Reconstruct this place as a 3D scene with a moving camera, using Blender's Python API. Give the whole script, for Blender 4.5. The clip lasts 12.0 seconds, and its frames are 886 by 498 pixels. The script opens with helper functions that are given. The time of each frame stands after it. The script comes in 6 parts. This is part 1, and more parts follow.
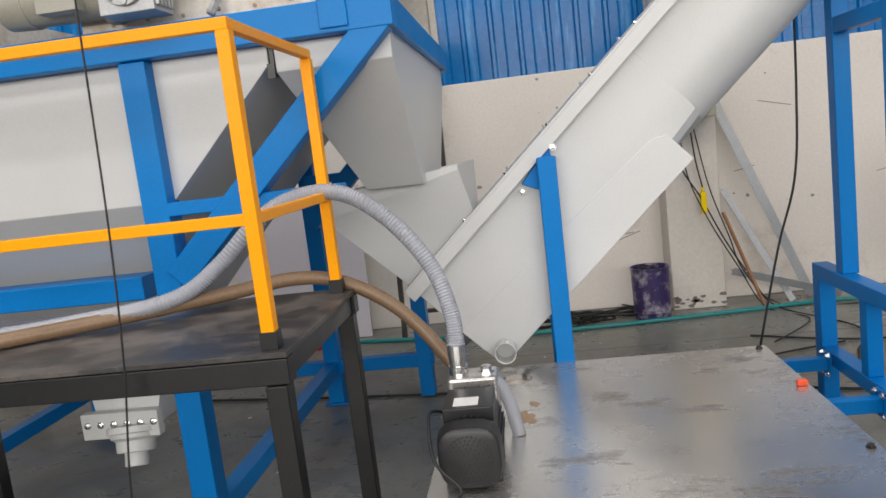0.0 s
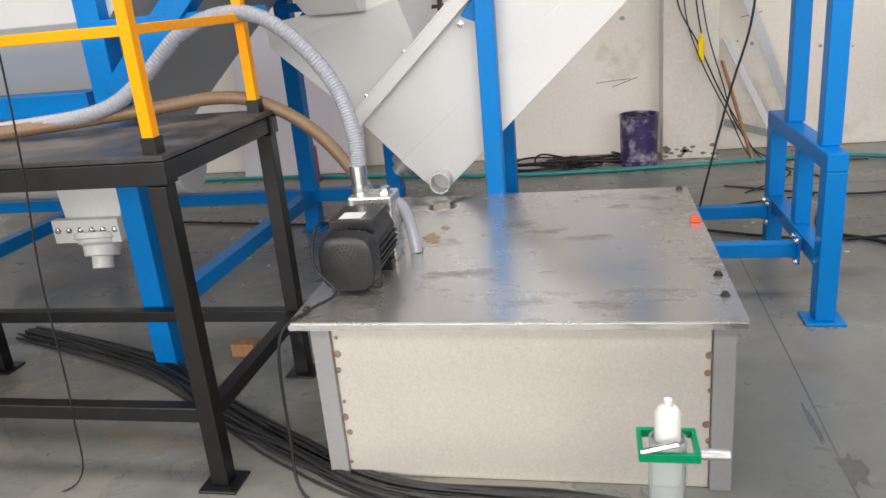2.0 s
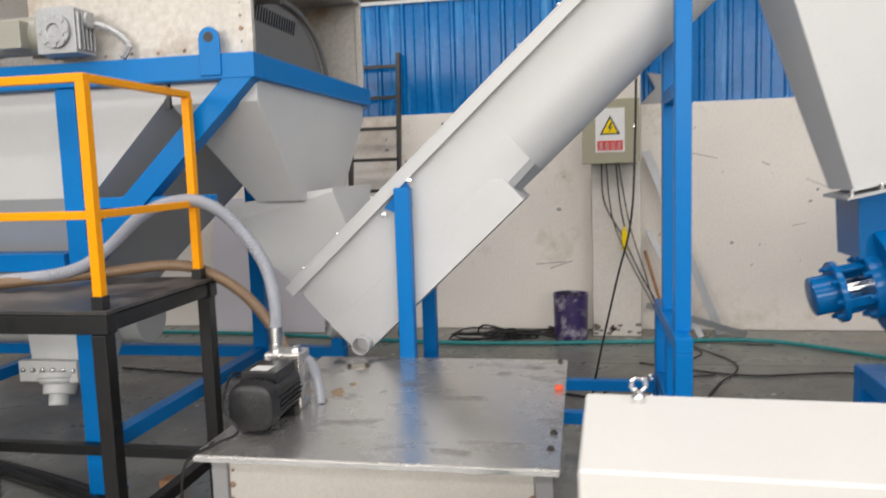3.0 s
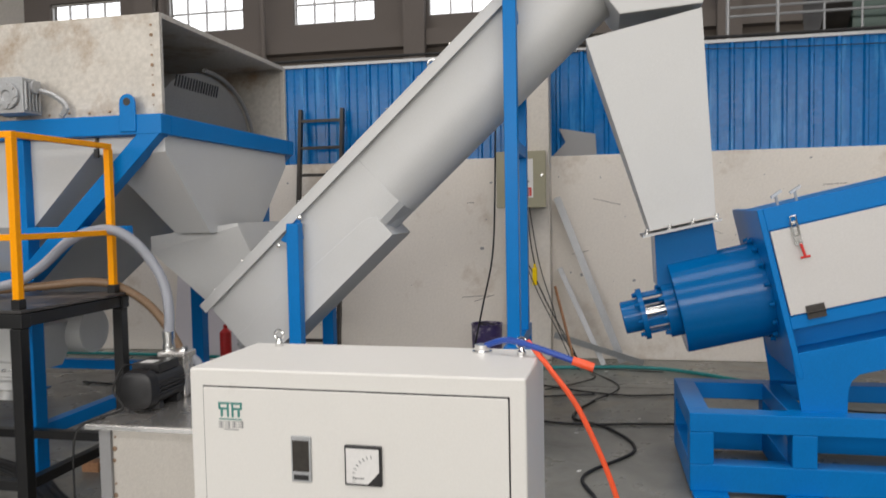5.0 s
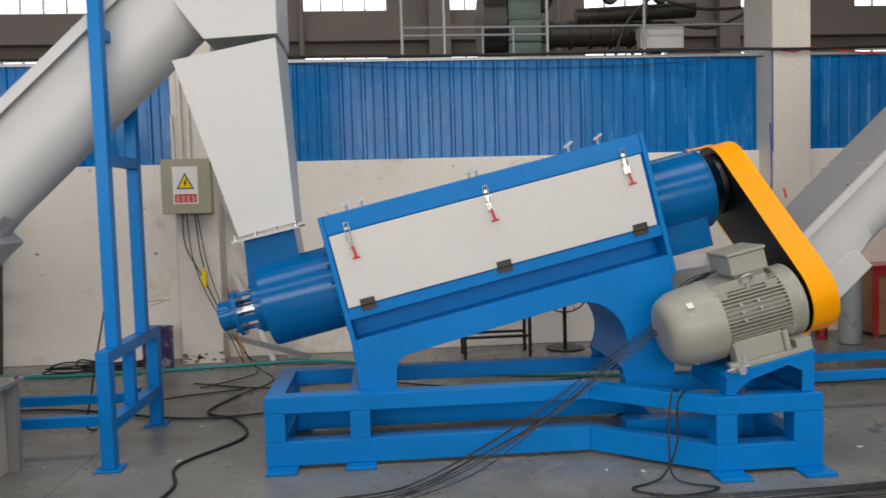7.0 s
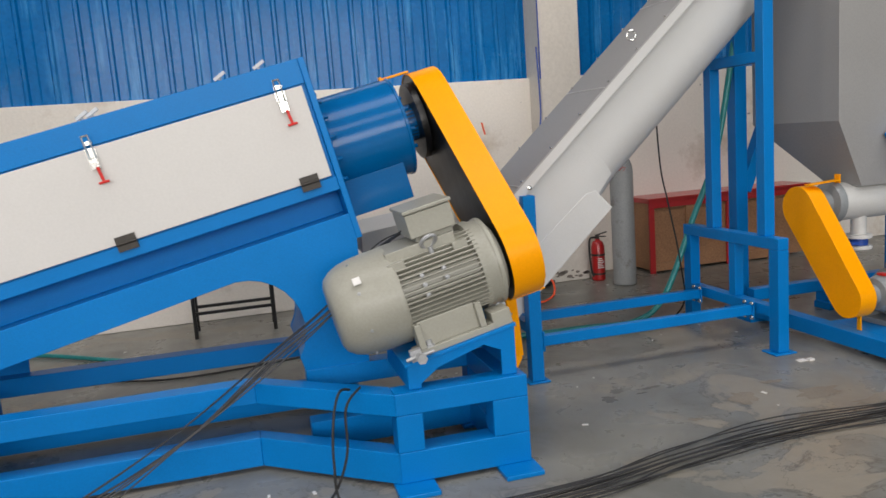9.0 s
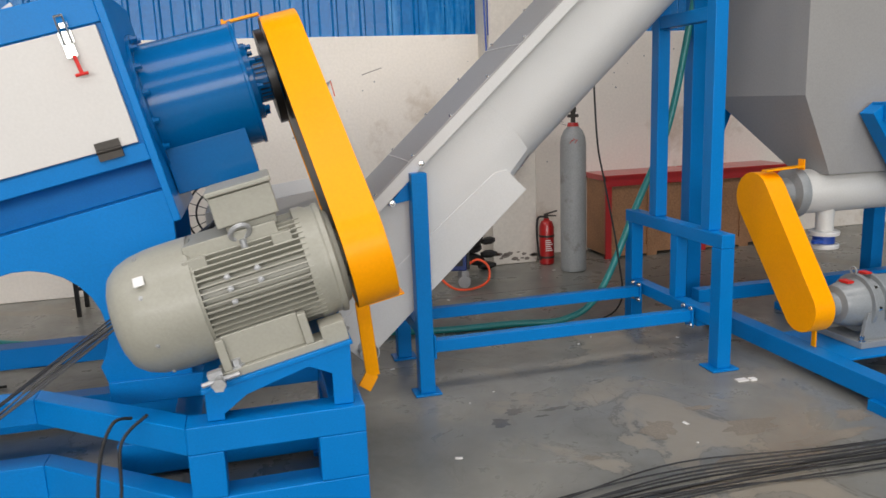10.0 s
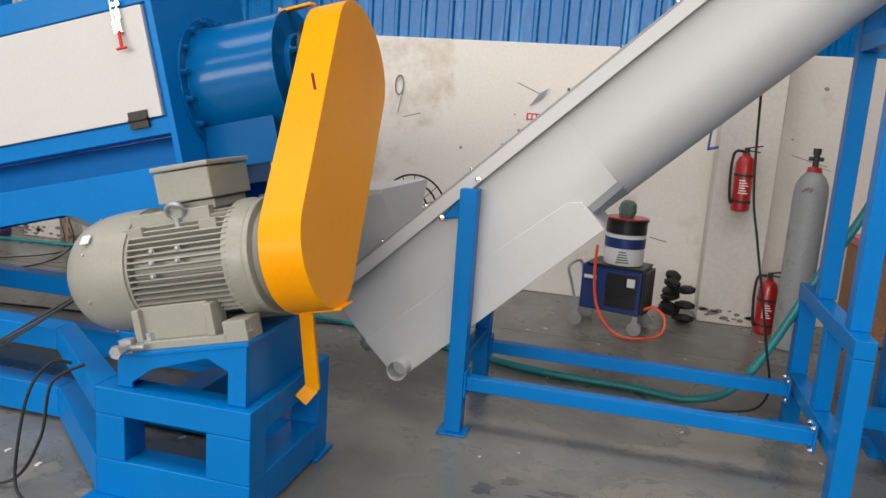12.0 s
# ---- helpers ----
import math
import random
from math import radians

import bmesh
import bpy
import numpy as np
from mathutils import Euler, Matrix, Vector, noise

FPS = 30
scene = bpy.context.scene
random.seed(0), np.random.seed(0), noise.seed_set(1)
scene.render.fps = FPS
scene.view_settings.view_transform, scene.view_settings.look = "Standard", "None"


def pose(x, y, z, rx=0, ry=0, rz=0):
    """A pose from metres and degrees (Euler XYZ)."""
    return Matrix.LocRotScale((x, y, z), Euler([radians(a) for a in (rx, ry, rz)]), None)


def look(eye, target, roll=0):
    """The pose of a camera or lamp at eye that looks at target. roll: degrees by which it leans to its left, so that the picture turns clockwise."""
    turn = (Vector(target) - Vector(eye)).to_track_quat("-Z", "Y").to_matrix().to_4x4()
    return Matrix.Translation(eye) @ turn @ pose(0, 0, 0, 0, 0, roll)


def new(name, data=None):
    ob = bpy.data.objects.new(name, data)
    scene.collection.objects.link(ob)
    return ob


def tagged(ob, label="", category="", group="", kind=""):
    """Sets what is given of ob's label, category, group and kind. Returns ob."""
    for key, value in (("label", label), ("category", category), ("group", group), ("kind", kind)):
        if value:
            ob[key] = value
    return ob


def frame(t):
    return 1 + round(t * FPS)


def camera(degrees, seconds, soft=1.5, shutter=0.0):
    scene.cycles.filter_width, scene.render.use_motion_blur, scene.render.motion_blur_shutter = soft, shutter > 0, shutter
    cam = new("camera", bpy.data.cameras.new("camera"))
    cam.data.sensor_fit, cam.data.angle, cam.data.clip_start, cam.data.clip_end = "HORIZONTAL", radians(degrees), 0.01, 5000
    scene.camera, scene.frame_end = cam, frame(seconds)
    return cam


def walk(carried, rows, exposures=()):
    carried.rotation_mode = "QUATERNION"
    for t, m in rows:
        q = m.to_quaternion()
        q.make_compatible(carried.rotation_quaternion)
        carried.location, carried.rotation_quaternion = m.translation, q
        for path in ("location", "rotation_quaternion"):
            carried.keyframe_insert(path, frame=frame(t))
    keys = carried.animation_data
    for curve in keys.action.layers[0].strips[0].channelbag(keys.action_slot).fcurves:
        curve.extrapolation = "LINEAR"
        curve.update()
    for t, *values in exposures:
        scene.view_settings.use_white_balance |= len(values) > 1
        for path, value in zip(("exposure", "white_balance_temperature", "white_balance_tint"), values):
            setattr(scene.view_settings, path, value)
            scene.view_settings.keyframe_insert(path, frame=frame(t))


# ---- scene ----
cam = camera(60.9, 12.0, shutter=0.2)
METRES, EYE, TILT, LEAN, TURN = 8.5, 1.55, 0.0, 0.0, 5.0
PATH = [
    (0, (0.683, 0.374, 1.553), (0.447, 2.341, 1.279), -6.8),
    (0.5, (0.781, 0.598, 1.559), (0.491, 2.556, 1.272), -6.0),
    (1, (0.967, 0.642, 1.508), (0.57, 2.571, 1.163), -5.4),
    (1.5, (1.063, 0.522, 1.485), (0.674, 2.413, 0.964), -5.3),
    (2, (1.208, 0.275, 1.448), (0.814, 2.128, 0.804), -5.3),
    (2.5, (1.443, 0.053, 1.471), (0.992, 1.933, 0.958), -3.9),
    (3, (1.691, -0.191, 1.56), (1.324, 1.763, 1.338), -1.9),
    (3.2, (1.836, -0.276, 1.597), (1.515, 1.694, 1.474), -1.3),
    (4.8, (2.549, -0.748, 1.526), (2.215, 1.224, 1.502), -0.5),
    (5, (2.644, -0.83, 1.51), (2.239, 1.125, 1.409), -1.1),
    (5.5, (2.947, -1.016, 1.499), (2.455, 0.912, 1.297), -1.4),
    (6, (3.255, -1.226, 1.501), (2.999, 0.745, 1.277), -0.8),
    (6.5, (3.576, -1.268, 1.545), (3.573, 0.726, 1.387), -1.3),
    (7, (3.842, -1.209, 1.541), (3.995, 0.781, 1.423), -1.7),
    (7.5, (4.047, -1.008, 1.538), (4.41, 0.953, 1.394), -2.8),
    (7.7, (4.145, -0.905, 1.537), (4.584, 1.04, 1.383), -3.1),
    (9.3, (5.324, -0.173, 1.524), (5.825, 1.733, 1.186), -4.0),
    (9.5, (5.479, -0.035, 1.521), (6.003, 1.861, 1.159), -3.1),
    (10, (5.916, 0.219, 1.503), (6.395, 2.12, 1.108), -2.2),
    (10.5, (6.356, 0.384, 1.493), (6.594, 2.319, 1.045), -1.5),
    (11, (6.748, 0.554, 1.487), (6.724, 2.503, 1.038), -0.1),
    (11.5, (7.118, 0.637, 1.472), (6.793, 2.565, 1.05), 3.6),
    (12, (7.411, 0.589, 1.498), (6.935, 2.495, 1.123), 3.9),
]
walk(cam, [(t, look(eye, target, roll)) for t, eye, target, roll in PATH],
     exposures=[(0, -0.1), (1, 0.06), (1.5, 0.22), (2, 0.28), (2.5, 0.22), (3, -0.02), (4.8, -0.43), (7.5, -0.34), (9.5, -0.1), (10.5, 0.02), (12, 0.0)])
# ---- world and light ----
sky_world = bpy.data.worlds.new("sky")
sky_world.use_nodes = True
scene.world = sky_world
_wn = sky_world.node_tree
_sky = _wn.nodes.new("ShaderNodeTexSky")
_sky.sky_type = "NISHITA"
_sky.sun_disc = False
_sky.sun_elevation = radians(50)
_sky.sun_rotation = radians(160)
_wn.links.new(_sky.outputs[0], _wn.nodes["Background"].inputs[0])
_wn.nodes["Background"].inputs[1].default_value = 0.15


def area_lamp(name, eye, target, sx, sy, watts, colour):
    data = bpy.data.lights.new(name, "AREA")
    data.shape, data.size, data.size_y, data.energy, data.color = "RECTANGLE", sx, sy, watts, colour
    ob = new(name, data)
    ob.matrix_world = look(eye, target)
    return ob


DAY = (1.0, 0.935, 0.87)
# Unseen area lamps, added overhead and behind the camera to light the hall.
area_lamp("added_overhead_lamp", (1.5, -6.0, 8.7), (1.5, -5.9, 0), 25, 2.6, 800, DAY)
area_lamp("added_overhead_lamp", (1.5, 1.0, 8.7), (1.5, 1.1, 0), 25, 2.6, 900, DAY)
area_lamp("added_overhead_lamp", (4, 11.5, 8.7), (4, 11.6, 0), 30, 2.6, 260, DAY)
area_lamp("added_front_lamp", (0.5, -12.6, 4.2), (0.5, 0, 2.8), 21, 3.6, 1900, DAY)


# ---- materials ----
def material(name, colour, rough=0.5, metal=0.0, vary=0.12, scale=6.0, fine=90.0, bump=0.05, coat=0.0,
             stain=None, stain_sheen_amount=0.0, stain_sheen_scale=2.5, stain_rough=None, stretch=None):
    """Procedural paint, metal or plaster: broad and fine variation, optional stains or painted sheen streaks, fine
    relief.
    """
    m = bpy.data.materials.new(name)
    m.use_nodes = True
    t = m.node_tree
    b = t.nodes["Principled BSDF"]
    co = t.nodes.new("ShaderNodeTexCoord")

    def noise_tex(s, detail, rgh=0.55):
        n = t.nodes.new("ShaderNodeTexNoise")
        n.inputs["Scale"].default_value = s
        n.inputs["Detail"].default_value = detail
        n.inputs["Roughness"].default_value = rgh
        t.links.new(co.outputs["Object"], n.inputs["Vector"])
        return n

    broad, grain = noise_tex(scale, 5), noise_tex(fine, 3)
    mix = t.nodes.new("ShaderNodeMath")
    mix.operation = "MULTIPLY_ADD"
    t.links.new(broad.outputs["Fac"], mix.inputs[0])
    mix.inputs[1].default_value = 0.7
    t.links.new(grain.outputs["Fac"], mix.inputs[2])
    ramp = t.nodes.new("ShaderNodeMapRange")
    ramp.inputs["From Min"].default_value, ramp.inputs["From Max"].default_value = 0.55, 1.15
    ramp.inputs["To Min"].default_value, ramp.inputs["To Max"].default_value = 1 - vary, 1 + vary
    t.links.new(mix.outputs[0], ramp.inputs["Value"])
    hsv = t.nodes.new("ShaderNodeHueSaturation")
    hsv.inputs["Color"].default_value = (*colour, 1)
    t.links.new(ramp.outputs[0], hsv.inputs["Value"])
    out = hsv.outputs[0]
    rr = t.nodes.new("ShaderNodeMapRange")
    rr.inputs["To Min"].default_value, rr.inputs["To Max"].default_value = max(rough - 0.08, 0.02), min(rough + 0.1, 1)
    t.links.new(broad.outputs["Fac"], rr.inputs["Value"])
    rough_out = rr.outputs[0]
    if stain:
        s1 = noise_tex(stain_sheen_scale, 8, 0.68)
        if stretch:
            mp = t.nodes.new("ShaderNodeMapping")
            mp.inputs["Scale"].default_value = stretch
            t.links.new(co.outputs["Object"], mp.inputs["Vector"])
            t.links.new(mp.outputs[0], s1.inputs["Vector"])
        cr = t.nodes.new("ShaderNodeMapRange")
        cr.inputs["From Min"].default_value = 0.66 - stain_sheen_amount * 0.3
        cr.inputs["From Max"].default_value = 0.76 - stain_sheen_amount * 0.22
        t.links.new(s1.outputs["Fac"], cr.inputs["Value"])
        mx = t.nodes.new("ShaderNodeMix")
        mx.data_type = "RGBA"
        t.links.new(cr.outputs[0], mx.inputs[0])
        t.links.new(out, mx.inputs[6])
        mx.inputs[7].default_value = (*stain, 1)
        out = mx.outputs[2]
        if stain_rough is not None:
            m2 = t.nodes.new("ShaderNodeMix")
            t.links.new(cr.outputs[0], m2.inputs[0])
            t.links.new(rough_out, m2.inputs[2])
            m2.inputs[3].default_value = stain_rough
            rough_out = m2.outputs[0]
    t.links.new(out, b.inputs["Base Color"])
    t.links.new(rough_out, b.inputs["Roughness"])
    b.inputs["Metallic"].default_value = metal
    b.inputs["Specular IOR Level"].default_value = 0.16 if (colour[0] < 0.001 and colour[2] > 0.1) or colour[2] < 0.001 else 0.5
    b.inputs["Coat Weight"].default_value = coat
    b.inputs["Coat Roughness"].default_value = 0.12
    if bump:
        bp = t.nodes.new("ShaderNodeBump")
        bp.inputs["Strength"].default_value = bump
        bp.inputs["Distance"].default_value = 0.01
        t.links.new(mix.outputs[0], bp.inputs["Height"])
        t.links.new(bp.outputs[0], b.inputs["Normal"])
    return m


BLUE = material("blue_machine_paint", (0.0002, 0.180, 0.53), 0.36, vary=0.10, scale=3, fine=140, bump=0.03, coat=0.03,
                stain=(0.004, 0.19, 0.46), stain_sheen_amount=0.1, stain_sheen_scale=3)
DEEP_BLUE = material("deep_blue_gloss_paint", (0.0002, 0.115, 0.34), 0.22, vary=0.08, scale=4, bump=0.02, coat=0.25)
# Pale second colour, stretched upright, paints reflection streaks on the sheet; no dirt.
SHEET_BLUE = material("blue_coated_sheet", (0.0005, 0.138, 0.41), 0.26, vary=0.16, scale=1.4, fine=30, bump=0.05, coat=0.15,
                      stain=(0.05, 0.27, 0.58), stain_sheen_amount=0.42, stain_sheen_scale=3.5, stretch=(2.2, 1, 0.22))
YELLOW = material("yellow_machine_paint", (0.97, 0.37, 0.0), 0.34, vary=0.05, scale=3, bump=0.015, coat=0.0)
LIGHT_GREY = material("light_grey_machine_paint", (0.575, 0.58, 0.575), 0.42, vary=0.05, scale=2.5, fine=160, bump=0.03)
PANEL_GREY = material("pale_grey_panel_paint", (0.62, 0.605, 0.585), 0.45, vary=0.04, scale=2.5, bump=0.02)
MID_GREY = material("mid_grey_finish", (0.30, 0.30, 0.30), 0.5, vary=0.06, scale=3, bump=0.03)
BIN_GREY = material("bin_grey_paint", (0.30, 0.298, 0.295), 0.5, vary=0.07, scale=2, bump=0.03)
MOTOR_GREY = material("motor_grey_paint", (0.33, 0.325, 0.275), 0.42, vary=0.07, scale=7, bump=0.06, coat=0.1)
GEAR_GREY = material("gearbox_grey_paint", (0.24, 0.26, 0.27), 0.35, vary=0.08, scale=8, bump=0.06, coat=0.2)
CABINET = material("cabinet_warm_white", (0.745, 0.73, 0.69), 0.42, vary=0.025, scale=2, fine=220, bump=0.03,
                   stain=(0.62, 0.60, 0.55), stain_sheen_amount=0.02, stain_sheen_scale=4)
BLACK_STEEL = material("black_painted_steel", (0.006, 0.006, 0.0065), 0.34, vary=0.3, scale=8, bump=0.05, stain=(0.035, 0.032, 0.03), stain_sheen_amount=0.15, stain_sheen_scale=9)
DECK = material("dusty_black_steel_deck", (0.035, 0.033, 0.032), 0.38, vary=0.3, scale=4, bump=0.06, stain=(0.15, 0.13, 0.115), stain_sheen_amount=0.75, stain_sheen_scale=3.5, stain_rough=0.5)
STAINLESS = material("brushed_stainless", (0.64, 0.62, 0.59), 0.25, metal=0.85, vary=0.12, scale=3, fine=120, bump=0.012,
                     stain=(0.33, 0.30, 0.275), stain_sheen_amount=0.34, stain_sheen_scale=4.2, stain_rough=0.42, stretch=(0.8, 1.6, 1))
TANK_SIDE = material("dull_stainless_sheet", (0.63, 0.595, 0.54), 0.42, metal=0.3, vary=0.10, scale=2.0, fine=140, bump=0.012,
                     stain=(0.36, 0.28, 0.2), stain_sheen_amount=0.06, stain_sheen_scale=2.5)
HOOD = material("weathered_stainless_sheet", (0.56, 0.53, 0.48), 0.48, metal=0.25, vary=0.16, scale=1.6, fine=40, bump=0.012,
                stain=(0.34, 0.25, 0.17), stain_sheen_amount=0.46, stain_sheen_scale=1.7)
DULL_DRUM = material("dull_grey_drum_steel", (0.20, 0.195, 0.19), 0.55, metal=0.2, vary=0.15, scale=3, bump=0.02)
CHROME = material("bright_zinc_steel", (0.75, 0.75, 0.74), 0.18, metal=1.0, vary=0.08, scale=30, bump=0.02)
GALVANISED = material("galvanised_steel", (0.42, 0.43, 0.44), 0.45, metal=0.5, vary=0.15, scale=9, bump=0.05)
RUBBER = material("black_rubber", (0.012, 0.012, 0.012), 0.55, vary=0.25, scale=12, bump=0.05)
BLACK_PLASTIC = material("black_plastic", (0.014, 0.014, 0.015), 0.38, vary=0.15, scale=12, bump=0.04)
DARK_BROWN = material("dark_bronze_hinge", (0.045, 0.04, 0.035), 0.45, metal=0.4, vary=0.2, scale=30)
RED = material("red_plastic", (0.62, 0.02, 0.015), 0.38, vary=0.08, scale=20)
RED_PAINT = material("red_enamel", (0.42, 0.015, 0.015), 0.3, vary=0.12, scale=8, coat=0.3)
GREEN = material("green_plastic", (0.0, 0.26, 0.11), 0.3, vary=0.08, scale=20)
TEAL = material("teal_hose_plastic", (0.02, 0.24, 0.24), 0.35, vary=0.15, scale=10)
ORANGE_HOSE = material("orange_hose_plastic", (0.85, 0.10, 0.03), 0.35, vary=0.1, scale=10)
BROWN_HOSE = material("brown_ribbed_hose", (0.22, 0.14, 0.08), 0.38, vary=0.15, scale=10)
WHITE_PLASTIC = material("white_plastic", (0.8, 0.79, 0.77), 0.4, vary=0.04, scale=10)
PALE_PIPE = material("pale_grey_pipe_paint", (0.62, 0.62, 0.6), 0.42, vary=0.05, scale=5)
BEIGE_BOX = material("olive_beige_box_paint", (0.34, 0.32, 0.22), 0.45, vary=0.08, scale=5)
SIGN_YELLOW = material("sign_yellow", (0.85, 0.60, 0.0), 0.4, vary=0.04)
WOOD = material("crate_plywood", (0.33, 0.17, 0.085), 0.65, vary=0.3, scale=5, fine=60, bump=0.1)
PURPLE = material("purple_printed_tin", (0.045, 0.03, 0.11), 0.35, vary=0.3, scale=9, stain=(0.4, 0.37, 0.42), stain_sheen_amount=0.5, stain_sheen_scale=7)
CYL_GREY = material("gas_cylinder_grey", (0.29, 0.30, 0.30), 0.45, vary=0.15, scale=5, bump=0.06, stain=(0.16, 0.15, 0.14), stain_sheen_amount=0.25, stain_sheen_scale=5)
DARK_IRON = material("dark_machine_iron", (0.05, 0.045, 0.04), 0.45, metal=0.4, vary=0.3, scale=6)
GREEN_IRON = material("green_grey_machine_paint", (0.10, 0.15, 0.13), 0.45, vary=0.2, scale=5)
PLASTER = material("white_plaster", (0.80, 0.75, 0.68), 0.8, vary=0.06, scale=1.3, fine=45, bump=0.12,
                   stain=(0.58, 0.50, 0.41), stain_sheen_amount=0.34, stain_sheen_scale=1.1)
COLUMN_PAINT = material("pale_column_plaster", (0.64, 0.60, 0.54), 0.8, vary=0.08, scale=2, fine=40, bump=0.12, stain=(0.42, 0.37, 0.31), stain_sheen_amount=0.12, stain_sheen_scale=2.2)
OUTER_WALL = material("grey_render_wall", (0.20, 0.175, 0.155), 0.85, vary=0.1, scale=0.6, bump=0.1)
ROOF = material("unseen_roof_grey", (0.11, 0.11, 0.11), 0.6, vary=0.1, scale=0.8)
DOOR_WHITE = material("pale_lilac_board", (0.55, 0.53, 0.56), 0.6, vary=0.05, scale=2)
CABLE = material("dusty_black_cable_sheath", (0.028, 0.028, 0.029), 0.42, vary=0.35, scale=5, fine=60, bump=0.03)


def floor_paint():
    """Worn floor paint: broad wear, dried-water patches with crisp edges, hairline cracks, fine speckle."""
    m = bpy.data.materials.new("worn_grey_green_floor_paint")
    m.use_nodes = True
    t = m.node_tree
    b = t.nodes["Principled BSDF"]
    co = t.nodes.new("ShaderNodeTexCoord")

    def noise_tex(scale, detail, rough=0.6, warp=0.0):
        n = t.nodes.new("ShaderNodeTexNoise")
        n.inputs["Scale"].default_value, n.inputs["Detail"].default_value = scale, detail
        n.inputs["Roughness"].default_value, n.inputs["Distortion"].default_value = rough, warp
        t.links.new(co.outputs["Object"], n.inputs["Vector"])
        return n.outputs["Fac"]

    def span(v, lo, hi, to0=0.0, to1=1.0):
        n = t.nodes.new("ShaderNodeMapRange")
        for key, val in (("From Min", lo), ("From Max", hi), ("To Min", to0), ("To Max", to1)):
            n.inputs[key].default_value = val
        t.links.new(v, n.inputs["Value"])
        return n.outputs[0]

    def calc(op, x, y):
        n = t.nodes.new("ShaderNodeMath")
        n.operation = op
        for i, v in enumerate((x, y)):
            if isinstance(v, float):
                n.inputs[i].default_value = v
            else:
                t.links.new(v, n.inputs[i])
        return n.outputs[0]

    def blend(fac, x, y):
        n = t.nodes.new("ShaderNodeMix")
        n.data_type = "RGBA"
        t.links.new(fac, n.inputs[0])
        for i, v in ((6, x), (7, y)):
            if isinstance(v, tuple):
                n.inputs[i].default_value = (*v, 1)
            else:
                t.links.new(v, n.inputs[i])
        return n.outputs[2]

    wear, grime = noise_tex(0.7, 7, 0.62), noise_tex(3.2, 8, 0.66, 0.4)
    speck, zone = noise_tex(55.0, 4, 0.6), noise_tex(0.45, 2, 0.5)
    patch = noise_tex(1.5, 9, 0.62, 0.8)
    col = blend(span(wear, 0.35, 0.68), (0.165, 0.169, 0.153), (0.245, 0.240, 0.215))
    col = blend(span(grime, 0.45, 0.72, 0.0, 0.55), col, (0.115, 0.113, 0.102))
    col = blend(calc("MULTIPLY", span(patch, 0.545, 0.57), span(zone, 0.40, 0.55, 0.1, 0.75)), col, (0.285, 0.258, 0.210))
    rim = span(calc("ABSOLUTE", calc("SUBTRACT", patch, 0.545), 0.0), 0.0, 0.008, 1.0, 0.0)
    col = blend(calc("MULTIPLY", rim, span(zone, 0.40, 0.55, 0.1, 0.65)), col, (0.085, 0.075, 0.06))
    crack = span(calc("ABSOLUTE", calc("SUBTRACT", noise_tex(1.1, 6, 0.55, 1.2), 0.5), 0.0), 0.0, 0.0035, 1.0, 0.0)
    col = blend(calc("MULTIPLY", crack, span(zone, 0.42, 0.56, 0.1, 0.7)), col, (0.07, 0.064, 0.055))
    col = blend(span(speck, 0.62, 0.78, 0.0, 0.35), col, (0.30, 0.29, 0.26))
    t.links.new(col, b.inputs["Base Color"])
    t.links.new(calc("ADD", span(grime, 0.3, 0.75, 0.22, 0.42), span(patch, 0.53, 0.6, 0.0, 0.14)), b.inputs["Roughness"])
    bp = t.nodes.new("ShaderNodeBump")
    bp.inputs["Strength"].default_value, bp.inputs["Distance"].default_value = 0.06, 0.01
    t.links.new(calc("ADD", speck, grime), bp.inputs["Height"])
    t.links.new(bp.outputs[0], b.inputs["Normal"])
    return m


FLOOR = floor_paint()
STAIN = material("dried_mud_stain", (0.22, 0.195, 0.16), 0.6, vary=0.25, scale=7, bump=0.1)
WET = material("dark_wet_floor_mark", (0.125, 0.122, 0.112), 0.22, vary=0.35, scale=5)
WELD_BROWN = material("heat_tinted_weld", (0.30, 0.20, 0.13), 0.5, metal=0.3, vary=0.4, scale=30)
PAPER = material("white_printed_paper", (0.75, 0.74, 0.72), 0.5, vary=0.05, scale=9)
INK = material("dark_print_ink", (0.03, 0.04, 0.04), 0.5, vary=0.1)
LOGO_GREEN = material("logo_teal_ink", (0.05, 0.23, 0.2), 0.45, vary=0.05)
BLUE_PLASTIC = material("blue_plastic", (0.02, 0.07, 0.35), 0.35, vary=0.1)
WELD_BLUE = material("dark_blue_enamel", (0.02, 0.04, 0.16), 0.35, vary=0.15, scale=9)


def glassy(name, colour, rough, alpha_ior=1.4):
    m = bpy.data.materials.new(name)
    m.use_nodes = True
    b = m.node_tree.nodes["Principled BSDF"]
    b.inputs["Base Color"].default_value = (*colour, 1)
    b.inputs["Roughness"].default_value = rough
    b.inputs["Transmission Weight"].default_value = 0.75
    b.inputs["IOR"].default_value = alpha_ior
    return m


CLEAR_HOSE = glassy("clear_reinforced_hose", (0.46, 0.48, 0.53), 0.12)
CLEAR_HOSE.node_tree.nodes["Principled BSDF"].inputs["Transmission Weight"].default_value = 0.3
GLASS = glassy("window_glass", (0.9, 0.95, 0.95), 0.05)


# ---- mesh helpers ----
def V(*p):
    return Vector(p)


def box(bm, a, b, m=None):
    r = bmesh.ops.create_cube(bm, size=1)
    c, s = (Vector(a) + Vector(b)) / 2, Vector(b) - Vector(a)
    for v in r["verts"]:
        v.co = Vector((v.co.x * s.x, v.co.y * s.y, v.co.z * s.z)) + c
        if m:
            v.co = m @ v.co


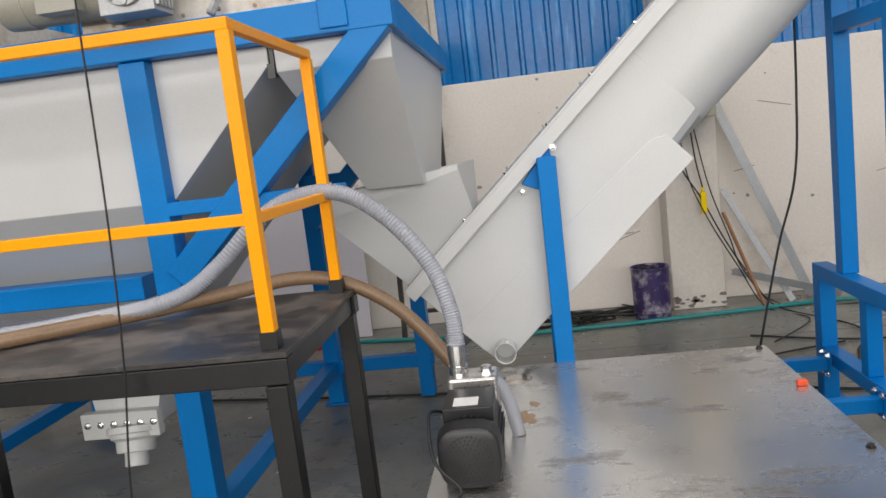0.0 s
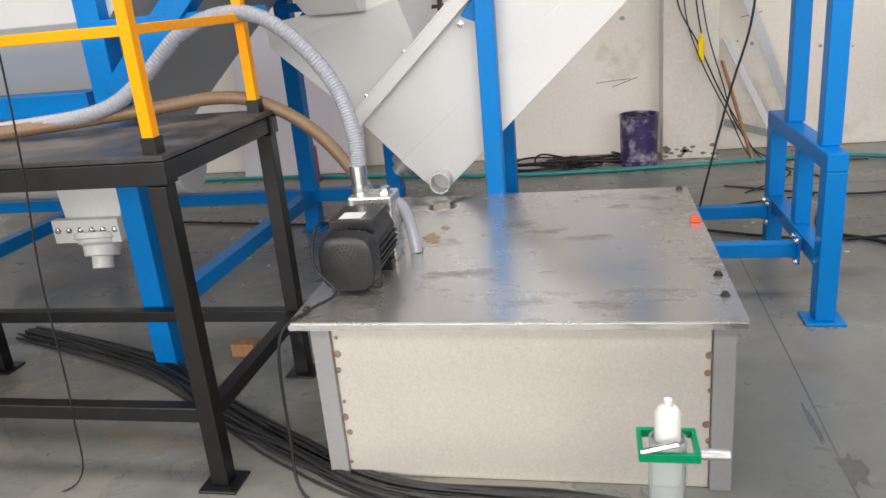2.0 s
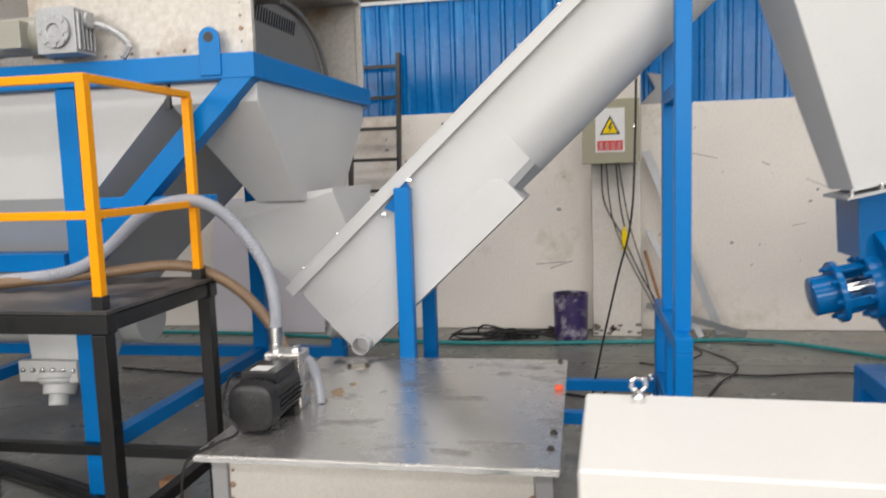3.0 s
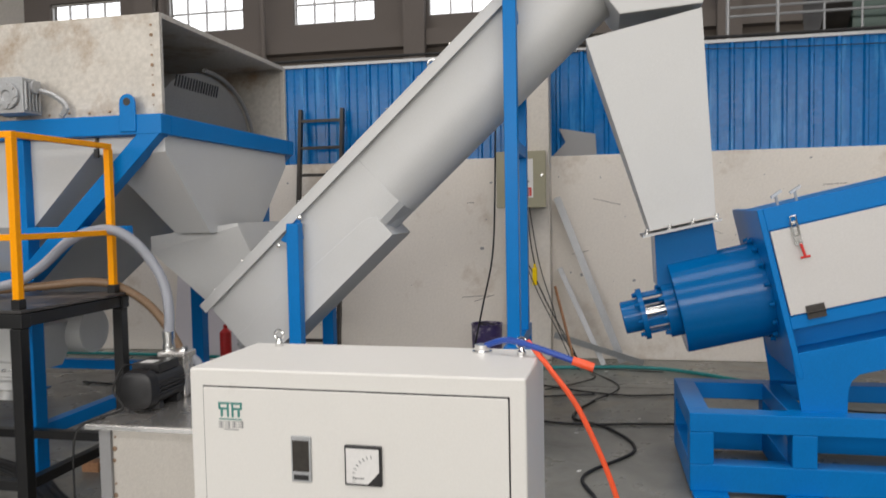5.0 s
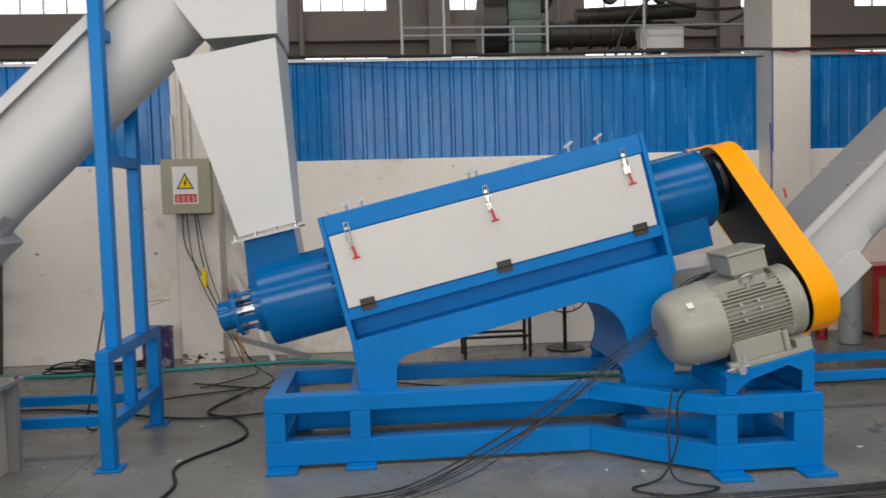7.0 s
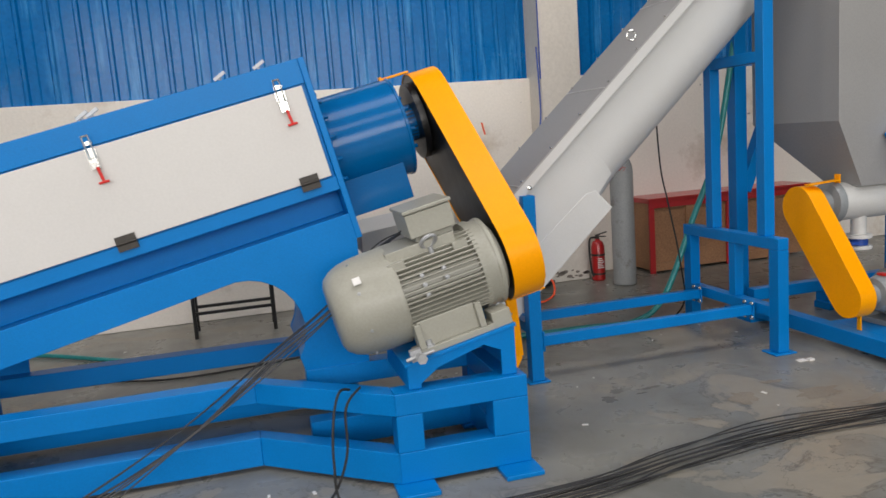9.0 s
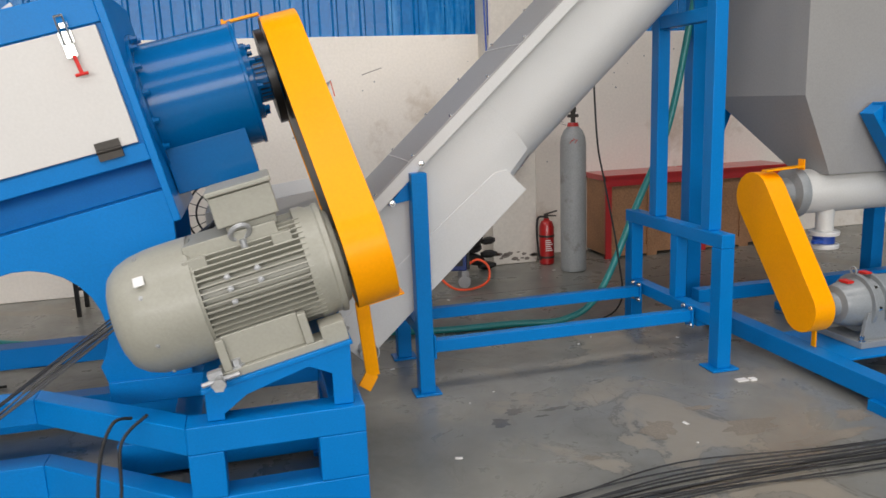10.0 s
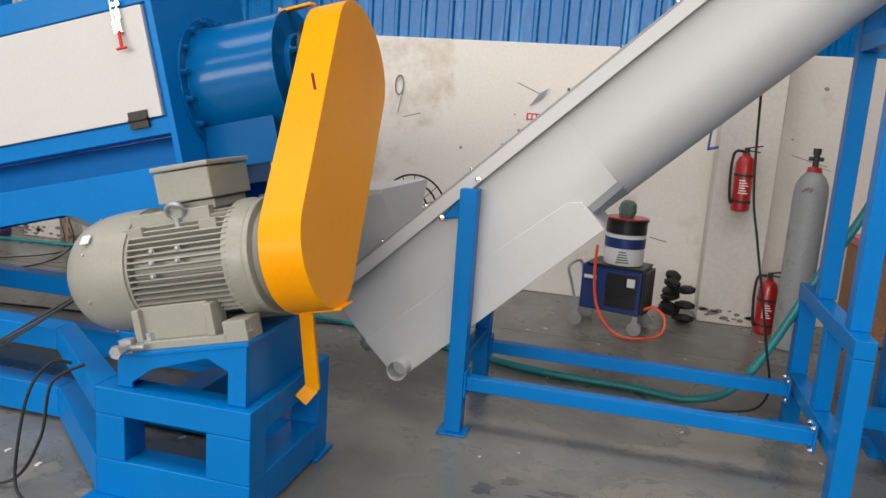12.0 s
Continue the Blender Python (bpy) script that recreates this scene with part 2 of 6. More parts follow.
def beam(bm, p0, p1, w, h, up=(0, 0, 1)):
    """A square bar from p0 to p1, w across, h along up."""
    p0, p1, up = Vector(p0), Vector(p1), Vector(up)
    d = (p1 - p0).normalized()
    if abs(d.dot(up)) > 0.95:
        up = Vector((0, 1, 0))
    s = d.cross(up).normalized()
    u = s.cross(d).normalized()
    ring = [s * (w / 2) * i + u * (h / 2) * j for i, j in ((-1, -1), (1, -1), (1, 1), (-1, 1))]
    a, b = [bm.verts.new(p0 + q) for q in ring], [bm.verts.new(p1 + q) for q in ring]
    bm.faces.new(a[::-1]), bm.faces.new(b)
    for i in range(4):
        bm.faces.new((a[i], a[(i + 1) % 4], b[(i + 1) % 4], b[i]))


def basis(d):
    d = Vector(d).normalized()
    ref = Vector((0, 0, 1)) if abs(d.z) < 0.9 else Vector((0, 1, 0))
    s = d.cross(ref).normalized()
    return s, s.cross(d).normalized()


def lathe(bm, p, d, profile, seg=28, cap=True):
    """Turned body round the line from p along d; profile: (distance along, radius)."""
    p, d = Vector(p), Vector(d).normalized()
    s, u = basis(d)
    rings = []
    for t, r in profile:
        rings.append([bm.verts.new(p + d * t + (s * math.cos(k * math.tau / seg) + u * math.sin(k * math.tau / seg)) * r) for k in range(seg)])
    for a, b in zip(rings, rings[1:]):
        for k in range(seg):
            bm.faces.new((a[k], a[(k + 1) % seg], b[(k + 1) % seg], b[k]))
    if cap:
        bm.faces.new(rings[0][::-1]), bm.faces.new(rings[-1])


def cyl(bm, p0, p1, r, r1=None, seg=24, cap=True):
    p0, p1 = Vector(p0), Vector(p1)
    lathe(bm, p0, p1 - p0, [(0, r), ((p1 - p0).length, r if r1 is None else r1)], seg, cap)


def pipe(bm, p0, p1, r, wall=0.006, seg=28):
    """Open tube with wall thickness."""
    p0, p1 = Vector(p0), Vector(p1)
    n = (p1 - p0).length
    lathe(bm, p0, p1 - p0, [(0, r - wall), (0, r), (n, r), (n, r - wall), (0, r - wall)], seg, False)


def prism(bm, pts, off):
    off = Vector(off)
    a = [bm.verts.new(Vector(p)) for p in pts]
    b = [bm.verts.new(Vector(p) + off) for p in pts]
    bm.faces.new(a[::-1]), bm.faces.new(b)
    n = len(a)
    for i in range(n):
        bm.faces.new((a[i], a[(i + 1) % n], b[(i + 1) % n], b[i]))


def loft(bm, rings, cap0=True, cap1=True):
    rr = [[bm.verts.new(Vector(p)) for p in ring] for ring in rings]
    n = len(rr[0])
    for a, b in zip(rr, rr[1:]):
        for i in range(n):
            bm.faces.new((a[i], a[(i + 1) % n], b[(i + 1) % n], b[i]))
    if cap0:
        bm.faces.new(rr[0][::-1])
    if cap1:
        bm.faces.new(rr[-1])


def rect(x0, x1, y0, y1, z):
    return [(x0, y0, z), (x1, y0, z), (x1, y1, z), (x0, y1, z)]


def smooth_path(pts, n=8):
    pts = [Vector(p) for p in pts]
    out = []
    for i in range(len(pts) - 1):
        a, b, c, d = pts[max(i - 1, 0)], pts[i], pts[i + 1], pts[min(i + 2, len(pts) - 1)]
        for k in range(n):
            t = k / n
            out.append(0.5 * (2 * b + (c - a) * t + (2 * a - 5 * b + 4 * c - d) * t * t + (3 * b - a - 3 * c + d) * t ** 3))
    return out + [pts[-1]]


def sweep(bm, pts, r, seg=8, n=8, ribs=0.0):
    path = smooth_path(pts, n)
    s = None
    rings = []
    for i, p in enumerate(path):
        d = (path[min(i + 1, len(path) - 1)] - path[max(i - 1, 0)]).normalized()
        s = basis(d)[0] if s is None else (s - d * s.dot(d)).normalized()
        u = s.cross(d)
        rad = r * (1 + (ribs if i % 2 else 0))
        rings.append([p + (s * math.cos(k * math.tau / seg) + u * math.sin(k * math.tau / seg)) * rad for k in range(seg)])
    loft(bm, rings)


def bolt(bm, p, d, r=0.009, h=0.008):
    d = Vector(d).normalized()
    lathe(bm, p, d, [(-0.002, r * 1.5), (h * 0.25, r * 1.5), (h * 0.25, r), (h, r), (h * 1.1, r * 0.7)], 6)


SMALL = {"cover_bolt", "stand_bolt", "flange_bolt", "drum_bolt", "motor_bolt", "outlet_bolt", "cooling_fins", "motor_fins", "fan_grille", "weld_mark",
         "screen_slot", "lid_bolt", "label_print", "meter_scale", "maker_mark", "scuff", "cable_bundle", "floor_mark", "fan_slots", "print"}


def finish(bm, name, mat, parent=None, bevel=0.0, label="", angle=35):
    bmesh.ops.recalc_face_normals(bm, faces=bm.faces)
    me = bpy.data.meshes.new(name)
    bm.to_mesh(me)
    bm.free()
    me.materials.append(mat)
    for f in me.polygons:
        f.use_smooth = True
    me.set_sharp_from_angle(angle=radians(angle))
    ob = new(name, me)
    if name in SMALL:
        ob["kind"] = "stuff"
    if parent:
        ob.parent = parent
        ob.matrix_parent_inverse = parent.matrix_basis.inverted()
    if bevel:
        mod = ob.modifiers.new("edge", "BEVEL")
        mod.width, mod.segments, mod.limit_method, mod.angle_limit = bevel, 2, "ANGLE", radians(40)
        mod.harden_normals = True
    if label:
        tagged(ob, label)
    return ob


def part(name, mat, parent, build, bevel=0.0, label="", angle=35):
    bm = bmesh.new()
    build(bm)
    return finish(bm, name, mat, parent, bevel, label, angle)


def thing(name, at, label, category, group="", rz=0):
    ob = new(name)
    ob.empty_display_size = 0.1
    ob.matrix_basis = pose(*at, 0, 0, rz)
    return tagged(ob, label, category, group)


def lettering(text, name, mat, parent, p, size, m=None, extrude=0.0006):
    """Built-in font lettering facing -y at p, turned into a mesh."""
    cu = bpy.data.curves.new(name, "FONT")
    cu.body, cu.size, cu.extrude, cu.align_x = text, size, extrude, "CENTER"
    tmp = bpy.data.objects.new(name, cu)
    scene.collection.objects.link(tmp)
    me = bpy.data.meshes.new_from_object(tmp.evaluated_get(bpy.context.evaluated_depsgraph_get()))
    bpy.data.objects.remove(tmp)
    me.transform(pose(*p, 90, 0, 0))
    if m:
        me.transform(m)
    me.materials.clear()
    me.materials.append(mat)
    ob = new(name, me)
    if parent:
        ob.parent = parent
        ob.matrix_parent_inverse = parent.matrix_basis.inverted()
    return ob


def structure(ob, label="", category=""):
    return tagged(ob, label, category, kind="structure")


# ---- the hall ----
WALL_Y, LEDGE, BLUE_TOP = 6.80, 2.035, 3.06

floor_bm = bmesh.new()
box(floor_bm, (-16, -13, -0.3), (26, 16.2, 0))
structure(finish(floor_bm, "floor", FLOOR), "worn grey-green painted concrete factory floor with stains", "floor")

structure(part("wall_north", PLASTER, None, lambda bm: (box(bm, (-16, WALL_Y, 0), (1.77, WALL_Y + 0.22, LEDGE)),
          box(bm, (2.18, WALL_Y, 0), (7.97, WALL_Y + 0.22, LEDGE)), box(bm, (8.40, WALL_Y, 0), (26, WALL_Y + 0.22, LEDGE))), 0.01),
          "low whitewashed plaster partition wall, scuffed and pitted", "wall")
for px in (1.765, 7.965, 14.2, -4.5, -10.6):
    structure(part("column", COLUMN_PAINT, None, lambda bm: box(bm, (px, 6.51, 0), (px + 0.42, 7.15, 8.9)), 0.012),
              "square plastered concrete column, stained near the floor", "column")


def profile_sheet(bm, x0, x1, z0, z1, y):
    """Trapezoid-ribbed sheet with thickness."""
    xs = []
    x = x0
    while x < x1:
        for dx, dy in ((0, 0), (0.045, 0), (0.060, -0.024), (0.085, -0.024), (0.10, 0), (0.17, 0), (0.178, -0.006), (0.187, 0)):
            if x + dx < x1:
                xs.append((x + dx, y + dy))
        x += 0.235
    xs.append((x1, y))
    pts = [(a, b, z0) for a, b in xs] + [(a, b + 0.004, z0) for a, b in reversed(xs)]
    prism(bm, pts, (0, 0, z1 - z0))


for a, b in ((-16, 1.765), (2.185, 7.965), (8.385, 26)):
    structure(part("wall_sheet", SHEET_BLUE, None, lambda bm: profile_sheet(bm, a, b, LEDGE + 0.002, BLUE_TOP, WALL_Y + 0.06), angle=20),
              "blue ribbed steel sheet screen above the plaster wall", "wall sheet")
    structure(part("trim", GALVANISED, None, lambda bm: box(bm, (a, WALL_Y + 0.03, BLUE_TOP), (b, WALL_Y + 0.10, BLUE_TOP + 0.03))), "steel cap rail on the sheet screen", "trim")

# outer wall with windows, beyond the screen
WIN = [(-10.0 + 3.05 * i, -10.0 + 3.05 * i + 1.85) for i in range(11)]


def outer_wall(bm):
    rows = ((4.0, 4.75), (5.65, 6.55))
    y0, y1, z = 15.0, 15.25, 0.0
    for lo, hi in rows:
        box(bm, (-16, y0, z), (26, y1, lo))
        x = -16
        for a, b in WIN:
            box(bm, (x, y0, lo), (a, y1, hi))
            x = b
        box(bm, (x, y0, lo), (26, y1, hi))
        z = hi
    box(bm, (-16, y0, z), (26, y1, 9.2))


structure(part("wall_far", OUTER_WALL, None, outer_wall), "grey rendered outer factory wall with two rows of windows", "wall")
structure(part("trim", OUTER_WALL, None, lambda bm: (box(bm, (-16, 14.7, 4.98), (26, 15.0, 5.3)), box(bm, (-16, 14.75, 6.9), (26, 15, 7.2)))), "concrete ring beam along the outer wall", "beam")
for a, b in WIN:
    for lo, hi in ((4.0, 4.75), (5.65, 6.55)):
        def win_frame(bm):
            for k in range(5):
                x = a + (b - a) * k / 4
                box(bm, (x - 0.02, 15.08, lo), (x + 0.02, 15.13, hi))
            for z in (lo + 0.02, (lo + hi) / 2, hi - 0.02):
                box(bm, (a, 15.085, z - 0.02), (b, 15.125, z + 0.02))
        structure(part("window_frame", WHITE_PLASTIC, None, win_frame), "white multi-pane window frame, bright daylight outside", "window")
for x in (-7.5, -1.3, 4.9, 11.1, 17.3):
    structure(part("column", OUTER_WALL, None, lambda bm: box(bm, (x, 14.55, 0), (x + 0.45, 14.7, 9))), "concrete wall pier", "column")
for x in (-12, -6.8, -4.4, 2.3, 7.6, 13):
    structure(part("downpipe", OUTER_WALL, None, lambda bm: cyl(bm, (x, 14.5, 0), (x, 14.5, 9), 0.06, seg=12)), "painted downpipe on the outer wall", "pipe")
# Unseen walls, added to enclose the hall; kept dark so less light bounces back.
structure(part("wall_west", OUTER_WALL, None, lambda bm: box(bm, (-16.2, -13, 0), (-16, 15.2, 9.2))), "unseen grey end wall, added to close the hall", "wall")
structure(part("wall_east", OUTER_WALL, None, lambda bm: box(bm, (26, -13, 0), (26.2, 15.2, 9.2))), "unseen grey end wall, added to close the hall", "wall")
structure(part("wall_south", OUTER_WALL, None, lambda bm: (box(bm, (-16.2, -13.2, 0), (26.2, -13, 2.3)), box(bm, (-16.2, -13.2, 6.1), (26.2, -13, 9.2)))), "unseen grey wall behind the camera, added with a long opening for light", "wall")


# Unseen roof, added to hold back light; openings stop short to darken the right end.
def roof_build(bm):
    y = -13.2
    for c in (-6.0, 1.0, 11.5):
        box(bm, (-16.2, y, 8.9), (26.2, c - 1.4, 9.1))
        y = c + 1.4
    box(bm, (-16.2, y, 8.9), (26.2, 15.3, 9.1))
    for c in (-6.0, 1.0, 11.5):
        box(bm, (-16.2, c - 1.4, 8.9), (-11.2, c + 1.4, 9.1))
        box(bm, (14.2, c - 1.4, 8.9), (26.2, c + 1.4, 9.1))


glow = bpy.data.materials.new("bright_sky_backdrop")
glow.use_nodes = True
glow.node_tree.nodes["Principled BSDF"].inputs["Emission Color"].default_value = (1, 1, 1, 1)
glow.node_tree.nodes["Principled BSDF"].inputs["Emission Strength"].default_value = 2.5
structure(part("backdrop", glow, None, lambda bm: box(bm, (-90, 75, -5), (100, 75.5, 60))), "bright overcast sky outside the far windows", "sky")

structure(part("ceiling", ROOF, None, roof_build), "unseen dark grey roof, added with long openings for the overhead light", "ceiling")

# ---- inclined screw conveyors ----
CD, CN = Vector((0.731, 0, 0.682)), Vector((-0.682, 0, 0.731))


def conveyor(ox, oy, oz, group):
    """An inclined trough conveyor with feed hopper, two legs and a tower. (ox, oz) moves the trough; oy is its axis."""
    root = thing("screw_conveyor", (ox + 0.82, oy, 0), "light grey inclined screw conveyor on a blue steel stand", "conveyor", group)

    def at(s, n, y):
        return V(ox, 0, oz) + CD * s + CN * n + V(0, oy + y, 0)

    HW = 0.22

    def u_section(s, grow=0.0):
        w = HW + grow
        ring = [at(s, 0.60, -w), at(s, 0.36, -w)]
        ring += [at(s, 0.32 - w * math.sin(k * math.pi / 14), -w * math.cos(k * math.pi / 14)) for k in range(15)]
        return ring + [at(s, 0.36, w), at(s, 0.60, w)]

    part("trough", LIGHT_GREY, root, lambda bm: loft(bm, [u_section(0.75), u_section(2.0), u_section(3.2), u_section(4.05)]), angle=30)

    def square_section(s, w, deep):
        ring = [at(s, 0.585, -w), at(s, 0.36, -w)]
        for k in range(15):
            c, q = math.cos(k * math.pi / 14), math.sin(k * math.pi / 14)
            g = 1 / max(abs(c), q)
            ring.append(at(s, 0.32 - deep * q * g, -w * c * g))
        return ring + [at(s, 0.36, w), at(s, 0.585, w)]

    def tail(bm):
        w = HW + 0.006
        loft(bm, [square_section(0.725, w, 0.20), square_section(1.90, w, 0.19), u_section(2.12, 0.003)])
        pts = [at(0.722, 0.30, 0), at(0.735, 0.05, 0), at(1.955, 0.05, 0), at(1.955, 0.20, 0), at(1.90, 0.24, 0)]
        prism(bm, [(p.x, oy - w - 0.004, p.z) for p in pts], (0, 2 * w + 0.008, 0))
    part("tail_box", LIGHT_GREY, root, tail, 0.003, angle=25)

    def lid(bm):
        w = HW + 0.055
        for y0, y1, n0, n1 in ((-w, -w + 0.006, 0.545, 0.602), (w - 0.006, w, 0.545, 0.602)):
            pts = [at(0.70, n0, y0), at(4.0, n0, y0), at(4.0, n1, y0), at(0.70, n1, y0)]
            prism(bm, pts, (0, y1 - y0, 0))
        for s in (1.62, 2.42, 3.2):
            prism(bm, [at(s, 0.6125, -w), at(s + 0.006, 0.6125, -w), at(s + 0.006, 0.616, -w), at(s, 0.616, -w)], (0, 2 * w, 0))
    part("cover_lip", LIGHT_GREY, root, lid, 0.002)
    # The lower, second conveyor gets a darker grey on its cover than on its trough.
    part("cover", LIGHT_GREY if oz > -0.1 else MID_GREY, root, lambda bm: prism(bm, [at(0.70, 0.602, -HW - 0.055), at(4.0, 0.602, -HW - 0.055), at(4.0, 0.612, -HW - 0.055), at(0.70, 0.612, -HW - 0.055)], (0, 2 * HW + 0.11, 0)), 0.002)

    def lid_bolts(bm):
        for k in range(12):
            s = 0.85 + k * 0.27
            for y in (-HW - 0.038, HW + 0.038):
                bolt(bm, at(s, 0.612, y), CN, 0.007, 0.01)
        for y in (-HW - 0.06,):
            for s, n in ((1.38, 0.505), (1.605, 0.535)) if oz > -0.1 else ((1.42, 0.53), (1.66, 0.56)):
                bolt(bm, at(s, n, y), (0, -1, 0), 0.011, 0.014)
    part("cover_bolt", CHROME, root, lid_bolts)

    def eye_ring(bm):
        for s in (2.85,):
            c = at(s, 0.65, -0.1)
            pts = [c + CD * 0.03 * math.cos(a * math.tau / 10) + CN * 0.03 * math.sin(a * math.tau / 10) for a in range(11)]
            sweep(bm, pts, 0.007, 6, 2)
    part("lifting_eye", CHROME, root, eye_ring)

    # drain pipe and end bearing
    part("drain_pipe", LIGHT_GREY, root, lambda bm: pipe(bm, at(0.80, 0.098, -HW - 0.10), at(0.80, 0.098, -HW + 0.05), 0.048, 0.004))

    def bearing(bm):
        lathe(bm, at(0.73, 0.28, 0), -CD, [(0, 0.12), (0.03, 0.12), (0.03, 0.075), (0.10, 0.07), (0.10, 0.035), (0.14, 0.035)], 20)
        for k in range(6):
            a = k * math.tau / 6
            bolt(bm, at(0.70, 0.28 + 0.1 * math.sin(a), 0.1 * math.cos(a)), -CD, 0.01, 0.02)
    part("end_bearing", GALVANISED, root, bearing)

    # feed hopper on the lid
    def feed(bm):
        low = [at(0.72, 0.613, -0.19), at(1.17, 0.613, -0.19), at(1.17, 0.613, 0.19), at(0.72, 0.613, 0.19)]
        top = [V(ox - 0.20, oy - 0.33, oz + 1.28), V(ox + 0.40, oy - 0.30, oz + 1.44), V(ox + 0.43, oy + 0.33, oz + 1.44), V(ox - 0.20, oy + 0.33, oz + 1.28)]
        rim = [p + V(0, 0, 0.10) if i in (0, 3) else p + V(0.0, 0, 0.02) for i, p in enumerate(top)]
        inner = [p + (sum(rim, V(0, 0, 0)) / 4 - p) * 0.02 for p in rim]
        deep = [p + (sum(low, V(0, 0, 0)) / 4 - p) * 0.03 + CN * 0.01 for p in low]
        loft(bm, [low, top, rim, inner, deep], False, False)
    part("feed_hopper", LIGHT_GREY, root, feed, 0.0, angle=15)

    # legs, rails and tower
    lx, tx, px = (ox + 0.775, ox + 2.143, ox + 2.155) if oz > -0.1 else (ox + 0.805, ox + 2.395, ox + 2.405)

    step = 0.725 if oz > -0.1 else 0.745

    def stand(bm):
        for y in (oy - 0.29, oy + 0.29):
            top = oz + (1.45 if oz > -0.1 else 1.50)
            box(bm, (lx - 0.04, y - 0.04, 0.012), (lx + 0.04, y + 0.04, top))
            box(bm, (lx - 0.07, y - 0.06, 0), (lx + 0.07, y + 0.06, 0.012))
            d = 1 if y > oy else -1
            prism(bm, [at(1.40, 0.53, 0) + V(0, d * (HW + 0.012), 0), at(1.60, 0.555, 0) + V(0, d * (HW + 0.012), 0), V(lx + 0.04, oy + d * (HW + 0.012), top - 0.1), V(lx - 0.04, oy + d * (HW + 0.012), top - 0.14)], (0, d * 0.025, 0))
            box(bm, (lx + 0.04, y - 0.028, 0.22), (tx - 0.06, y + 0.028, 0.285))
            box(bm, (lx + 0.041, y - 0.045, 0.19), (lx + 0.053, y + 0.045, 0.315))
            box(bm, (tx - 0.072, y - 0.045, 0.19), (tx - 0.06, y + 0.045, 0.315))
        box(bm, (lx - 0.03, oy - 0.25, 0.30), (lx + 0.03, oy + 0.25, 0.36))
        for y in (oy - 0.49, oy + 0.46):
            box(bm, (tx - 0.04, y - 0.045, 0.012), (tx + 0.04, y + 0.045, step - 0.075))
            box(bm, (tx - 0.08, y - 0.07, 0), (tx + 0.08, y + 0.07, 0.012))
        box(bm, (tx - 0.04, oy - 0.535, step - 0.075), (tx + 0.04, oy + 0.505, step))
        box(bm, (tx - 0.04, oy - 0.445, 0.23), (tx + 0.04, oy + 0.415, 0.30))
        box(bm, (tx - 0.035, oy - 0.10, 0.30), (tx + 0.035, oy - 0.03, step - 0.075))
        for y in (oy - 0.36, oy + 0.19):
            box(bm, (px - 0.038, y - 0.04, step), (px + 0.038, y + 0.04, 3.02 + oz))
        for z in (1.84, 2.6):
            box(bm, (px - 0.035, oy - 0.32, z), (px + 0.035, oy + 0.15, z + 0.07))
    part("stand", BLUE, root, stand, 0.005)
    part("stand_bolt", CHROME, root, lambda bm: [bolt(bm, (tx - 0.074, y + q, z), (-1, 0, 0), 0.01, 0.014)
         for y in (oy - 0.29, oy + 0.29) for q in (-0.036, 0.036) for z in (0.205, 0.30)])
    return root


conveyor(0.0, 3.90, 0.0, "inclined conveyors")
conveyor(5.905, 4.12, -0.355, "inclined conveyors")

# discharge head and drop chute of the first conveyor
head = thing("discharge_chute", (3.1, 3.8, 1.4), "light grey sheet steel discharge head and tapered drop chute", "chute")
part("head_box", LIGHT_GREY, head, lambda bm: prism(bm, [(2.60, 3.60, 2.83), (2.77, 3.60, 2.60), (3.22, 3.60, 2.63), (3.22, 3.60, 3.35), (2.60, 3.60, 3.35)], (0, 0.6, 0)), 0.006)


def drop_shell(bm):
    t = [V(2.58, 3.58, 2.47), V(3.21, 3.58, 2.60), V(3.21, 4.16, 2.60), V(2.58, 4.16, 2.47)]
    b = [V(2.93, 3.60, 1.375), V(3.285, 3.60, 1.455), V(3.285, 3.98, 1.455), V(2.93, 3.98, 1.375)]
    ct, cb = sum(t, V(0, 0, 0)) / 4, sum(b, V(0, 0, 0)) / 4
    loft(bm, [b, t, [p + (ct - p) * 0.03 for p in t], [p + (cb - p) * 0.04 for p in b], b], False, False)


part("drop_shell", LIGHT_GREY, head, drop_shell, 0.0, angle=15)
part("flange", GALVANISED, head, lambda bm: prism(bm, [(2.89, 3.56, 1.335), (3.31, 3.56, 1.425), (3.31, 3.93, 1.425), (2.89, 3.93, 1.335)], (0, 0, 0.014)))
part("flange_bolt", CHROME, head, lambda bm: [bolt(bm, (2.91 + k * 0.125, 3.575, 1.350 + 0.0275 * k), (0, 0, 1), 0.01, 0.03) for k in range(4)])

# ---- screw press ----
TH = radians(13.13)
PU, PW = Vector((math.cos(TH), 0, math.sin(TH))), Vector((-math.sin(TH), 0, math.cos(TH)))
PO = Vector((3.603, 0, 0.933))
FRONT, BACK, AXY, AXW = 3.325, 4.06, 3.70, 0.115


def pr(u, y, w):
    return PO + PU * u + PW * w + V(0, y, 0)


def ubox(bm, u0, u1, y0, y1, w0, w1):
    a = [pr(u0, y0, w0), pr(u1, y0, w0), pr(u1, y0, w1), pr(u0, y0, w1)]
    prism(bm, a, (0, y1 - y0, 0))


press = thing("screw_press", (4.6, 3.6, 0), "blue inclined screw press with pale grey side panels", "press machine")


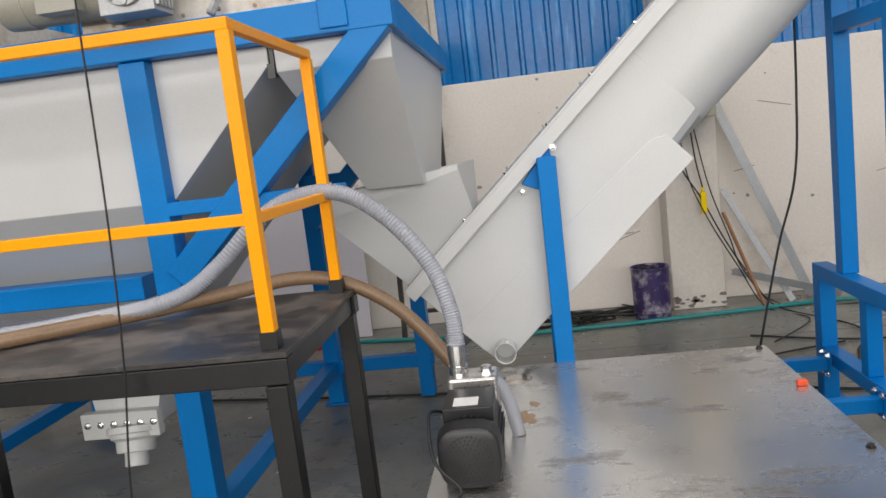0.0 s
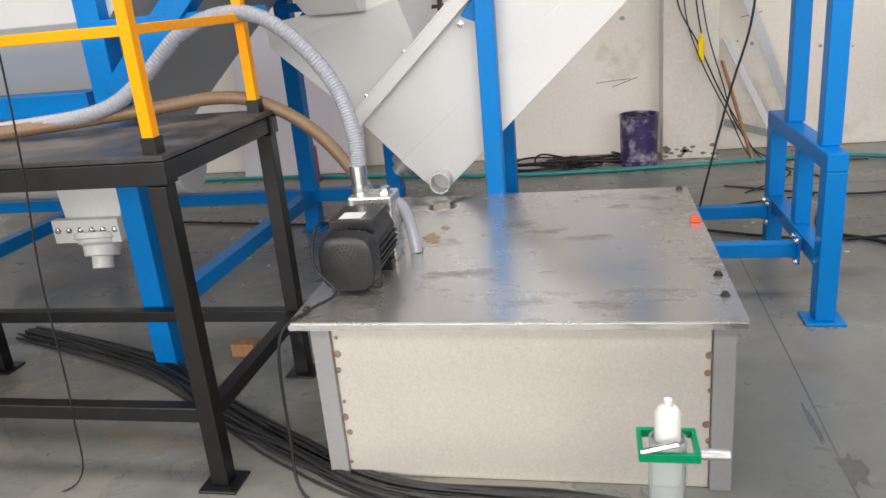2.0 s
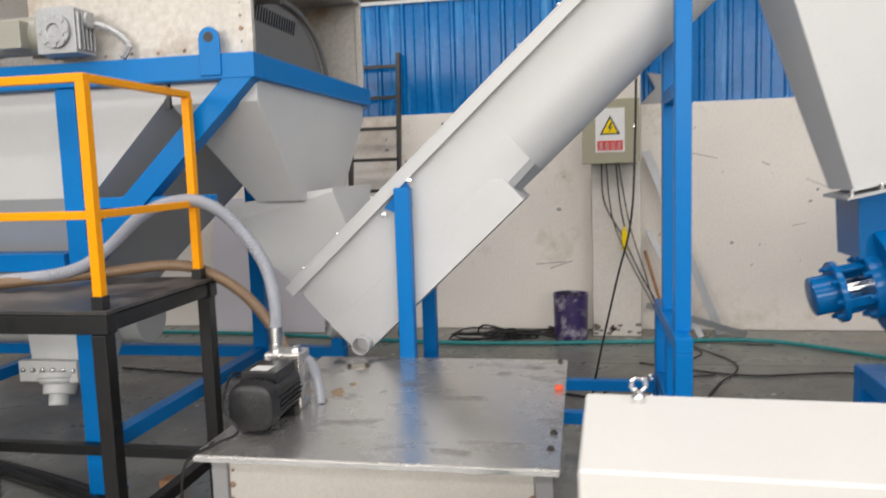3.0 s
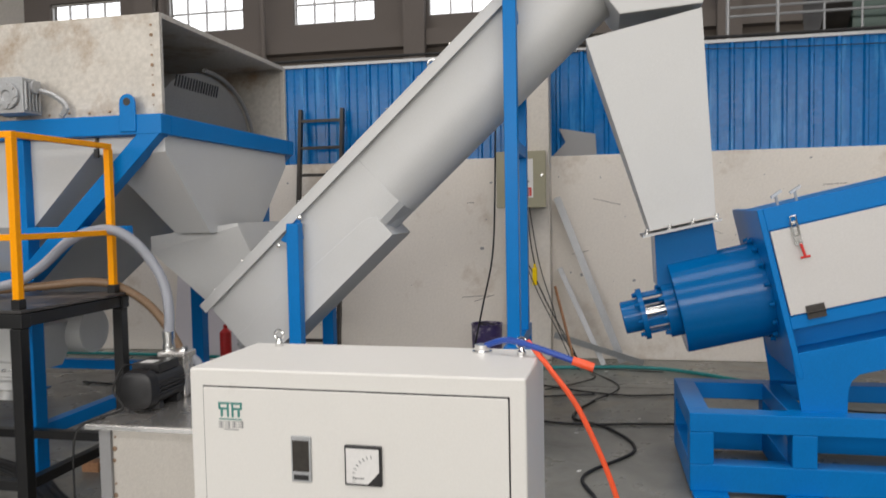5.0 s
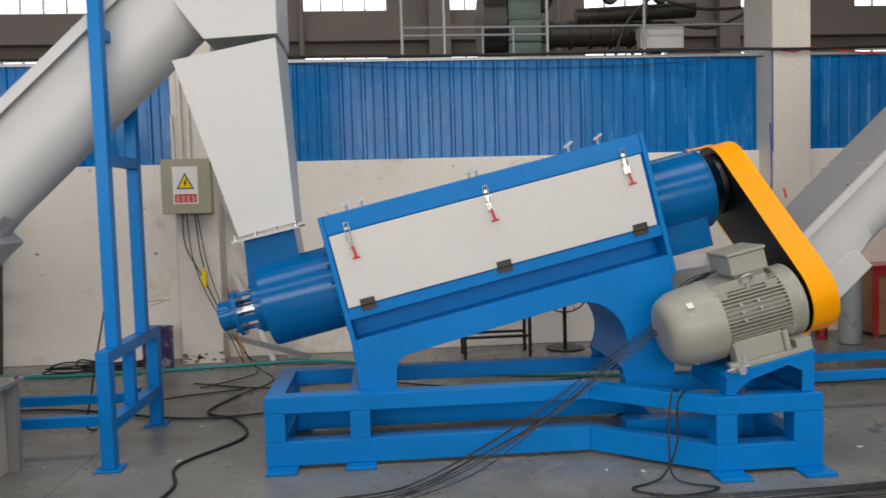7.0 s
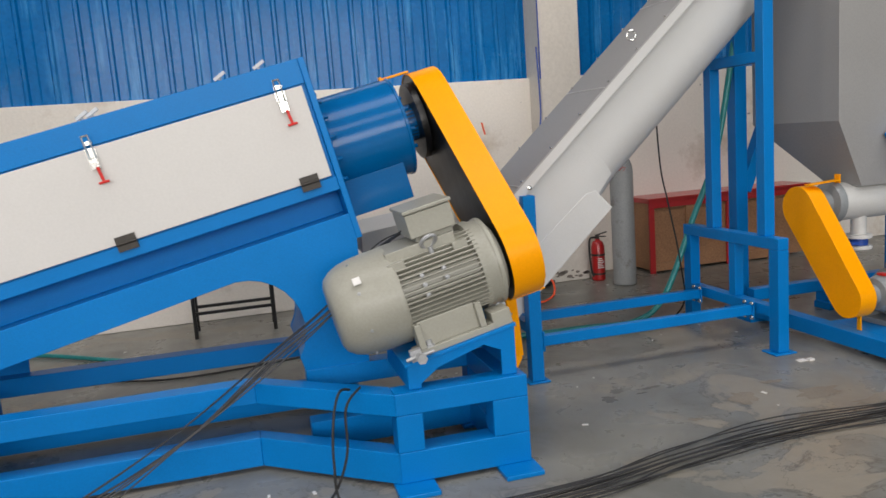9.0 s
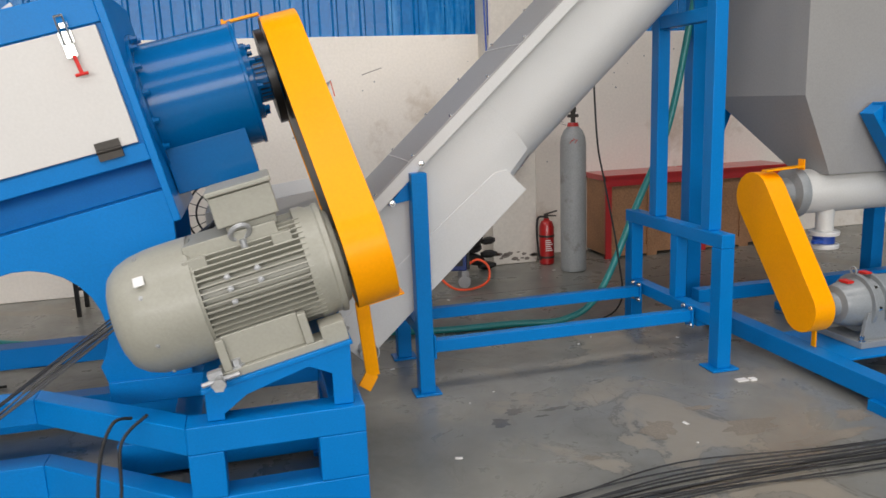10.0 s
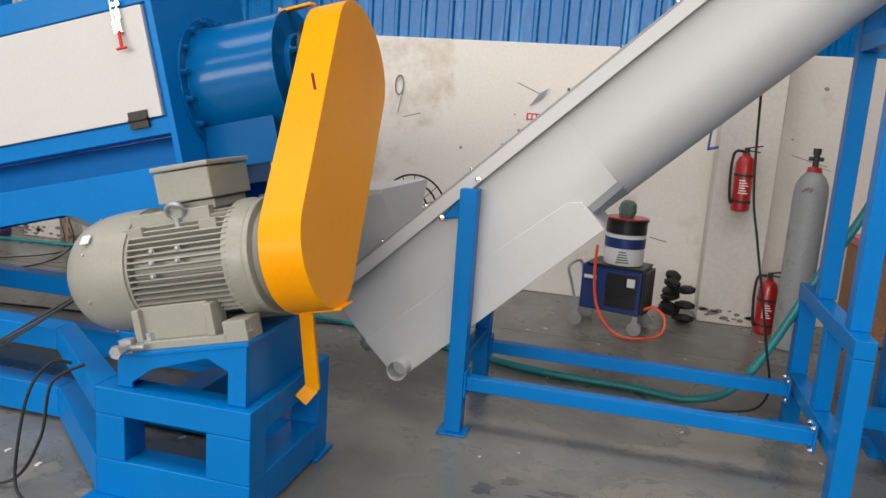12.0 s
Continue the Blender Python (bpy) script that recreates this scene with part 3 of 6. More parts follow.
def press_body(bm):
    ubox(bm, 0.0, 1.985, FRONT + 0.012, BACK, -0.02, 0.555)
    ubox(bm, -0.03, -0.0, FRONT - 0.01, BACK, -0.33, 0.57)
    ubox(bm, 1.985, 2.015, FRONT - 0.01, BACK, -0.33, 0.57)
    ubox(bm, 0.0, 1.985, FRONT - 0.005, FRONT + 0.012, 0.452, 0.57)
    ubox(bm, 0.0, 1.985, FRONT - 0.005, FRONT + 0.012, -0.075, -0.008)
    ubox(bm, 0.0, 1.985, FRONT, FRONT + 0.16, -0.075, -0.063)
    ubox(bm, 0.0, 1.985, FRONT, FRONT + 0.30, -0.215, -0.203)
    ubox(bm, 0.0, 1.985, FRONT + 0.16, FRONT + 0.172, -0.203, -0.075)


part("body", BLUE, press, press_body, 0.004)


def side_plate(bm, y):
    arc = [V(5.05 + 0.27 * math.sin(a), y, 0.645 + 0.27 * math.cos(a)) for a in [radians(-8 + 13 * k) for k in range(11)]]
    pts = [pr(-0.03, y, -0.20), V(3.665, y, 0.43), V(3.885, y, 0.43), V(3.89, y, 0.555), V(3.905, y, 0.60), V(3.94, y, 0.635)]
    pts += arc + [V(5.30, y, 0.43), V(5.62, y, 0.43), pr(2.015, y, -0.20)]
    prism(bm, pts, (0, 0.016, 0))


def saddle(bm):
    side_plate(bm, FRONT - 0.006)
    side_plate(bm, BACK - 0.02)
    ring = []
    for y in (FRONT + 0.01, BACK - 0.02):
        outer = [V(5.05 + 0.275 * math.sin(a), y, 0.645 + 0.275 * math.cos(a)) for a in [radians(-8 + 13 * k) for k in range(11)]]
        inner = [V(5.05 + 0.283 * math.sin(a), y, 0.645 + 0.283 * math.cos(a)) for a in [radians(-8 + 13 * k) for k in range(11)]]
        ring.append(outer + inner[::-1])
    loft(bm, ring)


part("saddle", BLUE, press, saddle, 0.003)


def press_panel(bm):
    ubox(bm, 0.008, 1.965, FRONT - 0.012, FRONT + 0.012, 0.0, 0.445)


part("side_panel", PANEL_GREY, press, press_panel, 0.003, "pale grey hinged inspection panel")


def drums(bm):
    c = lambda u: pr(u, AXY, AXW)
    lathe(bm, c(-0.51), PU, [(0, 0.14), (0, 0.265), (0.012, 0.268), (0.50, 0.268), (0.50, 0.30), (0.52, 0.30)], 48)
    lathe(bm, c(-0.575), PU, [(0, 0.165), (0.065, 0.165)], 32)
    lathe(bm, c(-0.715), PU, [(0, 0.115), (0.0, 0.15), (0.03, 0.15), (0.03, 0.105)], 32)
    lathe(bm, c(-0.82), PU, [(0, 0.085), (0.004, 0.095), (0.11, 0.095)], 32)
    for k in range(4):
        a = radians(20 + 90 * k)
        off = PW * 0.12 * math.sin(a) + V(0, 0.12 * math.cos(a), 0)
        beam(bm, c(-0.70) + off, c(-0.56) + off, 0.05, 0.014, off)


def outlet_drum(bm):
    c = lambda u: pr(u, AXY, AXW)
    lathe(bm, c(2.0), PU, [(0.0, 0.31), (0.03, 0.31), (0.03, 0.262), (0.42, 0.262), (0.42, 0.268), (0.435, 0.268), (0.435, 0.1)], 48)
    lathe(bm, c(2.43), PU, [(0, 0.165), (0.03, 0.165), (0.03, 0.10), (0.12, 0.10), (0.12, 0.115), (0.14, 0.115), (0.14, 0.085), (0.17, 0.085)], 32)


part("inlet_drum", DEEP_BLUE, press, drums, 0.003, "glossy deep blue drum")
part("outlet_drum", DEEP_BLUE, press, outlet_drum, 0.003, "glossy deep blue drum")
part("discharge_mouth", DEEP_BLUE, press, lambda bm: ubox(bm, 2.02, 2.36, AXY - 0.20, AXY + 0.2, -0.25, -0.06), 0.004)
part("shaft", CHROME, press, lambda bm: cyl(bm, pr(-0.74, AXY, AXW), pr(-0.5, AXY, AXW), 0.05))
part("shaft", CHROME, press, lambda bm: cyl(bm, pr(2.55, AXY, AXW), pr(2.69, AXY, AXW), 0.04))


def press_bolts(bm):
    for u, r, n, d in ((0.012, 0.285, 16, -1), (2.032, 0.288, 16, 1), (-0.577, 0.145, 8, -1), (2.462, 0.145, 8, 1), (-0.716, 0.125, 8, -1), (2.572, 0.10, 6, 1)):
        for k in range(n):
            a = k * math.tau / n + 0.2
            bolt(bm, pr(u - (0.02 if d < 0 and u > 0 else 0) - (0.03 if u == 0.012 else 0), AXY + r * math.cos(a), AXW + r * math.sin(a)), PU * d, 0.012, 0.022)


part("drum_bolt", DEEP_BLUE, press, press_bolts)
part("inlet_neck", DEEP_BLUE, press, lambda bm: loft(bm, [[(2.97, 3.63, 1.05), (3.32, 3.63, 1.10), (3.32, 3.95, 1.10), (2.97, 3.95, 1.05)],
     [(2.955, 3.62, 1.35), (3.27, 3.62, 1.42), (3.27, 3.96, 1.42), (2.955, 3.96, 1.35)]]), 0.003)


def latch(bm, u):
        y = FRONT - 0.012
        ubox(bm, u - 0.022, u + 0.022, y - 0.010, y, 0.40, 0.445)
        ubox(bm, u - 0.018, u + 0.018, y - 0.022, y, 0.35, 0.395)
        for du in (-0.014, 0.014):
            cyl(bm, pr(u + du, y - 0.018, 0.37), pr(u + du, y - 0.018, 0.50), 0.004, seg=8)
        cyl(bm, pr(u - 0.016, y - 0.018, 0.50), pr(u + 0.016, y - 0.018, 0.50), 0.005, seg=8)
        ubox(bm, u - 0.02, u + 0.02, y - 0.006, y + 0.004, 0.458, 0.475)


def wing(bm, u):
    cyl(bm, pr(u, FRONT + 0.30, 0.555), pr(u, FRONT + 0.30, 0.61), 0.008, seg=8)
    beam(bm, pr(u - 0.025, FRONT + 0.30, 0.605), pr(u + 0.035, FRONT + 0.30, 0.63), 0.02, 0.016)


def handle_grip(bm, u):
    cyl(bm, pr(u + 0.006, FRONT - 0.035, 0.355), pr(u + 0.012, FRONT - 0.045, 0.285), 0.007, seg=8)
    cyl(bm, pr(u - 0.012, FRONT - 0.045, 0.285), pr(u + 0.034, FRONT - 0.045, 0.285), 0.006, seg=8)


def hinge(bm, u):
    ubox(bm, u - 0.045, u + 0.045, FRONT - 0.022, FRONT - 0.006, -0.035, 0.002)
    ubox(bm, u - 0.045, u + 0.045, FRONT - 0.022, FRONT - 0.0125, 0.004, 0.035)
    cyl(bm, pr(u - 0.045, FRONT - 0.022, 0.0), pr(u + 0.045, FRONT - 0.022, 0.0), 0.008, seg=8)


for u in (0.125, 0.985, 1.855):
    part("latch", CHROME, press, lambda bm: latch(bm, u), 0.0, "bright zinc toggle latch")
    part("latch_handle", RED, press, lambda bm: handle_grip(bm, u), 0.0, "red plastic handle grip")
for u in (0.13, 0.985, 1.856):
    part("hinge", DARK_BROWN, press, lambda bm: hinge(bm, u), 0.0, "dark bronze butt hinge")
for u in (0.14, 0.24, 0.95, 1.0, 1.62, 1.82):
    part("wing_nut", GALVANISED, press, lambda bm: wing(bm, u))


def press_base(bm):
    x0, x1, xk, xr = 3.10, 3.68, 5.05, 6.245
    yf, yb, ym = 3.225, 4.06, 2.75
    top0, top1 = 0.335, 0.435
    lo0, lo1 = 0.022, 0.165
    ye = 3.42
    for z0, z1 in ((top0, top1), (lo0, lo1)):
        # outline of box rails, with a wider bay under the motor
        box(bm, (x0, yf, z0), (xk, yf + 0.11, z1))
        box(bm, (x0, yb - 0.11, z0), (5.62, yb, z1))
        prism(bm, [(xk, yf, z0), (5.63, ym, z0), (5.63, ym + 0.13, z0), (xk, yf + 0.11, z0)], (0, 0, z1 - z0))
        box(bm, (5.63, ym, z0), (xr, ym + 0.12, z1))
        box(bm, (xr - 0.12, ym + 0.12, z0), (xr, ye - 0.11, z1))
        box(bm, (5.30, ye - 0.11, z0), (xr, ye, z1))
        box(bm, (5.50, ye, z0), (5.62, yb - 0.11, z1))
        box(bm, (x0, yf + 0.11, z0), (x0 + 0.11, yb - 0.11, z1))
        box(bm, (3.60, yf + 0.11, z0), (3.70, yb - 0.11, z1))
    for a, b, y0, y1 in ((x0, x0 + 0.12, yf, yf + 0.11), (3.60, 3.72, yf, yf + 0.11), (x0, x0 + 0.12, yb - 0.11, yb), (3.60, 3.72, yb - 0.11, yb),
                         (5.63, 5.75, ym, ym + 0.12), (xr - 0.17, xr, ym, ym + 0.12), (xr - 0.12, xr, ye - 0.11, ye), (5.50, 5.62, yb - 0.11, yb)):
        box(bm, (a, y0, lo1), (b, y1, top0))
    for x, y in ((3.20, 3.19), (3.66, 3.215), (5.69, 2.70), (6.17, 2.70), (3.2, 4.07), (5.56, 4.07), (6.17, 3.36)):
        box(bm, (x - 0.09, y - 0.07, 0), (x + 0.09, y + 0.1, 0.022))


part("base_frame", BLUE, press, press_base, 0.005)


def motor_stand(bm):
    # tilted seat with cut-corner aprons
    W = -0.845
    f = lambda u, y, w: pr(u, y, w)
    ubox(bm, 1.945, 2.485, 2.775, 3.28, W - 0.016, W)
    for y in (2.78, 3.255):
        a, b = f(1.955, y, W - 0.016), f(2.475, y, W - 0.016)
        pts = [a, b, V(b.x, y, 0.437), V(b.x - 0.07, y, 0.437), V(b.x - 0.07, y, b.z - 0.10), V(b.x - 0.15, y, b.z - 0.065), V(a.x + 0.14, y, a.z - 0.02), V(a.x + 0.06, y, a.z - 0.08), V(a.x + 0.06, y, 0.437), V(a.x, y, 0.437)]
        prism(bm, pts, (0, 0.014, 0))
    b = f(2.475, 0, W - 0.016)
    box(bm, (b.x - 0.01, 2.794, 0.437), (b.x, 3.255, b.z))
    a = f(1.955, 0, W - 0.016)
    box(bm, (a.x, 2.794, 0.437), (a.x + 0.01, 3.255, a.z))


part("motor_stand", BLUE, press, motor_stand, 0.003)

# main motor
MY, MW = 3.025, -0.590
SHIFT = 0.065
motor = thing("electric_motor", tuple(pr(2.1, MY, -0.845)), "large grey-beige finned electric motor bolted on the press base", "motor")


def mc(u, y=0.0, w=0.0):
    return pr(u + SHIFT, MY + y, MW + w)


part("fan_cowl", MOTOR_GREY, motor, lambda bm: lathe(bm, mc(1.672), PU, [(0.0, 0.10), (0.0, 0.145), (0.012, 0.172), (0.045, 0.199), (0.09, 0.217), (0.15, 0.227), (0.20, 0.230), (0.303, 0.231), (0.303, 0.221)], 56), 0.0)
part("cowl_grille", BLACK_PLASTIC, motor, lambda bm: lathe(bm, mc(1.676), PU, [(0, 0.140), (0.004, 0.145)], 40))


def motor_body(bm):
    lathe(bm, mc(1.965), PU, [(0, 0.185), (0.41, 0.185)], 48)
    lathe(bm, mc(2.355), PU, [(0.0, 0.20), (0.0, 0.216), (0.035, 0.216), (0.055, 0.205), (0.075, 0.206), (0.08, 0.212), (0.10, 0.212), (0.105, 0.185), (0.125, 0.17), (0.125, 0.10), (0.145, 0.09)], 56)
    lathe(bm, mc(1.955), PU, [(0.0, 0.2), (0.0, 0.222), (0.03, 0.222), (0.03, 0.19)], 48)
    # cast pads for eye bolts and the box
    ubox(bm, 2.030, 2.360, MY - 0.13, MY + 0.13, MW + 0.14, MW + 0.215)
    ubox(bm, 2.020, 2.100, MY - 0.165, MY - 0.10, MW + 0.125, MW + 0.172)
    ubox(bm, 2.330, 2.400, MY - 0.165, MY - 0.10, MW + 0.125, MW + 0.172)
    # feet
    for d in (-1, 1):
        y0, y1 = sorted((MY + d * 0.13, MY + d * 0.235))
        ubox(bm, 2.015, 2.400, y0, y1, MW - 0.255, MW - 0.225)
        ya, yb = sorted((MY + d * 0.195, MY + d * 0.212))
        ubox(bm, 2.060, 2.330, ya, yb, MW - 0.225, MW - 0.105)
        ubox(bm, 2.040, 2.070, min(y0, ya), max(y1, yb) - 0.015, MW - 0.225, MW - 0.11)
        ubox(bm, 2.330, 2.360, min(y0, ya), max(y1, yb) - 0.015, MW - 0.225, MW - 0.11)
        ubox(bm, 2.390, 2.480, min(y0, ya), max(y1, yb), MW - 0.255, MW - 0.18)


part("housing", MOTOR_GREY, motor, motor_body, 0.006)


def fins(bm):
    for k in range(44):
        a = radians(-62 + k * 5.9)
        d = PW * math.sin(a) + V(0, -math.cos(a), 0)
        if d.z > 0.86 or d.z < -0.72:
            continue
        c = mc(0)
        beam(bm, c + PU * 1.975 + d * 0.200, c + PU * 2.375 + d * 0.200, 0.0055, 0.040, d)


part("cooling_fins", MOTOR_GREY, motor, fins, 0.0)


def terminal_box(bm):
    ubox(bm, 2.19, 2.37, MY - 0.10, MY + 0.12, MW + 0.20, MW + 0.235)
    ubox(bm, 2.165, 2.385, MY - 0.13, MY + 0.14, MW + 0.238, MW + 0.348)
    ubox(bm, 2.158, 2.392, MY - 0.137, MY + 0.147, MW + 0.351, MW + 0.37)


part("terminal_box", MOTOR_GREY, motor, terminal_box, 0.006)
part("label_sticker", PAPER, motor, lambda bm: prism(bm, [mc(1.79, -0.189, 0.141), mc(1.825, -0.189, 0.141), mc(1.825, -0.165, 0.168), mc(1.79, -0.165, 0.168)], V(0, -0.004, 0) + PW * 0.0035), 0.0, "small white paper sticker")


def motor_bolts(bm):
    for u in (2.085, 2.19):
        for w in (-0.0, 0.045, 0.085):
            if (u, w) == (2.19, -0.0):
                continue
            a = math.asin(w / 0.218)
            bolt(bm, mc(u, -0.216 * math.cos(a), w), V(0, -1, 0), 0.008, 0.01)
    for u in (2.02, 2.40):
        bolt(bm, mc(u, -0.21, -0.225), PW, 0.018, 0.028)
    c = mc(2.17, -0.14, 0.21)
    sweep(bm, [c + PU * 0.034 * math.cos(a * math.tau / 12) + V(0, -0.6, 0.8) * 0.034 * math.sin(a * math.tau / 12) for a in range(13)], 0.009, 8, 2)
    cyl(bm, mc(2.17, -0.14, 0.15), mc(2.17, -0.14, 0.185), 0.012, seg=10)
    for k in range(8):
        a = k * math.tau / 8 + 0.3
        bolt(bm, mc(1.80, 0.222 * math.cos(a), 0.222 * math.sin(a)), V(0, math.cos(a), 0) + PW * math.sin(a), 0.006, 0.008)


part("motor_bolt", GALVANISED, motor, motor_bolts)

# adjusting bolt in front of the seat
part("adjuster", GALVANISED, press, lambda bm: (beam(bm, pr(1.985, 2.785, -0.82), pr(2.035, 2.785, -0.82), 0.035, 0.05, PW), cyl(bm, pr(1.96, 2.765, -0.825), pr(2.09, 2.765, -0.825), 0.009, seg=8), lathe(bm, pr(2.02, 2.77, -0.822), (0, -1, 0), [(0, 0.016), (0.05, 0.016), (0.05, 0.024), (0.072, 0.024)], 6)))

# belt guard of the press
guard = thing("belt_guard", tuple(pr(2.64, 3.1, -0.83)), "yellow sheet steel belt guard with black open back", "belt guard")


def belt_outline(c0, r0, c1, r1, steps=14):
    """Convex outline round two circles in a plane of (a, b) coordinates."""
    (a0, b0), (a1, b1) = c0, c1
    n, base = math.hypot(a1 - a0, b1 - b0), math.atan2(b1 - b0, a1 - a0)
    t = math.acos((r0 - r1) / n)
    out = []
    for k in range(steps + 1):
        q = base + t + (math.tau - 2 * t) * k / steps
        out.append((a0 + r0 * math.cos(q), b0 + r0 * math.sin(q)))
    for k in range(steps + 1):
        q = base - t + 2 * t * k / steps
        out.append((a1 + r1 * math.cos(q), b1 + r1 * math.sin(q)))
    return out


GY = 0.025
GO = belt_outline((MY + GY, MW), 0.225, (AXY + GY, AXW), 0.255)
GI = belt_outline((MY + GY, MW), 0.221, (AXY + GY, AXW), 0.251)


def guard_shell(bm):
    rings = [[pr(2.555, y, w) for y, w in GI], [pr(2.555, y, w) for y, w in GO], [pr(2.715, y, w) for y, w in GO]]
    loft(bm, rings, False, True)
    loft(bm, [[pr(2.555, y, w) for y, w in GI], [pr(2.707, y, w) for y, w in GI]], False, True)
    # top tie and floor stay
    beam(bm, pr(2.40, AXY - 0.03, 0.375), pr(2.56, AXY - 0.05, 0.375), 0.05, 0.012, PW)
    beam(bm, pr(2.405, AXY - 0.03, 0.32), pr(2.405, AXY - 0.03, 0.39), 0.05, 0.012, PU)
    stay = pr(2.575, MY + 0.03, MW - 0.225)
    beam(bm, stay + V(0, 0, 0.01), V(stay.x + 0.03, stay.y + 0.02, 0.42), 0.055, 0.018, (0, 1, 0))
    beam(bm, stay + V(-0.02, 0.0, 0.002), stay + V(0.16, 0.0, 0.042), 0.12, 0.008)
    beam(bm, V(stay.x + 0.03, stay.y + 0.02, 0.43), V(stay.x - 0.01, stay.y + 0.0, 0.375), 0.055, 0.012, (0, 1, 0))


part("shell", YELLOW, guard, guard_shell, 0.003, angle=40)


def guard_back(bm):
    prism(bm, [pr(2.56, y, w) for y, w in belt_outline((MY + GY, MW), 0.219, (AXY + GY, AXW), 0.249)], PU * 0.004)
    lathe(bm, pr(2.47, AXY, AXW), PU, [(0, 0.06), (0.0, 0.10), (0.08, 0.10)], 28)
    lathe(bm, pr(2.515, AXY, AXW), PU, [(0, 0.12), (0, 0.205), (0.034, 0.205)], 36)
    lathe(bm, pr(2.49, MY, MW), PU, [(0, 0.05), (0, 0.11), (0.06, 0.11)], 28)


part("back_plate", BLACK_STEEL, guard, guard_back, 0.0, "black back plate and pulleys")
part("warning_label", RED, guard, lambda bm: prism(bm, [pr(2.7155, y, w) for y, w in ((MY + 0.12, -0.03), (MY + 0.145, -0.03), (MY + 0.145, 0.03), (MY + 0.12, 0.03))], PU * 0.001))

# ---- separation hopper machine ----
wash = thing("hopper_machine", (-0.65, 3.8, 0), "grey sheet steel hopper machine in a blue frame", "hopper machine")


def wash_frame(bm):
    yf, yb = 2.985, 4.72
    for y in (yf, yb):
        box(bm, (-4.4, y - 0.05, 1.965), (0.30, y + 0.05, 2.075))
        for x in (-0.645, -2.25, -3.9):
            box(bm, (x - 0.05, y - 0.05 + (0.02 if y == yf else 0.2), 0.012), (x + 0.05, y + 0.05 + (0.02 if y == yf else 0.2), 1.963))
            box(bm, (x - 0.08, y - 0.06 + (0.02 if y == yf else 0.2), 0), (x + 0.08, y + 0.08 + (0.02 if y == yf else 0.2), 0.012))
        beam(bm, (-0.60, y, 1.18), (0.25, y, 2.0), 0.095, 0.10)
        box(bm, (-0.60, y - 0.03, 1.41), (0.05, y + 0.03, 1.46))
    box(bm, (0.20, yf + 0.05, 1.965), (0.30, yb - 0.05, 2.075))
    for x in (-0.645, -2.25, -3.9):
        box(bm, (x - 0.04, yf + 0.07, 0.20), (x + 0.04, yb + 0.15, 0.28))
    box(bm, (-4.4, yb + 0.16, 0.20), (0.0, yb + 0.24, 0.28))
    box(bm, (-0.10, yb + 0.15, 0.012), (-0.01, yb + 0.25, 1.963))
    box(bm, (-4.0, 3.06, 1.10), (-0.80, 3.20, 1.19))
    # lifting lug
    prism(bm, [(0.05, 2.925, 1.98), (0.15, 2.925, 1.98), (0.15, 2.925, 2.14)] + [(0.10 + 0.05 * math.cos(a), 2.925, 2.14 + 0.05 * math.sin(a)) for a in [radians(30 * k) for k in range(1, 6)]] + [(0.05, 2.925, 2.14)], (0, 0.012, 0))


part("frame", BLUE, wash, wash_frame, 0.005)
part("lug_hole", DARK_IRON, wash, lambda bm: cyl(bm, (0.10, 2.9235, 2.145), (0.10, 2.93, 2.145), 0.022, seg=16))
part("long_trough", LIGHT_GREY, wash, lambda bm: loft(bm, [rect(-4.2, -1.05, 3.62, 4.08, 0.80), rect(-4.3, -0.60, 3.02, 4.66, 1.46), rect(-4.3, -0.17, 3.015, 4.665, 1.90), rect(-4.3, -0.17, 3.015, 4.665, 1.965)]), 0.004, angle=15)
part("end_hopper", LIGHT_GREY, wash, lambda bm: loft(bm, [rect(0.02, 0.26, 3.50, 4.20, 1.40), rect(-0.145, 0.272, 3.012, 4.668, 1.87), rect(-0.145, 0.272, 3.012, 4.668, 1.965)]), 0.004, angle=15)
part("seam_bar", BLACK_STEEL, wash, lambda bm: (box(bm, (-0.165, 3.02, 1.86), (-0.15, 4.64, 1.965)), box(bm, (-0.172, 3.0, 1.85), (-0.146, 3.012, 1.90))))


def hood(bm):
    x0, x1, y0, y1, z0, z1, t = -0.82, 0.275, 2.99, 4.70, 2.078, 2.635, 0.012
    box(bm, (x0, y0, z0), (x1, y0 + t, z1))
    box(bm, (x0, y1 - t, z0), (x1, y1, z1))
    box(bm, (x0, y0 + t, z1 - t), (x1, y1 - t, z1))
    box(bm, (x0, y0 + t, z0), (x0 + t, y1 - t, z1 - t))
    for y in (y0 - 0.004, y1 - 0.026):
        box(bm, (x1 - 0.035, y, z0), (x1 + 0.004, y + 0.03, z1))
    box(bm, (x1 - 0.03, y0 + 0.03, z1 - 0.026), (x1 + 0.003, y1 - 0.03, z1 + 0.004))
    box(bm, (-4.2, 3.05, z0), (-1.6, 4.6, 2.35))


part("hood", HOOD, wash, hood, 0.003, "weathered stainless hood, open at the end")


def hood_inside(bm):
    ring = []
    for x in (-0.65, 0.10):
        ring.append([(x, 3.80 + 0.62 * math.cos(a), 2.02 + 0.42 * math.sin(a)) for a in [radians(12 * k) for k in range(16)]])
    loft(bm, ring)
    sweep(bm, [(0.12, 3.80 + 0.64 * math.cos(a), 2.02 + 0.44 * math.sin(a)) for a in [radians(15 * k + 5) for k in range(7)]], 0.014, 8, 3)


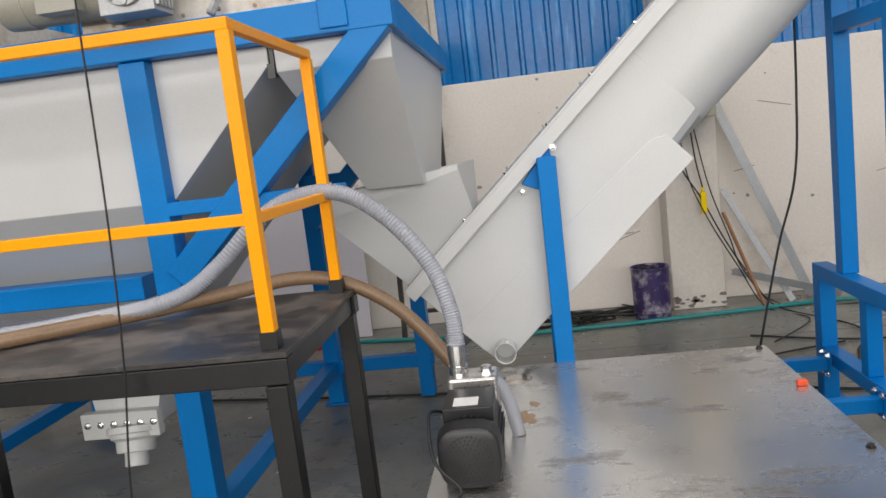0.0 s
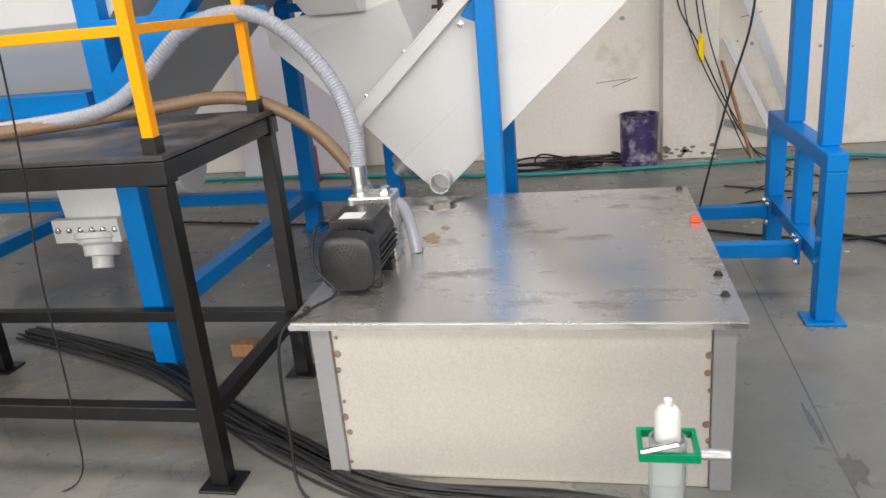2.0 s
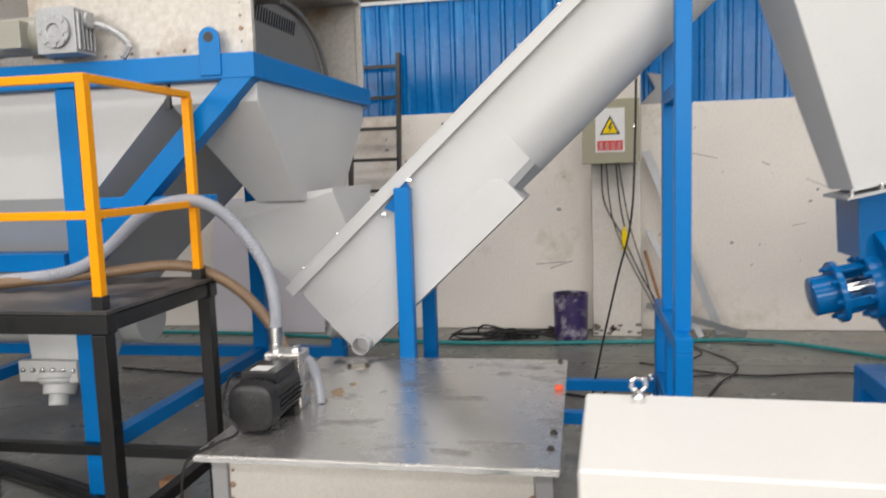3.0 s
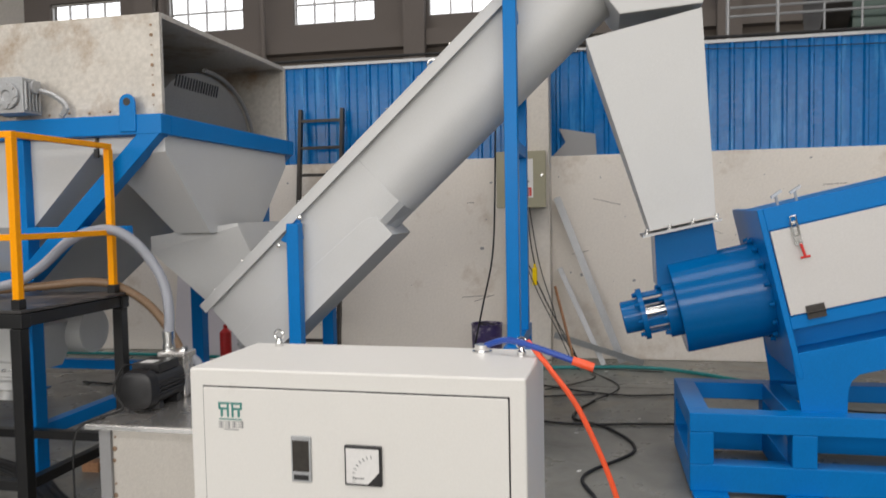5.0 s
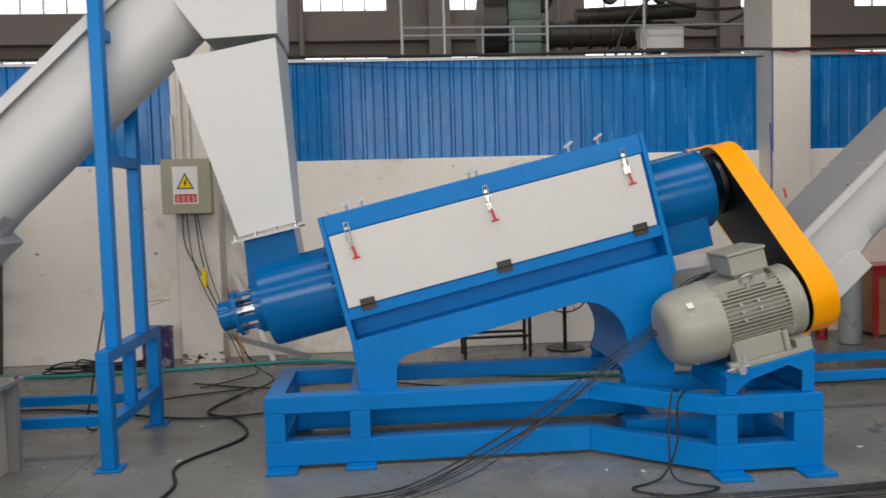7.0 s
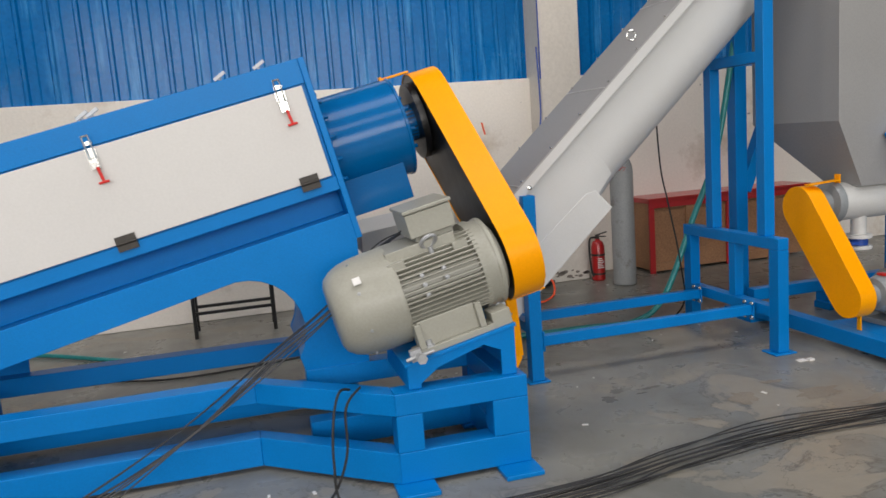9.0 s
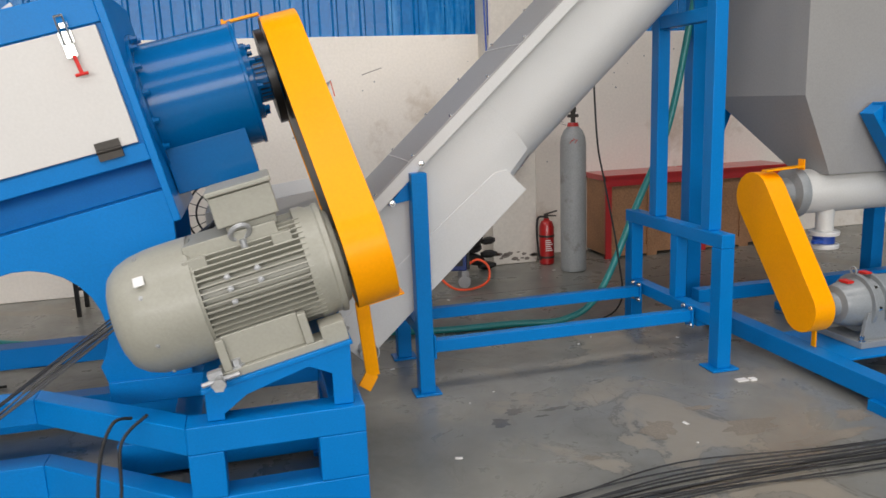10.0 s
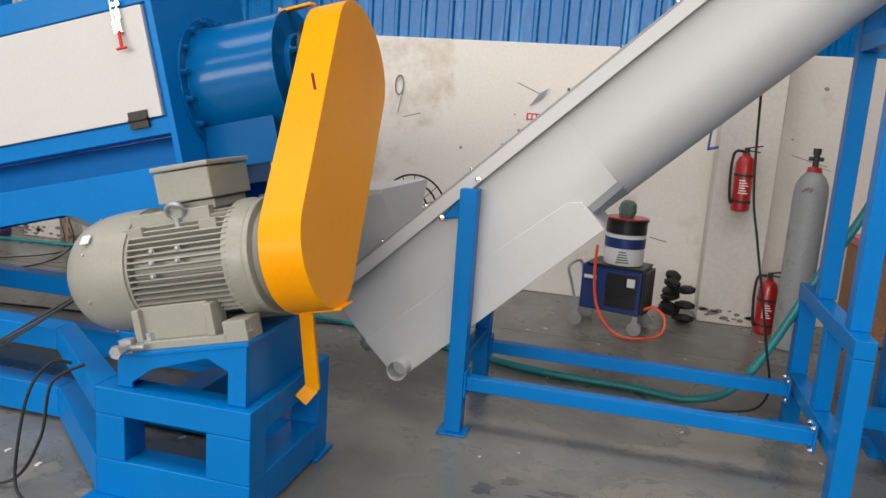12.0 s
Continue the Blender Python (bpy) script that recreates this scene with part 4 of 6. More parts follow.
part("inner_drum", DULL_DRUM, wash, hood_inside)
part("screen_slot", BLACK_STEEL, wash, lambda bm: [beam(bm, (0.102, 3.42 + 0.034 * k, 2.31), (0.102, 3.45 + 0.034 * k, 2.385), 0.012, 0.006, (1, 0, 0)) for k in range(16)])


def hood_spots(bm):
    for k in range(9):
        z = 2.13 + 0.055 * k
        cyl(bm, (0.225, 2.9895, z), (0.225, 2.986, z), 0.004 + 0.003 * ((k * 2) % 3), seg=10)
        cyl(bm, (0.262, 4.686, z), (0.262, 4.6875, z), 0.012, seg=8)
    for k in range(7):
        cyl(bm, (-0.7 + 0.13 * k, 2.9895, 2.10 + 0.01 * (k % 2)), (-0.7 + 0.13 * k, 2.986, 2.10), 0.007, seg=10)


part("weld_mark", WELD_BROWN, wash, hood_spots)


def gear_drive(bm):
    c = V(-0.545, 2.87, 2.19)
    box(bm, c - V(0.095, 0.07, 0.095), c + V(0.095, 0.07, 0.095))
    lathe(bm, c - V(0, 0.07, 0), (0, -1, 0), [(0, 0.075), (0.016, 0.075), (0.016, 0.055), (0.022, 0.055), (0.022, 0.03), (0.012, 0.025)], 28)
    for k in range(5):
        box(bm, c + V(0.095, -0.06 + 0.025 * k, -0.08), c + V(0.108, -0.05 + 0.025 * k, 0.08))
        box(bm, c + V(-0.08, -0.06 + 0.025 * k, 0.095), c + V(0.08, -0.05 + 0.025 * k, 0.105))
    for k in range(8):
        a = k * math.tau / 8
        cyl(bm, c + V(0.06 * math.cos(a), -0.07, 0.06 * math.sin(a)), c + V(0.06 * math.cos(a), -0.092, 0.06 * math.sin(a)), 0.014, seg=10)
    cyl(bm, c + V(0.095, 0, 0.05), c + V(0.125, 0, 0.05), 0.035, seg=20)


part("gear_drive", GALVANISED, wash, gear_drive, 0.003, "cast aluminium worm gear drive")
part("drive_motor", MOTOR_GREY, wash, lambda bm: (lathe(bm, (-0.64, 2.93, 2.20), (-1, 0, 0), [(0, 0.11), (0.03, 0.11), (0.03, 0.085), (0.3, 0.085), (0.3, 0.09), (0.4, 0.085)], 28), box(bm, (-0.86, 2.80, 2.13), (-0.72, 2.86, 2.25))), 0.003)
part("drive_chain", GALVANISED, wash, lambda bm: sweep(bm, [(-0.43, 2.9, 2.23), (-0.36, 2.93, 2.20), (-0.30, 2.95, 2.14), (-0.32, 2.93, 2.08)], 0.014, 6, 6, 0.3))


def outlet(bm):
    cyl(bm, (-4.0, 3.85, 0.72), (-0.85, 3.85, 0.72), 0.16, seg=28)
    loft(bm, [rect(-1.26, -1.0, 3.34, 3.70, 0.50), rect(-1.34, -0.95, 3.40, 3.85, 0.80)])
    box(bm, (-1.32, 3.30, 0.47), (-0.97, 3.345, 0.585))
    lathe(bm, (-1.11, 3.36, 0.50), (0.05, -0.35, -1), [(0, 0.12), (0.03, 0.12), (0.03, 0.105), (0.05, 0.105), (0.06, 0.085), (0.11, 0.08), (0.11, 0.05), (0.17, 0.048)], 28)


part("outlet_housing", PALE_PIPE, wash, outlet, 0.004)
part("outlet_bolt", CHROME, wash, lambda bm: [bolt(bm, (-1.29 + 0.06 * k, 3.299, 0.535), (0, -1, 0), 0.011, 0.012) for k in range(6)])

# ---- work platform and its rail ----
deck = thing("work_platform", (-1.2, 2.5, 0), "black steel work platform with a dusty deck plate", "platform")
part("deck_plate", DECK, deck, lambda bm: box(bm, (-2.9, 2.14, 1.075), (0.05, 2.95, 1.09)), 0.002)


def deck_frame(bm):
    for y in (2.17, 2.92):
        box(bm, (-2.9, y - 0.03, 1.005), (0.05, y + 0.03, 1.073))
        box(bm, (-2.9, y - 0.025, 0.24), (-0.02, y + 0.025, 0.29))
        for x in (0.01, -1.44, -2.86):
            box(bm, (x - 0.029, y - 0.029, 0.01), (x + 0.029, y + 0.029, 1.003))
            box(bm, (x - 0.065, y - 0.06, 0), (x + 0.065, y + 0.06, 0.01))
    for x in (0.01, -1.44, -2.86):
        box(bm, (x - 0.025, 2.205, 0.24), (x + 0.025, 2.885, 0.29))
        box(bm, (x - 0.03, 2.2, 1.01), (x + 0.03, 2.89, 1.07))


part("frame", BLACK_STEEL, deck, deck_frame, 0.004)


def rail(bm):
    for x, y in ((0.0, 2.185), (0.0, 2.885), (-1.44, 2.185), (-2.86, 2.185)):
        box(bm, (x - 0.018, y - 0.018, 1.135), (x + 0.018, y + 0.018, 1.885))
    for z in (1.425, 1.90):
        box(bm, (-2.88, 2.170, z - 0.015), (0.015, 2.200, z + 0.015))
        box(bm, (-0.0145, 2.204, z - 0.0145), (0.0145, 2.901, z + 0.0145))


part("guard_rail", YELLOW, deck, rail, 0.003)
for x, y in ((0.0, 2.185), (0.0, 2.885), (-1.44, 2.185), (-2.86, 2.185)):
    part("rail_socket", BLACK_STEEL, deck, lambda bm: box(bm, (x - 0.022, y - 0.022, 1.091), (x + 0.022, y + 0.022, 1.137)))

# ---- water tank with pump ----
tank = thing("water_tank", (0.95, 2.87, 0), "low stainless steel water tank with a stained lid", "tank")
part("shell", TANK_SIDE, tank, lambda bm: box(bm, (0.42, 2.24, 0.0), (1.52, 3.52, 0.535)), 0.004)
for x, y in ((0.36, 2.225), (1.522, 2.225), (0.36, 3.47), (1.522, 3.47)):
    part("corner_post", MID_GREY, tank, lambda bm: box(bm, (x, y, 0), (x + 0.06, y + 0.06, 0.534)), 0.003)


def lid_with_hole(bm):
    x0, x1, y0, y1, z0, z1 = 0.31, 1.605, 2.19, 3.57, 0.536, 0.562
    hx, hy, r = 0.562, 3.385, 0.065
    n = 24
    hole = [(hx + r * math.cos(k * math.tau / n), hy + r * math.sin(k * math.tau / n)) for k in range(n)]
    sq = []
    for k in range(n):
        a = k * math.tau / n
        q = 0.15 / max(abs(math.cos(a)), abs(math.sin(a)))
        sq.append((hx + q * math.cos(a), hy + q * math.sin(a)))
    for k in range(n):
        j = (k + 1) % n
        a, b, c, d = hole[k], hole[j], sq[j], sq[k]
        prism(bm, [(*a, z0), (*b, z0), (*c, z0), (*d, z0)], (0, 0, z1 - z0))
    bmesh.ops.remove_doubles(bm, verts=bm.verts, dist=0.0001)
    box(bm, (x0, y0, z0), (x1, hy - 0.15, z1))
    box(bm, (x0, hy + 0.15, z0), (x1, y1, z1))
    box(bm, (x0, hy - 0.15, z0), (hx - 0.15, hy + 0.15, z1))
    box(bm, (hx + 0.15, hy - 0.15, z0), (x1, hy + 0.15, z1))


part("lid", STAINLESS, tank, lid_with_hole, 0.0, "stained brushed stainless lid with a round hole")
part("weld_mark", WELD_BROWN, tank, lambda bm: [cyl(bm, (x + 0.004 * (k % 3), 2.2398, 0.05 + 0.055 * k), (x + 0.004 * (k % 3), 2.2375, 0.05 + 0.055 * k), 0.006 + 0.006 * ((k * 5) % 4) / 3, seg=9) for x in (0.428, 1.510) for k in range(9) if (k * 7 + int(x * 3)) % 4])
part("lid_edge", CHROME, tank, lambda bm: box(bm, (0.312, 2.186, 0.539), (1.603, 2.1895, 0.556)))
part("lid_bolt", DARK_IRON, tank, lambda bm: [bolt(bm, (x, y, 0.562), (0, 0, 1), 0.01, 0.012) for x, y in ((1.57, 2.36), (1.575, 2.52), (1.57, 3.53), (0.34, 2.28))])

pump = thing("water_pump", (0.45, 2.6, 0.562), "small black electric pump with a stainless head, standing on the tank", "pump")
PX = 0.445


def rounded_ring(y, w, h, cz, n=24, p=3.2):
    out = []
    for k in range(n):
        a = k * math.tau / n
        c, s = math.cos(a), math.sin(a)
        out.append((PX + w * math.copysign(abs(c) ** (2 / p), c), y, cz + h * math.copysign(abs(s) ** (2 / p), s)))
    return out


part("motor_body", BLACK_PLASTIC, pump, lambda bm: (loft(bm, [rounded_ring(2.385, 0.075, 0.075, 0.668), rounded_ring(2.392, 0.09, 0.09, 0.668), rounded_ring(2.45, 0.097, 0.097, 0.668), rounded_ring(2.46, 0.085, 0.085, 0.668), rounded_ring(2.70, 0.085, 0.085, 0.668)]),
     box(bm, (PX - 0.075, 2.48, 0.74), (PX + 0.075, 2.66, 0.785)), box(bm, (PX - 0.085, 2.46, 0.563), (PX + 0.085, 2.50, 0.60)), box(bm, (PX - 0.085, 2.62, 0.563), (PX + 0.085, 2.66, 0.60))), 0.004)
part("motor_fins", BLACK_PLASTIC, pump, lambda bm: [beam(bm, (PX + 0.084 * math.cos(a), 2.465, 0.668 + 0.084 * math.sin(a)), (PX + 0.084 * math.cos(a), 2.69, 0.668 + 0.084 * math.sin(a)), 0.005, 0.022, (math.cos(a), 0, math.sin(a))) for a in [radians(12 * k) for k in range(30)]])


def fan_holes(bm):
    for ring_r, n in ((0.02, 8), (0.032, 14), (0.044, 20), (0.056, 26), (0.067, 32)):
        for k in range(n):
            a = k * math.tau / n
            cyl(bm, (PX + ring_r * math.cos(a), 2.3848, 0.668 + ring_r * math.sin(a)), (PX + ring_r * math.cos(a), 2.3835, 0.668 + ring_r * math.sin(a)), 0.0033, seg=6)


part("fan_grille", RUBBER, pump, fan_holes)
part("pump_head", STAINLESS, pump, lambda bm: (box(bm, (PX - 0.08, 2.705, 0.563), (PX + 0.08, 2.83, 0.80)), cyl(bm, (PX, 2.83, 0.66), (PX, 2.86, 0.66), 0.07)), 0.01)
part("rating_plate", PAPER, pump, lambda bm: box(bm, (PX - 0.045, 2.50, 0.7853), (PX + 0.03, 2.57, 0.7863)))
part("hose_coupling", CHROME, pump, lambda bm: lathe(bm, (PX - 0.045, 2.77, 0.80), (0, 0, 1), [(0, 0.032), (0.03, 0.032), (0.03, 0.028), (0.06, 0.028), (0.06, 0.031), (0.10, 0.031)], 20))
part("filler_cap", CHROME, pump, lambda bm: bolt(bm, (PX + 0.045, 2.77, 0.80), (0, 0, 1), 0.018, 0.02))

HOSE_PTS = [(0.40, 2.77, 0.87), (0.395, 2.79, 1.0), (0.34, 2.83, 1.16), (0.22, 2.85, 1.32), (0.08, 2.85, 1.425), (-0.06, 2.84, 1.44), (-0.20, 2.80, 1.385), (-0.36, 2.76, 1.24), (-0.50, 2.70, 1.155), (-0.75, 2.60, 1.13), (-1.2, 2.48, 1.12), (-2.6, 2.30, 1.12)]
tagged(part("delivery_hose", CLEAR_HOSE, None, lambda bm: sweep(bm, HOSE_PTS, 0.026, 14, 34, 0.09)), "clear wire-reinforced plastic hose arching over the rail", "hose")


tagged(part("suction_hose", BROWN_HOSE, None, lambda bm: sweep(bm, [(0.44, 2.84, 0.68), (0.36, 2.92, 0.80), (0.20, 2.95, 0.99), (0.02, 2.94, 1.11), (-0.15, 2.90, 1.15), (-0.4, 2.78, 1.135), (-0.8, 2.55, 1.12), (-1.3, 2.36, 1.115), (-2.6, 2.28, 1.115)], 0.024, 12, 26, 0.06)), "brown ribbed suction hose lying on the platform", "hose")
tagged(part("inlet_hose", CLEAR_HOSE, None, lambda bm: sweep(bm, [(0.50, 2.80, 0.76), (0.53, 2.82, 0.73), (0.555, 2.82, 0.66), (0.575, 2.80, 0.56)], 0.022, 12, 14, 0.06)), "short clear ribbed hose into the tank lid", "hose")
tagged(part("pump_cable", RUBBER, None, lambda bm: sweep(bm, [(0.36, 2.56, 0.75), (0.33, 2.48, 0.77), (0.35, 2.36, 0.68), (0.42, 2.33, 0.60), (0.36, 2.25, 0.575), (0.29, 2.16, 0.52), (0.27, 2.16, 0.2), (0.30, 2.12, 0.012), (0.5, 2.0, 0.01)], 0.005, 6, 8)), "thin grey pump cable", "cable")
tagged(part("orange_tip", ORANGE_HOSE, None, lambda bm: box(bm, (1.56, 3.05, 0.563), (1.595, 3.075, 0.583)), 0.003), "small orange plastic offcut on the tank lid", "offcut")

# ---- control cabinet ----
CM = pose(2.489, 0.770, 0, 0, 0, -2.0)
cab = thing("control_cabinet", (2.1, 1.0, 0), "warm white steel control cabinet with buttons and meters on its door", "control cabinet", rz=-2.0)
CW, CDP, CH = 0.81, 0.345, 1.147


def cbox(bm, x0, x1, y0, y1, z0, z1):
    box(bm, (x0 - CW, y0, CH + z0), (x1 - CW, y1, CH + z1), CM)


part("body", CABINET, cab, lambda bm: (cbox(bm, 0, CW, 0, CDP, -CH + 0.06, 0), cbox(bm, 0.03, CW - 0.03, 0.03, CDP - 0.03, -CH, -CH + 0.06)), 0.006)
part("door_gap", BLACK_PLASTIC, cab, lambda bm: cbox(bm, 0.036, CW - 0.036, -0.0012, 0.002, -CH + 0.11, -0.041))
part("door", CABINET, cab, lambda bm: cbox(bm, 0.039, CW - 0.039, -0.006, -0.0015, -CH + 0.113, -0.044), 0.002)


def cp(px, py):
    """Place on the door, from a drawing in small steps."""
    return (px - 288) * 0.00163, -(py - 542 - (px - 288) * 0.034) * 0.00148


def on_door(bm, cx, cz, w, h, y0, y1):
    cbox(bm, cx - w / 2, cx + w / 2, y0, y1, cz - h / 2, cz + h / 2)


def door_cyl(bm, cx, cz, prof, seg=24):
    lathe(bm, CM @ V(cx - CW, -0.006, CH + cz), CM.to_3x3() @ V(0, -1, 0), prof, seg)


x, z = cp(465, 685)
part("display_frame", GALVANISED, cab, lambda bm: on_door(bm, x, z, 0.049, 0.107, -0.012, -0.005), 0.002)
part("display_window", DARK_BROWN, cab, lambda bm: on_door(bm, x, z + 0.008, 0.040, 0.072, -0.0135, -0.0125))
part("display_keys", BLACK_PLASTIC, cab, lambda bm: on_door(bm, x, z - 0.042, 0.036, 0.012, -0.0135, -0.0125))
x2, z2 = cp(558, 692)
part("meter_case", BLACK_PLASTIC, cab, lambda bm: on_door(bm, x2, z2, 0.088, 0.092, -0.016, -0.005), 0.003)
part("meter_face", PAPER, cab, lambda bm: prism(bm, [CM @ V(x2 - CW + a, -0.0175, CH + z2 + b) for a, b in ((-0.039, -0.040), (0.012, -0.040), (0.039, -0.012), (0.039, 0.040), (-0.039, 0.040))], CM.to_3x3() @ V(0, 0.001, 0)))


def meter_marks(bm):
    for k in range(9):
        a = radians(100 + 11 * k)
        c = V(x2 - CW + 0.03 + 0.052 * math.cos(a), -0.0182, CH + z2 - 0.028 + 0.052 * math.sin(a))
        d = V(math.cos(a), 0, math.sin(a)) * 0.004
        beam(bm, CM @ (c - d), CM @ (c + d), 0.0012, 0.0006, (0, -1, 0))
    beam(bm, CM @ V(x2 - CW - 0.024, -0.0182, CH + z2 - 0.028), CM @ V(x2 - CW + 0.004, -0.0182, CH + z2 - 0.027), 0.002, 0.0006, (0, -1, 0))


part("meter_scale", INK, cab, meter_marks)


def logo_marks(bm):
    lx, lz = cp(355, 607)
    # two mirrored letter-like shapes as plain bars
    for a, b, w, h in ((-0.016, 0.012, 0.030, 0.005), (0.016, 0.012, 0.030, 0.005), (-0.028, 0.004, 0.005, 0.012), (-0.018, -0.001, 0.020, 0.005), (-0.006, -0.006, 0.005, 0.03), (-0.022, -0.012, 0.006, 0.016), (0.006, -0.006, 0.005, 0.03), (0.018, -0.001, 0.02, 0.005), (0.028, 0.004, 0.005, 0.012), (0.022, -0.012, 0.006, 0.016)):
        on_door(bm, lx + a, lz + b, w, h, -0.0072, -0.0062)
    on_door(bm, lx, lz - 0.026, 0.058, 0.003, -0.0072, -0.0062)


part("maker_mark", LOGO_GREEN, cab, logo_marks)


def logo_text(bm):
    for k in range(4):
        lx, lz = cp(340 + 10.5 * k, 633)
        for q in range(3):
            on_door(bm, lx, lz + 0.006 - 0.006 * q, 0.014, 0.0022, -0.0072, -0.0062)
        on_door(bm, lx + 0.003 * (k % 2), lz, 0.0025, 0.016, -0.0072, -0.0062)
    for px, py in ((455, 800), (527, 807), (602, 811), (452, 857), (527, 863), (602, 867), (356, 641)):
        lx, lz = cp(px, py)
        on_door(bm, lx, lz, 0.038, 0.0022, -0.0072, -0.0062)
        if px != 356:
            on_door(bm, lx, lz + 0.008, 0.02, 0.006, -0.0072, -0.0062)


part("label_print", MID_GREY, cab, logo_text)
BUT = [(0, 0.0175), (0.004, 0.0175), (0.006, 0.015)]
x, z = cp(455, 779)
part("lamp_button", WHITE_PLASTIC, cab, lambda bm: door_cyl(bm, x, z, BUT + [(0.018, 0.014), (0.02, 0.011)]), 0.0, "clear indicator button")
for px, py, mat, nm in ((601, 791, GREEN, "green_button"), (679, 796, GREEN, "green_button"), (603, 850, RED, "red_button")):
    bx, bz = cp(px, py)
    part("button_bezel", CHROME, cab, lambda bm: door_cyl(bm, bx, bz, BUT))
    part(nm, mat, cab, lambda bm: door_cyl(bm, bx, bz, [(0.002, 0.0145), (0.018, 0.0145), (0.02, 0.012)]))
bx, bz = cp(451, 842)
part("emergency_stop", RED, cab, lambda bm: door_cyl(bm, bx, bz, [(0, 0.014), (0.018, 0.014), (0.02, 0.024), (0.034, 0.022), (0.038, 0.014)], 32), 0.0, "red mushroom emergency stop")
for px, py in ((527, 786), (527, 845), (680, 860)):
    sx, sz = cp(px, py)
    part("rotary_switch", BLACK_PLASTIC, cab, lambda bm: (door_cyl(bm, sx, sz, [(0, 0.0165), (0.005, 0.0165), (0.006, 0.015), (0.012, 0.015)]), beam(bm, CM @ V(sx - CW - 0.009, -0.024, CH + sz + 0.012), CM @ V(sx - CW + 0.008, -0.024, CH + sz - 0.011), 0.009, 0.014, (0, -1, 0))))
hx, hz = cp(344, 853)
part("door_handle", BLACK_PLASTIC, cab, lambda bm: on_door(bm, hx, hz, 0.025, 0.098, -0.014, -0.005), 0.003)
part("handle_key", CHROME, cab, lambda bm: on_door(bm, hx + 0.006, hz + 0.01, 0.012, 0.03, -0.024, -0.0145), 0.003)


def eye_bolt(bm, ex, ey):
    c = CM @ V(ex - CW, ey, CH)
    lathe(bm, c, (0, 0, 1), [(0, 0.012), (0.010, 0.012), (0.014, 0.007), (0.021, 0.006)], 14)
    sweep(bm, [c + V(0.012 * math.cos(a * math.tau / 12), 0, 0.032 + 0.012 * math.sin(a * math.tau / 12)) for a in range(13)], 0.0036, 8, 2)


for ex, ey in ((0.09, 0.30), (0.765, 0.26)):
    part("eye_bolt", CHROME, cab, lambda bm: eye_bolt(bm, ex, ey))
part("flat_nut", CHROME, cab, lambda bm: lathe(bm, CM @ V(0.66 - CW, 0.29, CH), (0, 0, 1), [(0, 0.026), (0.004, 0.026), (0.004, 0.02), (0.02, 0.02), (0.02, 0.012)], 16))

# ---- storage bin with its screw drive ----
bin_ = thing("storage_bin", (9.3, 4.3, 0), "grey steel storage bin with conical bottom in a blue frame", "bin")
part("shell", BIN_GREY, bin_, lambda bm: loft(bm, [rect(9.02, 9.50, 3.72, 4.02, 1.0), rect(8.80, 10.15, 3.68, 4.52, 1.44), rect(8.80, 10.15, 3.68, 4.52, 3.3)]), 0.004, angle=12)
part("outlet_pipe", PALE_PIPE, bin_, lambda bm: (cyl(bm, (8.92, 3.87, 0.895), (10.8, 3.87, 0.895), 0.128, seg=36), cyl(bm, (9.12, 3.85, 0.80), (9.12, 3.85, 0.66), 0.05, seg=20)), 0.003)
part("pipe_flange", GEAR_GREY, bin_, lambda bm: lathe(bm, (8.80, 3.87, 0.895), (1, 0, 0), [(0, 0.06), (0.0, 0.08), (0.06, 0.085), (0.07, 0.135), (0.10, 0.145), (0.12, 0.145)], 32))
part("valve", PALE_PIPE, bin_, lambda bm: (cyl(bm, (9.12, 3.85, 0.66), (9.12, 3.85, 0.635), 0.085), cyl(bm, (9.12, 3.85, 0.585), (9.12, 3.85, 0.56), 0.085)), 0.003)
part("valve_body", BLUE_PLASTIC, bin_, lambda bm: (cyl(bm, (9.12, 3.85, 0.634), (9.12, 3.85, 0.586), 0.06), box(bm, (9.0, 3.78, 0.60), (9.06, 3.81, 0.62))), 0.003)


def bin_frame(bm):
    for x, y in ((8.74, 4.62), (10.22, 3.62), (10.22, 4.62)):
        box(bm, (x - 0.05, y - 0.05, 0.05), (x + 0.05, y + 0.05, 2.6))
    beam(bm, (9.18, 3.62, 1.36), (9.75, 3.62, 0.55), 0.10, 0.10)
    beam(bm, (9.20, 3.60, 1.34), (10.15, 3.60, 1.34), 0.10, 0.10)
    beam(bm, (8.78, 4.62, 0.95), (9.05, 4.62, 1.6), 0.09, 0.09)
    box(bm, (8.64, 2.75, 0.04), (8.74, 4.5, 0.14))
    box(bm, (9.34, 2.75, 0.04), (9.44, 4.5, 0.14))
    box(bm, (8.742, 2.75, 0.04), (9.338, 2.85, 0.138))
    box(bm, (8.742, 3.2, 0.125), (9.338, 3.68, 0.139))
    box(bm, (8.44, 4.05, 0.24), (10.2, 4.13, 0.32))


part("frame", BLUE, bin_, bin_frame, 0.004)
for x, y in ((8.69, 2.85), (8.69, 4.4), (9.39, 2.85), (9.39, 4.4), (8.74, 4.62), (10.22, 3.62), (10.22, 4.62)):
    part("frame_foot", BLUE, bin_, lambda bm: box(bm, (x - 0.08, y - 0.08, 0), (x + 0.08, y + 0.08, 0.05)))

